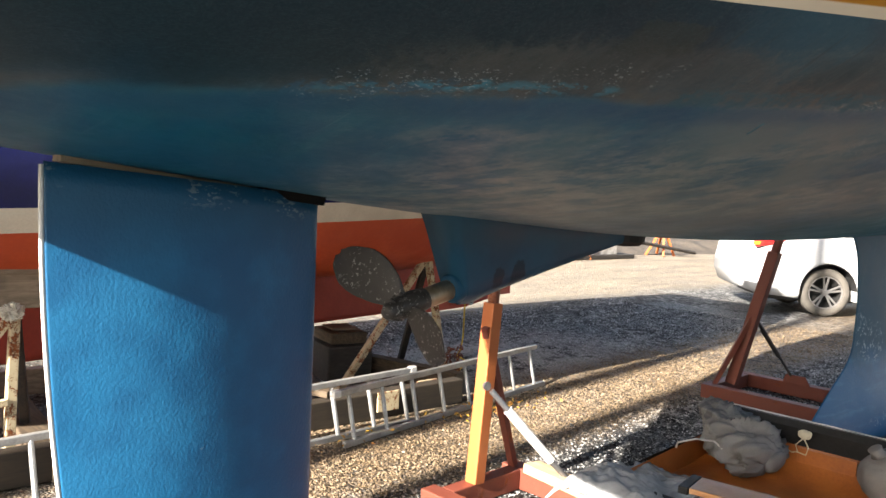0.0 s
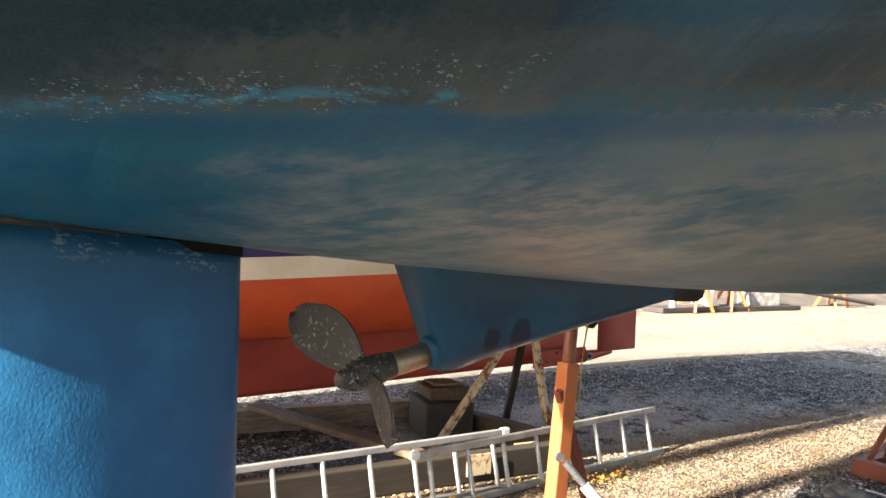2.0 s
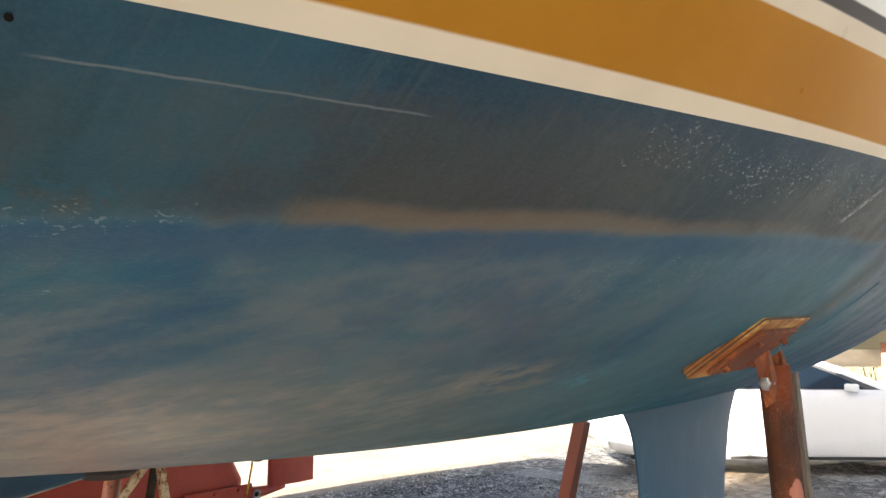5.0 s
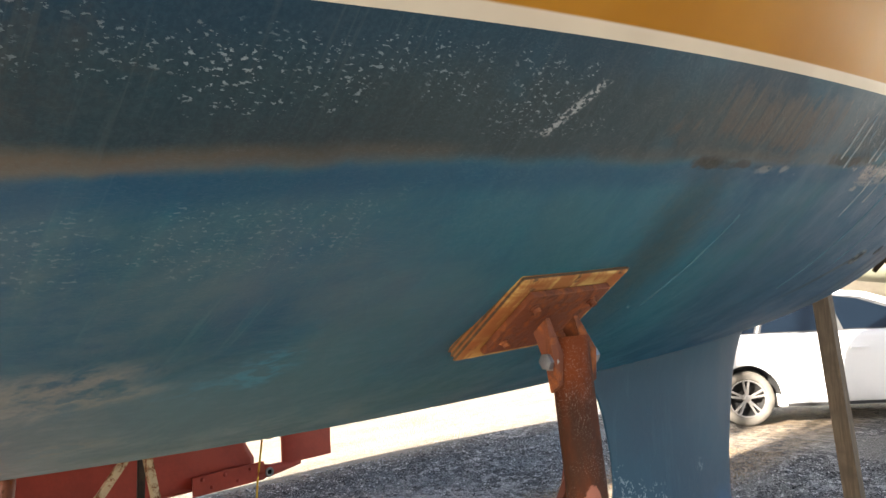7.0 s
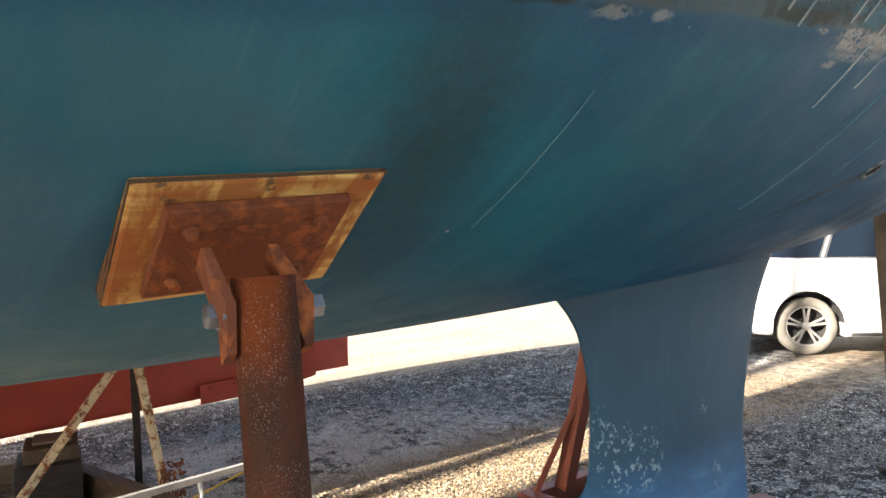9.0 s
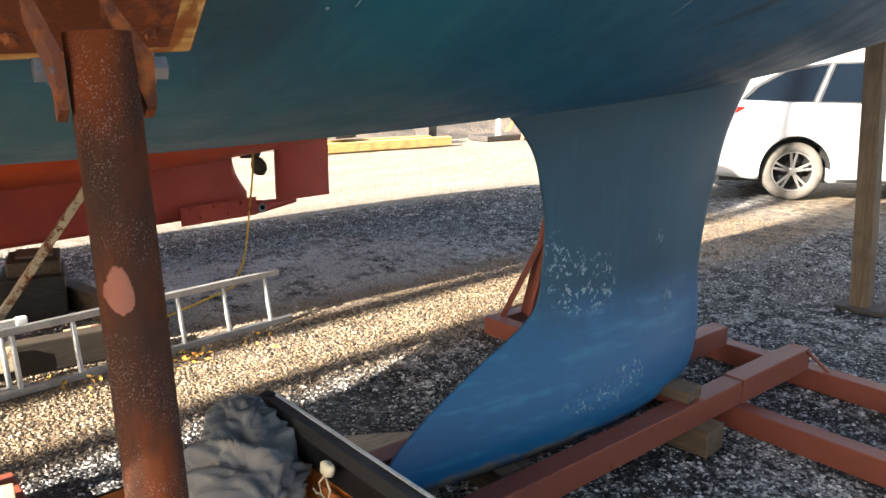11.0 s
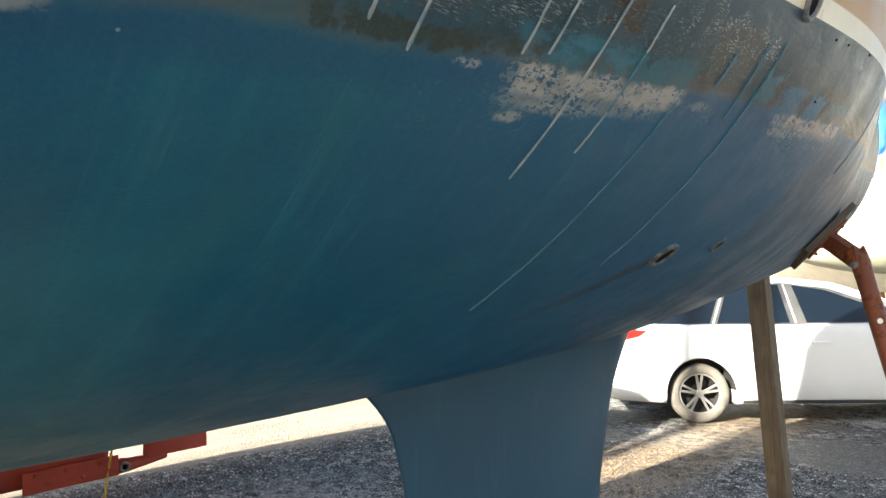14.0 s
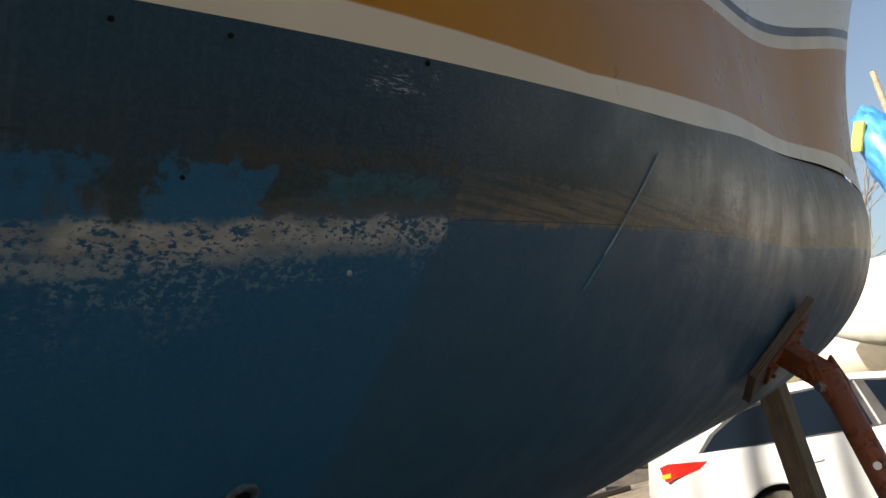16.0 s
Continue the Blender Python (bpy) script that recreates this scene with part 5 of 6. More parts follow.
def bag_point(u, a, out=0.0):
    c = A0.lerp(A1, u) + Vector((0, -0.02 * math.sin(u * 3), -0.05 * math.sin(math.pi * u) * 0.4))
    w = 0.050 + 0.085 * min(1, u * 2.6) ** 0.8 - 0.055 * max(0, (u - 0.7) / 0.3) ** 2
    h = 0.030 + 0.062 * min(1, u * 2.2) - 0.030 * max(0, (u - 0.7) / 0.3) ** 2
    f = 1 + 0.75 * (1.15 * fold(u * 3.4 + 0.9 * math.cos(a), 1.7 * math.cos(a) + 1.0 * math.sin(a), 1.7) + 0.35 * (0.25 - abs(math.sin(5 * u + 3.1 * math.cos(a)))))
    p = c + bag_frame.col[0] * (math.cos(a) * (w * f + out)) + bag_frame.col[2] * (math.sin(a) * (h * f + out))
    p.y = min(p.y, 3.492)
    return p


bag = thing("canvas_bag", (-0.15, 3.35, 0.25), "slack grey canvas bag with dark webbing slumped in the tender", "bag")
bm = bmesh.new()
loft(bm, [[bag_point(i / 50, math.tau * j / 72) for j in range(72)] for i in range(51)])
part("sack", bm, CANVAS, bag, "", True)
for u0, u1 in ((0.05, 0.11), (0.17, 0.24)):
    bm = bmesh.new()
    loft(bm, [[bag_point(u0 + (u1 - u0) * i / 5, math.tau * j / 72, 0.0022) for j in range(72)] for i in range(6)], True, False)
    part("webbing", bm, DARK_CANVAS, bag, "dark sewn webbing band", True)
bm = bmesh.new()
e = bag_point(1.0, 0.0).lerp(bag_point(1.0, math.pi), 0.5)
lathe(bm, e - bag_frame.col[1] * 0.012, bag_frame.col[1], [(0.0, 0.060), (0.020, 0.056), (0.034, 0.040), (0.040, 0.012), (0.041, 0.001)], 28)
part("bag_base", bm, plain("dark_canvas_base", (0.17, 0.168, 0.165), (0.13, 0.13, 0.128), 12, 0.85), bag, "darker round base patch", True)
bm = bmesh.new()
pipe(bm, [(-0.30, 3.12, 0.33), (-0.27, 3.07, 0.37), (-0.20, 3.09, 0.40), (-0.15, 3.16, 0.39), (-0.12, 3.18, 0.36)], 0.0045, 7)
part("drawstring", bm, plain("grey_cord", (0.40, 0.39, 0.37), (0.30, 0.29, 0.28), 40, 0.8), bag, "grey drawstring")

# a pale sheet spilling from under it over the low transom
sheet = thing("canvas_cover", (-0.2, 2.75, 0.2), "crumpled pale grey canvas sheet spilling over the tender's low transom", "canvas cover")


def sheet_point(u, v):
    """u runs fore and aft over the transom, v along it."""
    x = -0.44 + 0.44 * u
    y = 2.36 + 0.56 * v + 0.05 * noise.noise((u * 3, v * 3, 5))
    over = 0.315 - 0.9 * max(0, -0.335 - x) - 0.12 * max(0, x + 0.25)
    z = over + 0.050 * fold(u * 2.6, v * 4.5, 6.3) + 0.03 * math.sin(v * 5)
    return Vector((x + 0.03 * noise.noise((u * 4, v * 5, 8)), y, max(z, 0.05)))


bm = bmesh.new()
N1, N2 = 48, 70
top = [[sheet_point(i / N1, j / N2) for j in range(N2 + 1)] for i in range(N1 + 1)]
loft(bm, top, False, False)
ob = part("cloth", bm, PALE_CANVAS, sheet, "", True)
md = ob.modifiers.new("thickness", "SOLIDIFY")
md.thickness = 0.003
bm = bmesh.new()
loft(bm, [[sheet_point(0.25 + 0.5 * i / 40, 0.90 + 0.03 * j) + Vector((0, 0, 0.004)) for j in range(2)] for i in range(41)], False, False)
ob = part("hem", bm, CANVAS, sheet, "stitched grey hem", True)
md = ob.modifiers.new("thickness", "SOLIDIFY")
md.thickness = 0.002

soft = thing("fender", (0.50, 3.36, 0.25), "soft pale grey bag lying in the tender", "bag")
bm = bmesh.new()
bmesh.ops.create_icosphere(bm, subdivisions=5, radius=1.0)
for v in bm.verts:
    n = v.co.normalized()
    r = 1 + 0.10 * fold(n.x * 1.2, n.y * 1.2 + n.z, 9.0)
    v.co = Vector((0.50 + n.x * 0.14 * r, 3.36 + n.y * 0.11 * r, 0.37 + max(n.z, -0.75) * 0.115 * r))
part("sack", bm, CANVAS, soft, "", True)
bm = bmesh.new()
lathe(bm, (0.44, 3.30, 0.465), (-0.4, -0.4, 0.8), [(0, 0.03), (0.012, 0.022), (0.03, 0.028), (0.034, 0.02)], 14)
part("tied_neck", bm, CANVAS, soft, "gathered neck", True)

# ---- the red neighbour ----
red = thing("motor_sailer", (-3.42, 4.0, 0.3), "red-bottomed long-keel boat with cream stripe and navy topsides", "boat")
RX = -3.45
RS = (-2.0, -1.0, 1.0, 3.0, 4.6, 5.8, 6.6)
RH = (0.25, 0.9, 1.32, 1.40, 1.30, 1.12, 0.92)
RK = (1.5, 0.95, 0.75, 0.74, 0.82, 0.98, 1.15)


def red_half(y, z):
    b, kz = bend(y, RS, RH), bend(y, RS, RK)
    u = min(max((1.55 - z) / (1.55 - kz), 0), 1)
    return b * math.sqrt(max(1 - u ** 2.2, 0)) ** 0.9


def red_band(name, za, zb, material, label, n=10):
    bm = bmesh.new()
    for s in (1, -1):
        rr = []
        for i in range(61):
            y = -2.0 + 8.6 * i / 60
            lo, hi = za(y), zb(y)
            rr.append([Vector((RX + s * (red_half(y, lo + (hi - lo) * j / n) + 0.03 * max(0, lo + (hi - lo) * j / n - 1.55)), y, lo + (hi - lo) * j / n)) for j in range(n + 1)])
        loft(bm, rr, False, False)
    if name == "topside":
        pass
    part(name, bm, material, red, label, True)


rk = lambda y: bend(y, RS, RK)
l1 = lambda y: max(1.075 + 0.047 * y, rk(y) + 0.01)
l2 = lambda y: max(1.185 + 0.047 * y, rk(y) + 0.02)
l3 = lambda y: 2.12 + 0.02 * abs(y - 3) ** 1.3
red_band("hull_bottom", rk, l1, REDHULL, "orange-red antifouling", 14)
red_band("boot_stripe", l1, l2, CREAMPAINT, "broad cream stripe", 4)
red_band("topside", l2, l3, NAVY, "navy blue topside paint", 10)
bm = bmesh.new()
loft(bm, [[Vector((RX + a * red_half(y, 1.55), y, l3(y) - 0.005)) for a in (-1, -0.5, 0, 0.5, 1)] for y in [-2.0 + 8.6 * i / 40 for i in range(41)]], False, False)
part("deck", bm, CREAMPAINT, red)
bm = bmesh.new()
y = 6.6
zz = [rk(y) + (l3(y) - rk(y)) * i / 20 for i in range(21)]
bm.faces.new([bm.verts.new((RX + red_half(y, z) + 0.0, y, z)) for z in zz] + [bm.verts.new((RX - red_half(y, z), y, z)) for z in reversed(zz[1:])])
part("transom", bm, NAVY, red)
bm = bmesh.new()
rr = []
for i in range(19):
    z = 0.36 + 0.62 * i / 18
    yl = 5.0 + 0.0 * z - (0.10 * math.sin(math.pi * min(1, max(0, (z - 0.5) / 0.5))) if z > 0.5 else 0)
    rr.append([Vector((RX + p.x + (0.0), p.y, p.z + 0.022 * (p.y - 2.5))) for p in foil_ring(yl, -0.9 + 0.4 * z, 0.13 + 0.06 * (z - 0.36), z)])
loft(bm, rr)
rkeel = part("long_keel", bm, REDKEEL, red, "dark red long keel", True)
bm = bmesh.new()
beam(bm, (RX + 0.105, 4.46, 0.445), (RX + 0.105, 5.02, 0.465), 0.012, 0.13, 0.002)
hp = part("heel_plate", bm, REDKEEL, rkeel)
for yy, zz in ((4.53, 0.485), (4.60, 0.425), (4.70, 0.49), (4.80, 0.43), (4.90, 0.495)):
    bm = bmesh.new()
    lathe(bm, (RX + 0.111, yy, zz), (1, 0, 0), [(0, 0.014), (0.008, 0.013), (0.013, 0.006)], 10)
    part("rivet", bm, REDKEEL, hp)
bm = bmesh.new()
loft(bm, [ring((RX + 0.06, y, z), Vector((1, 0, 0)), Vector((0, 0, 1)), w, h, 8) for y, z, w, h in ((4.95, 0.45, 0.055, 0.06), (5.1, 0.445, 0.05, 0.045), (5.3, 0.462, 0.03, 0.028), (5.36, 0.465, 0.02, 0.02))])
heel = part("rudder_heel", bm, REDKEEL, red, "", True)
bm = bmesh.new()
lathe(bm, (RX + 0.105, 5.06, 0.445), (1, 0, 0), [(0, 0.034), (0.012, 0.034), (0.014, 0.028), (0.012, 0.02), (0.004, 0.018)], 16)
part("heel_bush", bm, GALV, heel, "grey steel bush")
bm = bmesh.new()
lathe(bm, (RX + 0.109, 5.06, 0.445), (1, 0, 0), [(0, 0.018), (0.004, 0.018)], 12)
part("bush_bore", bm, SKIN_DARK, heel)
bm = bmesh.new()
loft(bm, [[Vector((RX + p.x + 0.06, p.y, p.z)) for p in foil_ring(5.655, 5.20, 0.028, z, 0, 5.2)] for z in (0.478, 0.49, 0.7, 0.9, 1.08)])
rr2 = part("rudder", bm, REDKEEL, red, "red rudder blade")
bm = bmesh.new()
tube(bm, (RX + 0.06, 5.24, 0.44), (RX + 0.06, 5.24, 0.53), 0.022, None, 12)
part("pintle", bm, REDKEEL, rr2)
bm = bmesh.new()
lathe(bm, (RX + 0.06, 4.94, 0.83), (0, 1, 0), [(0, 0.025), (0.06, 0.03), (0.13, 0.03), (0.15, 0.012)], 12)
for d in ((0.5, 0.2, -0.85), (-0.9, 0.2, 0.2), (0.5, 0.2, 0.75)):
    d = Vector(d).normalized()
    c0 = Vector((RX + 0.06, 5.03, 0.83))
    w = d.cross(Vector((0, 1, 0))).normalized()
    loft(bm, [[c0 + d * r + w * (ww * math.cos(a)) + Vector((0, 1, 0)) * (0.006 * math.sin(a) + 0.5 * ww * math.cos(a)) for a in [math.tau * m / 10 for m in range(10)]] for r, ww in ((0.02, 0.015), (0.06, 0.05), (0.11, 0.06), (0.15, 0.045), (0.17, 0.01))])
part("propeller", bm, BRONZE, red, "dark bronze propeller", True)

# blocks, timbers and stands that carry it
stack = thing("keel_block", (-3.25, 3.45, 0.0), "dark concrete keel block with timber packers on top", "keel block")
RZ = Matrix.Rotation(radians(-14), 3, "Z")
for c, s, mtl, nm in (((-3.2, 3.5, 0.135), (0.42, 0.34, 0.26), DARKWOOD, "concrete_block"), ((-3.22, 3.52, 0.31), (0.34, 0.28, 0.085), OLDWOOD_X, "packer"), ((-3.24, 3.53, 0.362), (0.22, 0.2, 0.018), OLDWOOD, "packer")):
    bm = bmesh.new()
    box(bm, c, s, RZ, 0.012)
    part(nm, bm, mtl, stack)
STEELDULL = timber("brown_channel", (0.034, 0.024, 0.014), (0.016, 0.012, 0.008), "y")
for p0, p1, w, h, mtl, nm, lb in (
    ((-3.95, 1.2, 0.085), (-3.62, 3.55, 0.085), 0.10, 0.16, OLDWOOD, "timber_beam", "weathered timber beam on the gravel below the red keel"),
    ((-3.60, 3.62, 0.085), (-2.30, 3.86, 0.085), 0.10, 0.15, OLDWOOD_X, "timber_beam", "weathered cross timber of the ground frame"),
    ((-2.42, 0.3, 0.085), (-2.20, 3.74, 0.085), 0.09, 0.16, STEELDULL, "steel_beam", "brown steel channel along the ladder"),
    ((-3.78, 2.35, 0.187), (-2.27, 2.75, 0.187), 0.12, 0.04, OLDWOOD_X, "plank", "grey plank lying over the ground frame"),
    ((-3.3, 1.35, 0.08), (-2.5, 1.25, 0.08), 0.15, 0.13, OLDWOOD_X, "timber_beam", "old cross timber below the red boat"),
    ((-3.4, 0.6, 0.10), (-2.35, 0.55, 0.10), 0.2, 0.16, OLDWOOD_X, "timber_beam", "thick old cross timber below the red boat"),
):
    bm = bmesh.new()
    beam(bm, p0, p1, w, h, 0.008)
    for v in bm.verts:
        v.co += Vector((noise.noise(v.co * 5), 0, noise.noise(v.co * 5 + Vector((4, 0, 0))))) * 0.004
    single(nm, bm, mtl, lb, "beam" if "beam" in nm else "plank", "ground frame timbers")


def tripod(top, feet, mats, label):
    t = thing("boat_stand", feet[0], label, "boat stand", "stands of the red boat")
    for f, m in zip(feet, mats):
        bm = bmesh.new()
        beam(bm, f, top, 0.042, 0.042, 0.004)
        part("leg", bm, m, t)
    return t


tp = (-2.62, 3.80, 0.95)
t = tripod(tp, [(-2.50, 3.93, 0.0), (-2.72, 3.10, 0.0), (-3.05, 3.95, 0.0)], (WHITE_RUST, WHITE_RUST, DARK_STEEL), "rust-streaked white steel stand against the red hull")
bm = bmesh.new()
tube(bm, tp, (-2.60, 3.79, 1.12), 0.022, None, 12)
part("screw", bm, DARK_STEEL, t)
for px, py in ((-2.42, 3.50), (-2.34, 3.1)):
    bm = bmesh.new()
    box(bm, (px + 0.16, py, 0.11), (0.012, 0.16, 0.12), Matrix.Rotation(radians(-4), 3, "Z"), 0.002)
    ob = part("bolted_plate", bm, WHITE_RUST, t)
# stand and timber by the red boat's forward part
t = tripod((-2.50, 1.12, 0.76), [(-2.44, 1.08, 0.0), (-2.62, 0.62, 0.0), (-2.9, 1.3, 0.0)], (WHITE_RUST, WHITE_RUST, DARK_STEEL), "chipped white steel stand with timber head")
bm = bmesh.new()
beam(bm, (-2.46, 0.55, 0.30), (-2.45, 1.08, 0.36), 0.03, 0.03, 0.003)
part("brace", bm, WHITE_RUST, t)
bm = bmesh.new()
bmesh.ops.create_icosphere(bm, subdivisions=4, radius=1.0)
for v in bm.verts:
    n = v.co.normalized()
    r = 1.0 - 0.7 * abs(noise.noise(n * 2.6)) - 0.4 * abs(noise.noise(n * 6.0))
    v.co = Vector((-2.47 + n.x * 0.055 * r, 1.1 + n.y * 0.06 * r, 0.76 + n.z * 0.05 * r))
part("torn_wrap", bm, plain("torn_tape", (0.6, 0.58, 0.5), (0.45, 0.42, 0.35), 30, 0.8), t, "torn pale tape wrapped round the head")
block("timber_pad", (-2.58, 1.10, 0.885), (0.16, 0.52, 0.235), -6, OLDWOOD, "heavy weathered timber pad against the red hull", "timber pad")
block("timber_block", (-2.35, 1.28, 0.05), (0.10, 0.12, 0.10), 12, OLDWOOD, "small wooden block on the gravel")

# ---- ladder ----
ladder = thing("ladder", (-2.1, 3.2, 0.0), "two-part aluminium ladder lying on its side", "ladder")


def rail(p0, p1, w, h, name="rail"):
    bm = bmesh.new()
    beam(bm, p0, p1, w, h, 0.004)
    part(name, bm, ALU, ladder)


LA, LB = Vector((-2.145, 4.60, 0.0)), Vector((-1.90, 2.55, 0.0))
LD = (LA - LB).normalized()
rail(LB + Vector((0, 0, 0.02)), LA + Vector((0, 0, 0.02)), 0.03, 0.034)
rail(LB + Vector((-0.07, 0, 0.285)), LA + Vector((-0.07, 0, 0.285)) - LD * 0.03, 0.03, 0.034)
for i in range(8):
    p = LA - LD * (0.13 + 0.265 * i)
    bm = bmesh.new()
    tube(bm, p + Vector((0, 0, 0.03)), p + Vector((-0.07, 0, 0.275)), 0.0125, None, 10)
    part("rung", bm, ALU, ladder)
LC, LE = Vector((-2.02, 3.2, 0.0)), Vector((-2.06, 0.9, 0.0))
rail(LE + Vector((0, 0, 0.018)), LC + Vector((0, 0, 0.018)), 0.03, 0.032)
rail(LE + Vector((-0.08, 0, 0.28)), LC + Vector((-0.08, 0, 0.305)), 0.03, 0.032)
LF = (LC - LE).normalized()
for i in range(9):
    p = LC - LF * (0.08 + 0.255 * i)
    bm = bmesh.new()
    tube(bm, p + Vector((0, 0, 0.03)), p + Vector((-0.08, 0, 0.285)), 0.0125, None, 10)
    part("rung", bm, ALU, ladder)
for p in (LC + Vector((-0.08, 0.012, 0.306)), LB + Vector((-0.07, -0.012, 0.285))):
    bm = bmesh.new()
    box(bm, p, (0.036, 0.05, 0.042), None, 0.008)
    part("rubber_end", bm, plain("white_end_cap", (0.75, 0.74, 0.72), (0.65, 0.64, 0.62), 9, 0.5), ladder, "white plastic end cap")

# rope, chain
rope = thing("rope", (-3.2, 4.76, 0.0), "thin yellow rope hanging from the red boat's stern", "rope")
pts = []
for i in range(30):
    q = i / 29
    pts.append((-3.33 + 0.12 * q + 0.02 * math.sin(q * 9), 4.99 - 0.22 * q * q, 1.05 * (1 - q) ** 1.25 + 0.012))
for i in range(1, 30):
    q = i / 29
    pts.append((-3.21 + 0.72 * q + 0.03 * math.sin(q * 7), 4.77 - 0.78 * q + 0.10 * math.sin(q * 4), 0.012 + 0.10 * max(0, q - 0.7)))
bm = bmesh.new()
pipe(bm, pts, 0.007, 6)
part("strand", bm, plain("yellow_rope", (0.72, 0.47, 0.03), (0.60, 0.38, 0.03), 40, 0.6), rope, "", True)
chain = thing("chain_heap", (-2.45, 3.95, 0.3), "rusty chain tangled round the stand's leg", "chain")
for i in range(46):
    a = i * 0.75
    c = Vector((-2.45 + 0.06 * math.cos(a) + 0.04 * noise.noise((i * 0.9, 0, 0)), 3.93 + 0.05 * math.sin(a), 0.30 - 0.006 * i + 0.05 * noise.noise((0, i * 0.7, 3))))
    bm = bmesh.new()
    u, v = Euler((a, i, a * 0.5)).to_matrix().col[0], Euler((a, i, a * 0.5)).to_matrix().col[2]
    loft(bm, [ring(c + u * (0.020 * math.cos(b)) + v * (0.012 * math.sin(b)), (u * math.cos(b) + v * math.sin(b)), u.cross(v), 0.004, 0.004, 6) for b in [math.tau * m / 8 for m in range(9)]], True, False)
    part("link", bm, RUST_PLATE, chain)

# ---- white estate car ----
CF = Vector((0.77, 0.64, 0.0)).normalized()
CR = Vector((CF.y, -CF.x, 0.0))
CO = Vector((-2.31, 10.98, 0.0)) - CR * 0.80
cw = lambda a, b, z: CO + CF * (a * 1.06) + CR * b + Vector((0, 0, z * 1.075))
car = thing("estate_car", cw(1.3, 0, 0), "white estate car with grimy alloy wheels parked on gravel", "car")
CARWHITE = plain("white_car_paint", (0.50, 0.505, 0.51), (0.46, 0.465, 0.47), 1.5, 0.22, 0, 0.02)
CARGLASS = plain("tinted_car_glass", (0.002, 0.004, 0.007), (0.003, 0.006, 0.01), 1.2, 0.04, 0, 0.0)
CARGLASS.node_tree.nodes["Principled BSDF"].inputs["Specular IOR Level"].default_value = 0.5
BLACKTRIM = plain("black_car_trim", (0.02, 0.02, 0.021), (0.035, 0.035, 0.035), 9, 0.55)
TYRE = plain("dusty_tyre", (0.075, 0.068, 0.058), (0.12, 0.108, 0.092), 9, 0.85)
ALLOY = plain("grimy_alloy", (0.26, 0.25, 0.24), (0.17, 0.16, 0.15), 12, 0.45, 0.5)
# rim barrel in near black, for the shade behind the spokes
WELL_SHADE = plain("wheel_well_shade", (0.006, 0.006, 0.006), (0.012, 0.011, 0.01), 9, 0.9)
LAMP_RED = plain("red_lamp", (0.55, 0.02, 0.015), (0.42, 0.012, 0.01), 12, 0.12)
LAMP_AMBER = plain("amber_lamp", (0.75, 0.30, 0.02), (0.62, 0.22, 0.02), 12, 0.12)


def side(z):
    return 0.885 - 0.10 * max(0, (z - 0.72) / 0.33) ** 2 * 0.6 - 0.05 * max(0, (0.42 - z) / 0.22) ** 2


def over(a):
    return float(np.interp(a, (-1.03, -1.015, -0.985, -0.93, -0.80, 0.0, 1.2, 2.4, 2.9, 3.35, 3.6, 3.68), (0.60, 0.80, 0.94, 1.0, 1.03, 1.0, 0.985, 0.985, 0.90, 0.80, 0.70, 0.56)))


def under(a):
    z = float(np.interp(a, (-1.03, -1.0, -0.9, -0.38, 0.38, 2.32, 3.08, 3.55, 3.66, 3.68), (0.46, 0.33, 0.26, 0.22, 0.20, 0.19, 0.22, 0.22, 0.34, 0.5)))
    for c in (0.0, 2.7):
        if abs(a - c) < 0.352:
            z = max(z, 0.315 + 0.358 * math.sqrt(1 - ((a - c) / 0.352) ** 2))
    return z


def flank(a, z):
    return side(z) * (1 - 0.16 * max(0, (-0.62 - a) / 0.41) ** 2.4 - 0.2 * max(0, (a - 3.0) / 0.68) ** 2.4)


stations = sorted({round(-1.03 + 4.71 * i / 60, 3) for i in range(61)} | {round(c + 0.352 * math.cos(math.pi * i / 24), 4) for c in (0.0, 2.7) for i in range(25)})
bm = bmesh.new()
rows = []
for a in stations:
    lo, hi = under(a), over(a)
    col_r = [cw(a, flank(a, lo + (hi - lo) * j / 12), lo + (hi - lo) * j / 12) for j in range(13)]
    col_l = [cw(a, -flank(a, lo + (hi - lo) * j / 12), lo + (hi - lo) * j / 12) for j in range(13)]
    rows.append(col_r + [cw(a, flank(a, hi) * q, hi + 0.004) for q in (0.9, 0.4, -0.4, -0.9)] + list(reversed(col_l)))
loft(bm, rows, True, True)
body = part("body", bm, CARWHITE, car, "white painted body", True)
for c in (0.0, 2.7):
    for s in (1, -1):
        bm = bmesh.new()
        n = 16
        loft(bm, [[cw(c + 0.352 * math.cos(math.pi * i / n), s * b, 0.31 + 0.357 * math.sin(math.pi * i / n)) for i in range(n + 1)] for b in (0.872, 0.5)], False, False)
        bm.faces.new([bm.verts.new(cw(c + 0.352 * math.cos(math.pi * i / n), s * 0.5, 0.31 + 0.357 * math.sin(math.pi * i / n))) for i in range(n + 1)])
        part("wheel_arch", bm, BLACKTRIM, car, "black wheel arch liner")
gh = [(-0.88, 1.02), (-0.70, 1.19), (-0.45, 1.36), (-0.15, 1.44), (0.4, 1.48), (0.95, 1.475), (1.45, 1.41), (1.98, 1.22), (2.60, 0.98)]
gb = lambda z: 0.80 - 0.23 * max(0, (z - 0.98)) / 0.5
bm = bmesh.new()
loft(bm, [[cw(a, q * gb(z), z) for a, z in gh] + [cw(0.8, q * gb(0.97), 0.97)] for q in (-1.0, -0.96, 0.96, 1.0)])
part("roof", bm, CARWHITE, car, "white roof and pillars")


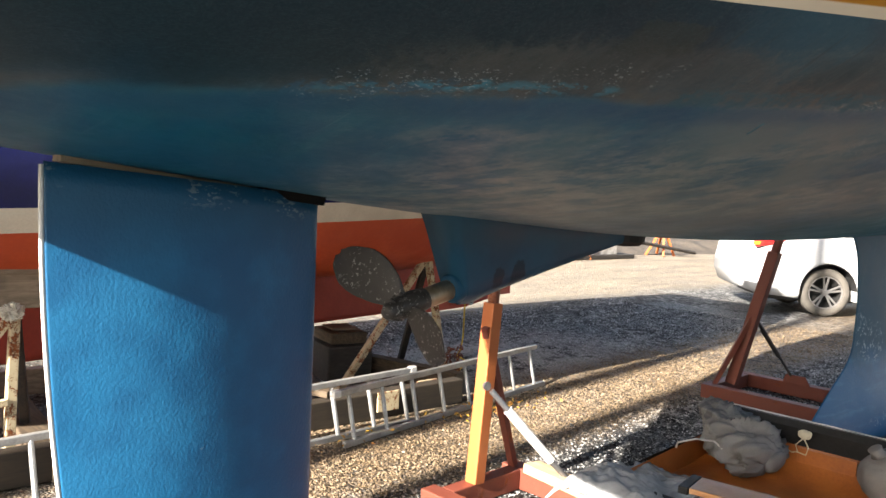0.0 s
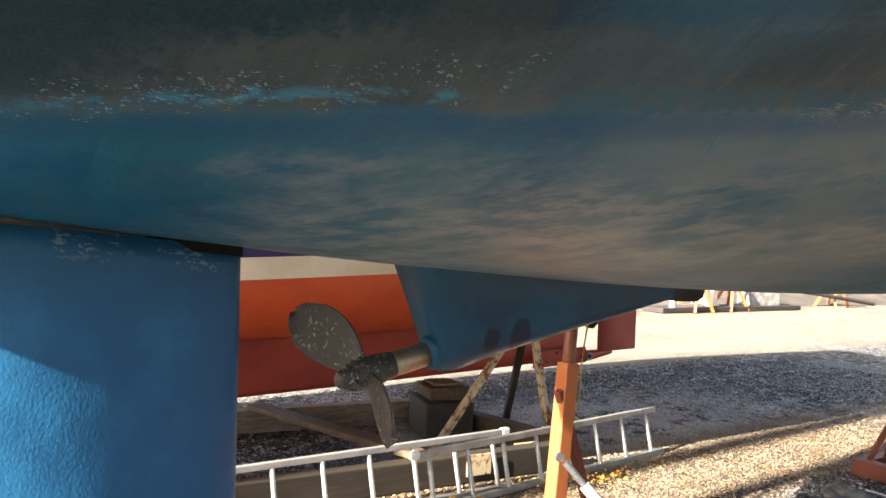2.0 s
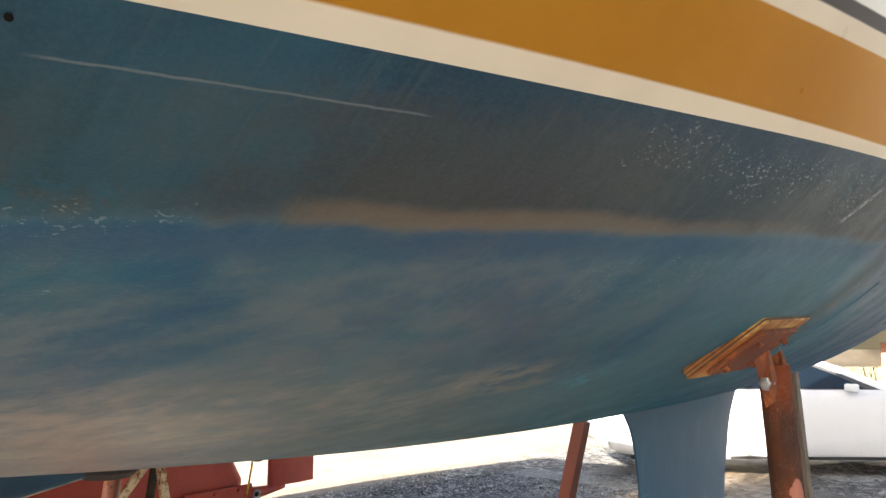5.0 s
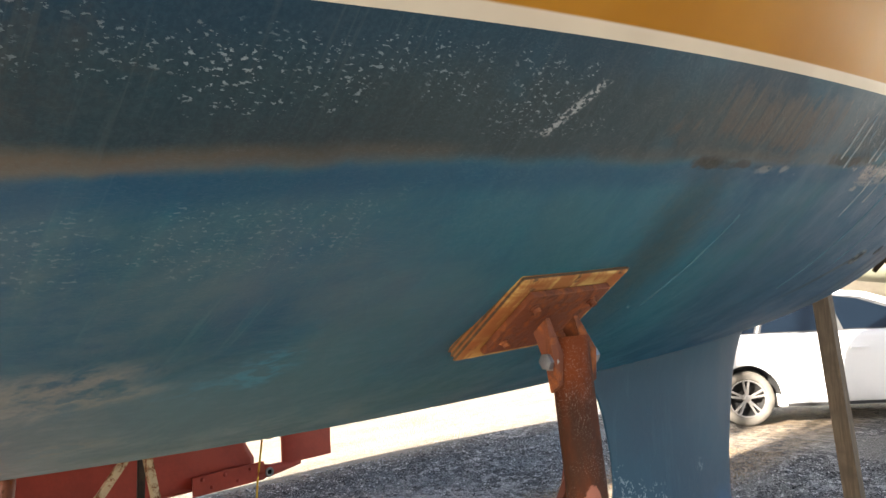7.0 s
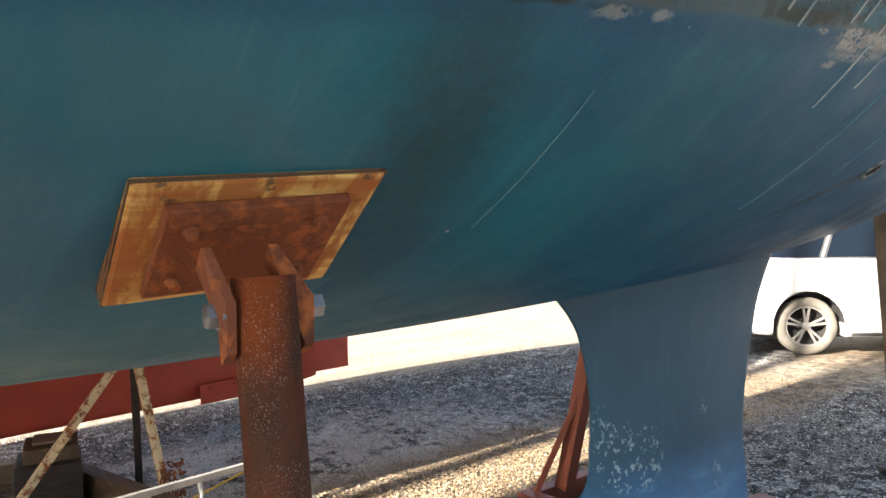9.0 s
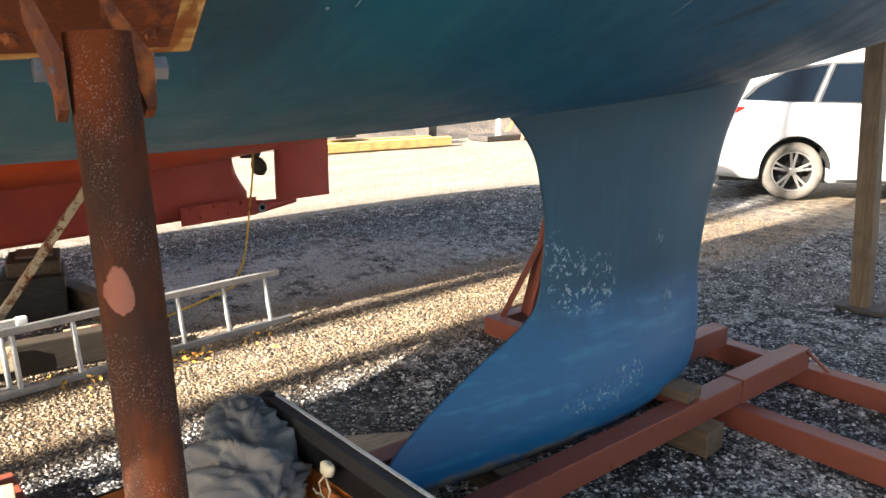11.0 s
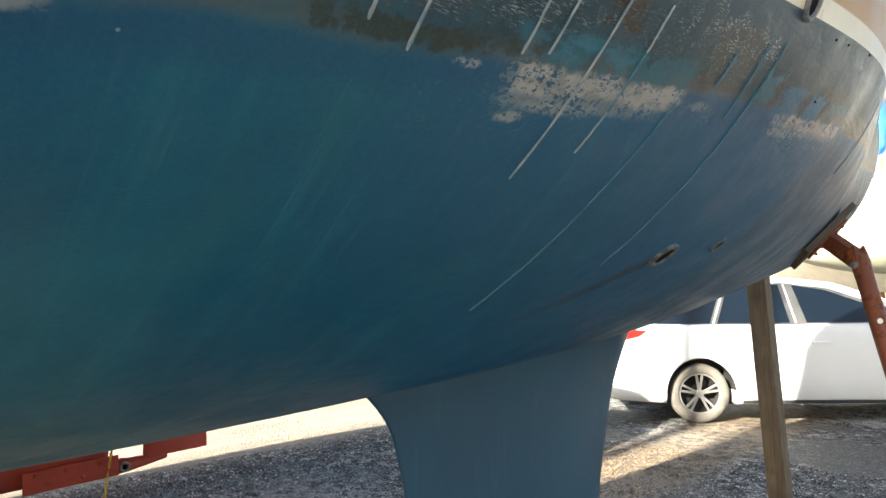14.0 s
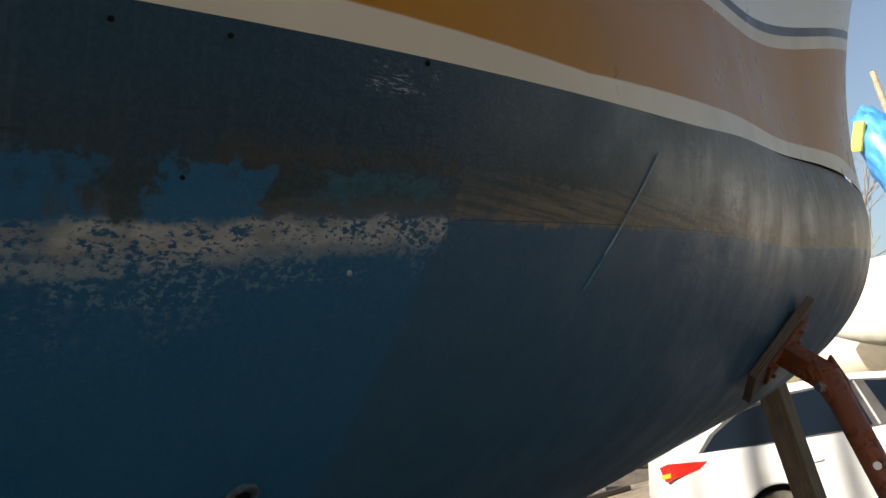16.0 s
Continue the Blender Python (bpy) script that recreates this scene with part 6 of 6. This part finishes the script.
def pane(name, pts, mtl=CARGLASS, out=0.006, label=""):
    bm = bmesh.new()
    loft(bm, [[cw(a, gb(z) - 0.01, z) for a, z in pts], [cw(a, gb(z) + out, z) for a, z in pts]])
    return part(name, bm, mtl, car, label)


pane("window_surround", [(-0.60, 1.005), (-0.44, 1.165), (-0.14, 1.335), (0.30, 1.405), (0.95, 1.42), (1.38, 1.36), (1.84, 1.19), (2.28, 1.005), (0.9, 0.995)], BLACKTRIM, 0.003)
pane("rear_quarter_window", [(-0.545, 1.02), (-0.40, 1.155), (-0.12, 1.31), (0.285, 1.378), (0.125, 1.015)], CARGLASS, 0.006, "tinted rear side window")
pane("rear_door_window", [(0.20, 1.015), (0.355, 1.385), (0.88, 1.40), (0.935, 1.012)], CARGLASS, 0.006, "tinted door window")
pane("front_door_window", [(1.105, 1.012), (1.02, 1.395), (1.34, 1.34), (1.76, 1.18), (2.10, 1.012)], CARGLASS, 0.006, "tinted door window")
pane("pillar_trim", [(0.985, 1.01), (0.925, 1.405), (0.942, 1.405), (1.005, 1.01)], ALU, 0.009, "bright pillar edge")
pane("pillar_trim", [(0.150, 1.015), (0.312, 1.385), (0.330, 1.387), (0.170, 1.015)], ALU, 0.009)


def flat(name, pts, mtl, out=0.004, label="", parent=None):
    bm = bmesh.new()
    loft(bm, [[cw(a, side(z) - 0.02, z) for a, z in pts], [cw(a, side(z) + out, z) for a, z in pts]])
    return part(name, bm, mtl, parent or car, label)


tl = flat("tail_light", [(-0.955, 0.965), (-0.88, 0.985), (-0.53, 0.955), (-0.62, 0.900), (-0.93, 0.835)], LAMP_RED, 0.010, "red wraparound tail light")
flat("indicator", [(-0.955, 0.90), (-0.87, 0.905), (-0.88, 0.868), (-0.955, 0.862)], LAMP_AMBER, 0.014, "amber indicator lens", tl)
for a0 in (0.10, 0.98, 1.95):
    flat("door_gap", [(a0, 0.74 if a0 < 0.5 else 0.28), (a0 + 0.008, 0.74 if a0 < 0.5 else 0.28), (a0 + 0.014, 0.97), (a0 + 0.006, 0.97)], BLACKTRIM, 0.0015)
for a0 in (0.24, 1.12):
    flat("door_handle", [(a0, 0.80), (a0 + 0.18, 0.805), (a0 + 0.18, 0.825), (a0, 0.822)], CARWHITE, 0.028)
flat("sill_trim", [(0.42, 0.205), (2.28, 0.195), (2.28, 0.235), (0.42, 0.24)], BLACKTRIM, 0.006)
bm = bmesh.new()
box(bm, cw(1.86, 0.93, 1.03), (0.12, 0.17, 0.10), Matrix.Rotation(math.atan2(CF.y, CF.x), 3, "Z"), 0.03)
part("door_mirror", bm, CARWHITE, car)
bm = bmesh.new()
box(bm, cw(0.9, 0, 0.22), (3.4, 1.3, 0.10), Matrix.Rotation(math.atan2(CF.y, CF.x), 3, "Z"), 0.02)
part("underbody", bm, BLACKTRIM, car)
for a in (0.0, 2.7):
    for s in (1, -1):
        c = cw(a, s * 0.69, 0.302)
        ax3 = CR * s
        bm = bmesh.new()
        lathe(bm, c, ax3, [(-0.10, 0.22), (-0.10, 0.30), (-0.085, 0.322), (0.07, 0.325), (0.092, 0.312), (0.105, 0.28), (0.108, 0.24), (0.098, 0.222), (0.03, 0.215)], 40, False)
        wheel = part("wheel", bm, TYRE, car, "dusty black tyre", True)
        bm = bmesh.new()
        lathe(bm, c, ax3, [(-0.08, 0.02), (-0.06, 0.216), (0.086, 0.221), (0.092, 0.214), (0.08, 0.203), (-0.03, 0.195), (-0.04, 0.05), (-0.04, 0.001)], 40)
        part("rim", bm, WELL_SHADE, wheel, "", True)
        bm = bmesh.new()
        lathe(bm, c, ax3, [(0.086, 0.224), (0.097, 0.222), (0.097, 0.208), (0.086, 0.205)], 40, False)
        lathe(bm, c, ax3, [(0.03, 0.05), (0.082, 0.048), (0.09, 0.03), (0.09, 0.001)], 20)
        for i in range(5):
            for d in (-0.16, 0.16):
                t0, t1 = math.tau * i / 5 + 0.31 + d * 0.9, math.tau * i / 5 + 0.31 + d
                e = lambda t, r: c + ax3 * (0.074 if r < 0.1 else 0.084) + CF * (r * math.cos(t)) + Vector((0, 0, r * math.sin(t)))
                beam(bm, e(t0, 0.035), e(t1, 0.212), 0.026, 0.02, 0.004, ax3)
        part("spokes_face", bm, ALLOY, wheel, "twin-spoke alloy face")

# ---- boats, timber and bank beyond the car ----
ALGAE = Mat("algae_hull", 0.5)
k = ALGAE
f = k.span(k.add(k.z, k.mul(k.noise(2.2, 5), 0.5)), 2.5, 2.05)
ALGAE = k.end(k.mix(k.mul(f, 0.85), k.mix(k.noise(3), (0.72, 0.72, 0.68), (0.62, 0.62, 0.58)), k.mix(k.noise(5, 5), (0.12, 0.13, 0.07), (0.24, 0.24, 0.16))), 0.45)


def far_boat(name, c, length, half, zk, zs, rz, mtl, label):
    b = thing(name, c, label, "boat", "boats ashore")
    m = Matrix.Translation(c) @ Matrix.Rotation(radians(rz), 4, "Z")
    bm = bmesh.new()
    rr = []
    for i in range(33):
        q = i / 32
        hb = half * math.sin(math.pi * (0.12 + 0.86 * q)) ** 0.6
        kz = zk + (zs - zk) * 0.8 * max(0, (q - 0.72) / 0.28) ** 2.2 + 0.1 * (1 - q)
        s = zs + 0.25 * q * q
        half_r = [(hb * math.sin(a), kz + (s - kz) * (1 - math.cos(a))) for a in [math.pi / 2 * j / 10 for j in range(11)]]
        half_r.append((hb * 0.6, s + 0.12))
        rr.append([m @ Vector((-length / 2 + length * q, x, z)) for x, z in half_r] + [m @ Vector((-length / 2 + length * q, -x, z)) for x, z in reversed(half_r)])
    loft(bm, rr)
    part("hull", bm, mtl, b, "", True)
    return b, m


fb, m = far_boat("covered_boat", (0.6, 17.4, 0.0), 10.6, 1.35, 1.60, 2.9, 184, ALGAE, "white boat with algae-stained bottom standing ashore")
bm = bmesh.new()
loft(bm, [ring((x, 17.35, 1.98 + 0.02 * x), Vector((0, 1, 0)), Vector((0, 0, 1)), 1.37, 0.014, 10) for x in (-1.4, 0.8, 3.0)])
part("rubbing_strip", bm, BLACKTRIM, fb)
for x, y in ((-1.1, 16.6), (1.6, 16.5), (1.7, 18.2), (-1.0, 18.2), (3.9, 16.7)):
    bm = bmesh.new()
    beam(bm, (x, y, 0), (x + 0.02, y + (0.3 if y < 17 else -0.3), 1.95), 0.09, 0.09, 0.01)
    part("shore", bm, RUST_TUBE, fb)
bm = bmesh.new()
box(bm, (1.2, 17.4, 0.85), (2.4, 0.22, 1.65), Matrix.Rotation(radians(6), 3, "Z"), 0.05)
part("keel", bm, plain("brown_keel", (0.10, 0.06, 0.04), (0.15, 0.09, 0.06), 4, 0.7), fb)
cover = thing("tarpaulin", (-2.4, 17.6, 2.9), "blue tarpaulin bundled over a boat's cabin with a yellow strap", "tarpaulin")
bm = bmesh.new()
bmesh.ops.create_icosphere(bm, subdivisions=4, radius=1.0)
for v in bm.verts:
    n = v.co.normalized()
    r = 1 - 0.25 * abs(noise.noise(n * 2.4)) - 0.1 * abs(noise.noise(n * 6))
    v.co = Vector((-2.45 + 0.42 * n.x * r - 0.25 * n.z, 17.7 + 0.5 * n.y * r, 4.75 + 1.15 * n.z * r))
part("sheet", bm, plain("blue_tarpaulin", (0.03, 0.16, 0.45), (0.05, 0.22, 0.55), 5, 0.45), cover, "", True)
bm = bmesh.new()
box(bm, (-2.72, 17.25, 5.25), (0.16, 0.12, 0.5), Euler((0, 0.4, 0)).to_matrix(), 0.03)
part("strap", bm, plain("yellow_strap", (0.75, 0.55, 0.03), (0.65, 0.45, 0.03), 9, 0.5), cover, "yellow strap")
bm = bmesh.new()
tube(bm, (-2.3, 17.9, 2.6), (-2.4, 17.9, 6.4), 0.06, 0.05, 10)
part("pole", bm, OLDWOOD, cover)
fb2, m2 = far_boat("covered_boat", (-4.6, 21.0, 0.0), 7.5, 1.2, 1.2, 2.4, 150, CREAMPAINT, "cream boat standing on shores beyond the car")
for dx, dy in ((-1.4, 0.4), (0.6, -0.7), (1.8, -0.9)):
    bm = bmesh.new()
    beam(bm, (-4.6 + dx, 21 + dy, 0), (-4.6 + dx, 21 + dy, 1.8), 0.1, 0.1, 0.01)
    part("shore", bm, RUST_TUBE, fb2)

EARTH = plain("dark_earth", (0.05, 0.042, 0.034), (0.11, 0.09, 0.07), 1.6, 0.95, 0, 0.8, 12, 0.05)
bm = bmesh.new()
g = []
for i in range(70):
    y = 4.0 + 30.0 * i / 69
    row = []
    for j in range(22):
        q = j / 21
        x = -10.1 - 9.0 * q - 0.5 * noise.noise((y * 0.4, 0, 0)) + (0.10 * max(0, y - 14)) * (1 - q)
        row.append(bm.verts.new((x, y, -0.03 + 1.7 * (1 - math.exp(-3.2 * q)) * (0.75 + 0.35 * noise.noise((y * 0.5, q * 3, 1))) + 0.10 * noise.noise((x * 2, y * 2, 4)) * min(1, q * 8))))
    g.append(row)
for a, b in zip(g, g[1:]):
    for j in range(21):
        bm.faces.new((a[j], b[j], b[j + 1], a[j + 1]))
single("earth_bank", bm, EARTH, "dark bank of bare earth and rubble along the yard", "earth bank", kind="structure", smooth=True)
for c, s, rz, mtl, nm, lb, ct in (
    ((-9.35, 10.4, 0.10), (0.16, 3.0, 0.16), -4, timber("fresh_timber", (0.55, 0.38, 0.14), (0.45, 0.28, 0.09), "y"), "timber_beam", "long yellow sawn timber on the ground", "beam"),
    ((-9.60, 10.3, 0.11), (0.14, 2.6, 0.18), -7, timber("fresh_timber_b", (0.50, 0.33, 0.12), (0.40, 0.24, 0.08), "y"), "timber_beam", "long yellow sawn timber beside another", "beam"),
    ((-9.55, 9.7, 0.30), (0.3, 0.5, 0.10), 12, DARKWOOD, "timber_block", "dark offcut on stacked timber", "timber block"),
    ((-9.75, 11.75, 0.22), (0.3, 0.3, 0.42), 20, DARKWOOD, "timber_block", "dark block at the end of the timbers", "timber block"),
    ((-9.45, 13.4, 0.34), (0.11, 0.11, 0.7), 5, CREAMPAINT, "post", "short white post at the yard's edge", "post"),
    ((-9.5, 14.15, 0.12), (0.12, 1.6, 0.10), 3, CREAMPAINT, "plank", "pale plank resting by the white post", "plank"),
    ((-9.5, 15.2, 0.06), (0.6, 4.5, 0.10), -3, DARKWOOD, "pallet", "long dark pallet lying at the yard's edge", "pallet"),
    ((-9.6, 14.6, 0.42), (0.45, 0.45, 0.6), 25, CREAMPAINT, "crate", "white plastic crate on a pallet", "crate"),
    ((-9.5, 16.4, 0.26), (0.4, 0.9, 0.32), -10, plain("engine_grey", (0.35, 0.34, 0.32), (0.15, 0.14, 0.13), 9, 0.6), "crate", "grey machine part on a pallet", "machine part"),
):
    bm = bmesh.new()
    box(bm, c, s, Matrix.Rotation(radians(rz), 3, "Z"), 0.012)
    single(nm, bm, mtl, lb, ct, "lumber at the yard's edge")
for y in (14.1, 15.3, 19.4):
    tr = thing("trestle", (-9.4, y, 0.0), "orange painted steel trestle by the bank", "trestle", "trestles")
    for p0, p1 in (((-9.2, y - 0.3, 0), (-9.4, y, 0.8)), ((-9.2, y + 0.3, 0), (-9.4, y, 0.8)), ((-9.75, y - 0.3, 0), (-9.42, y, 0.8)), ((-9.75, y + 0.3, 0), (-9.42, y, 0.8))):
        bm = bmesh.new()
        beam(bm, p0, p1, 0.06, 0.06, 0.006)
        part("leg", bm, ORANGE_STEEL, tr)
bm = bmesh.new()
pipe(bm, [(-9.5, 17.2, 0.5), (-9.3, 18.5, 0.35), (-9.0, 20.5, 0.1)], 0.05, 8)
single("spar", bm, DARKWOOD, "dark wooden spar leaning at the yard's edge", "spar")

# bare trees and a leafy shrub behind the boats
BARK = plain("grey_bark", (0.09, 0.075, 0.06), (0.16, 0.135, 0.11), 8, 0.9)


def tree(c, height, seed):
    rnd = random.Random(seed)
    t = thing("tree", c, "bare winter tree with fine grey twigs", "tree", "bare trees")
    trunk, crown = bmesh.new(), bmesh.new()

    def grow(bm, p, d, ln, r, lv):
        q = p + d * ln
        a = aim(p, q)
        n = 7 if lv == 0 else 4
        loft(bm, [ring(p, a.col[0], a.col[2], r, r, n), ring(q, a.col[0], a.col[2], r * 0.68, r * 0.68, n)], True, False)
        if lv >= 6:
            return
        for i in range(2 if lv else 3):
            e = Vector((rnd.gauss(0, 0.42), rnd.gauss(0, 0.42), rnd.gauss(0.10, 0.25)))
            grow(crown, q, (d + e).normalized(), ln * rnd.uniform(0.62, 0.88), r * 0.62, lv + 1)
        if lv > 1:
            grow(crown, p.lerp(q, 0.5), (d + Vector((rnd.gauss(0, 0.6), rnd.gauss(0, 0.6), 0.1))).normalized(), ln * 0.6, r * 0.4, lv + 2)

    grow(trunk, Vector(c), Vector((rnd.gauss(0, 0.04), rnd.gauss(0, 0.04), 1)).normalized(), height * 0.24, height * 0.016, 0)
    part("trunk", trunk, BARK, t)
    part("crown", crown, BARK, t)


for i, (x, y, h) in enumerate(((-7.5, 29, 11), (-4.4, 26, 10), (-1.5, 30, 12), (1.5, 27, 10), (4.5, 31, 12), (8.0, 28, 11), (-12, 33, 12))):
    tree((x, y, 0), h, 40 + i)
shrub = thing("shrub", (-0.6, 19.6, 0.0), "low shrub with yellowing leaves behind the boats", "shrub")
LEAF = Mat("yellow_leaf", 0.6)
k = LEAF
LEAF = k.end(k.mix(k.island(), (0.20, 0.18, 0.03), (0.55, 0.38, 0.04)), 0.6)
bm = bmesh.new()
rnd = random.Random(5)
for i in range(4200):
    c = Vector((rnd.gauss(-0.2, 0.9), 20.0 + rnd.gauss(0, 0.5), 0.05 + 2.1 * rnd.random() ** 1.2))
    a = Euler((rnd.uniform(0, 6), rnd.uniform(0, 6), rnd.uniform(0, 6))).to_matrix()
    s = rnd.uniform(0.025, 0.05)
    bm.faces.new([bm.verts.new(c + a @ Vector(p) * s) for p in ((-1, 0, 0), (0, -0.5, 0.1), (1, 0, 0), (0, 0.5, 0.1))])
part("foliage", bm, LEAF, shrub)
bm = bmesh.new()
for i in range(60):
    x = -1.8 + 0.055 * i
    tube(bm, (x, 20, 0), (x + rnd.gauss(0, 0.3), 20 + rnd.gauss(0, 0.3), 1.3), 0.015, 0.006, 5)
part("stems", bm, BARK, shrub)
bm = bmesh.new()
g = []
for i in range(120):
    x = -60 + i
    g.append([bm.verts.new((x, 46 + 3 * noise.noise((x * 0.1, 0, 0)), -0.1)), bm.verts.new((x, 47, 3.2 + 1.2 * noise.noise((x * 0.31, 0, 0)) + 0.7 * noise.noise((x * 1.3, 0, 2)))), bm.verts.new((x, 50, 4.4 + 1.4 * noise.noise((x * 0.21, 5, 0)) + 0.6 * noise.noise((x * 1.1, 7, 2))))])
for a, b in zip(g, g[1:]):
    for j in range(2):
        bm.faces.new((a[j], b[j], b[j + 1], a[j + 1]))
single("backdrop", bm, plain("far_scrub", (0.07, 0.065, 0.04), (0.13, 0.11, 0.07), 0.6, 0.95, 0, 0.8, 3, 0.3), "brown winter scrub along the far edge", "scrub", kind="structure")


# an unseen yacht added towards the sun; its masts throw long shadows over the track
ab, m = far_boat("unseen_yacht", (-0.9, -9.0, 0.0), 7.0, 1.3, 1.2, 2.2, 4, CREAMPAINT, "unseen cream yacht added for the shadows of its bare masts")
# the fourth mast is added to shade the near aft jack
for x, r in ((-1.28, 0.12), (-0.63, 0.10), (-1.75, 0.055), (1.76, 0.10)):
    bm = bmesh.new()
    tube(bm, (x, -9.0, 2.2), (x, -9.0, 11.5), r, r * 0.8, 12)
    part("shadow_mast", bm, ALU, ab)
bm = bmesh.new()
box(bm, (-0.9, -9.0, 0.62), (3.0, 0.24, 1.25), Matrix.Rotation(radians(4), 3, "Z"), 0.05)
part("keel", bm, REDKEEL, ab)

# ---- loose stones and leaves on the ground ----
def scatter(name, count, area, size, material, label, category, seed, flat=0.6, clump=None):
    rng = np.random.default_rng(seed)
    base = np.array([(1, 0, 0), (-1, 0, 0), (0, 1, 0), (0, -1, 0), (0, 0, 1), (0, 0, -1)], float)
    tri = np.array([(0, 2, 4), (2, 1, 4), (1, 3, 4), (3, 0, 4), (2, 0, 5), (1, 2, 5), (3, 1, 5), (0, 3, 5)])
    x, y = rng.uniform(area[0], area[1], count), rng.uniform(area[2], area[3], count)
    s = size[0] + (size[1] - size[0]) * rng.random(count) ** 3
    ang = rng.uniform(0, 6.283, count)
    v = base[None] * (0.65 + 0.7 * rng.random((count, 6, 1))) + rng.normal(0, 0.12, (count, 6, 3))
    c, sn = np.cos(ang)[:, None], np.sin(ang)[:, None]
    st = rng.uniform(0.8, 1.5, (count, 1))
    px, py = v[:, :, 0] * st, v[:, :, 1]
    out = np.stack([x[:, None] + s[:, None] * (px * c - py * sn), y[:, None] + s[:, None] * (px * sn + py * c), s[:, None] * (v[:, :, 2] * flat + 0.25)], -1)
    faces = (tri[None] + 6 * np.arange(count)[:, None, None]).reshape(-1, 3)
    me = bpy.data.meshes.new(name)
    me.from_pydata(out.reshape(-1, 3).tolist(), [], faces.tolist())
    me.materials.append(material)
    return tagged(new(name, me), label, category, "", "stuff")


scatter("gravel", 105000, (-4.9, 2.6, 1.2, 9.6), (0.004, 0.012), STONES, "loose grey and tan stones of the yard", "gravel", 3)
scatter("gravel", 85000, (-2.6, 1.6, 1.6, 6.6), (0.0035, 0.0105), STONES, "coarser loose stones of the track", "gravel", 9)
FALLEN = Mat("fallen_leaf", 0.6)
k = FALLEN
FALLEN = k.end(k.mix(k.island(), (0.25, 0.10, 0.03), (0.70, 0.42, 0.05)), 0.6)
bm = bmesh.new()
rnd = random.Random(8)
for i in range(150):
    q = rnd.random()
    c = Vector((-1.98 + 0.10 * q + rnd.gauss(0, 0.07), 2.2 + 2.2 * q + rnd.gauss(0, 0.08), 0.015 + 0.03 * rnd.random()))
    if rnd.random() < 0.6:
        c = Vector((-1.86 + rnd.gauss(0, 0.07), 3.72 + rnd.gauss(0, 0.14), 0.02 + 0.03 * rnd.random()))
    a = Euler((rnd.gauss(0, 0.6), rnd.gauss(0, 0.6), rnd.uniform(0, 6))).to_matrix()
    s = rnd.uniform(0.008, 0.019)
    bm.faces.new([bm.verts.new(c + a @ Vector(p) * s) for p in ((-1, 0, 0), (-0.2, -0.6, 0.15), (1, 0, 0), (-0.2, 0.6, 0.15))])
single("fallen_leaves", bm, FALLEN, "yellow and brown fallen leaves by the ladder", "leaves", kind="stuff")
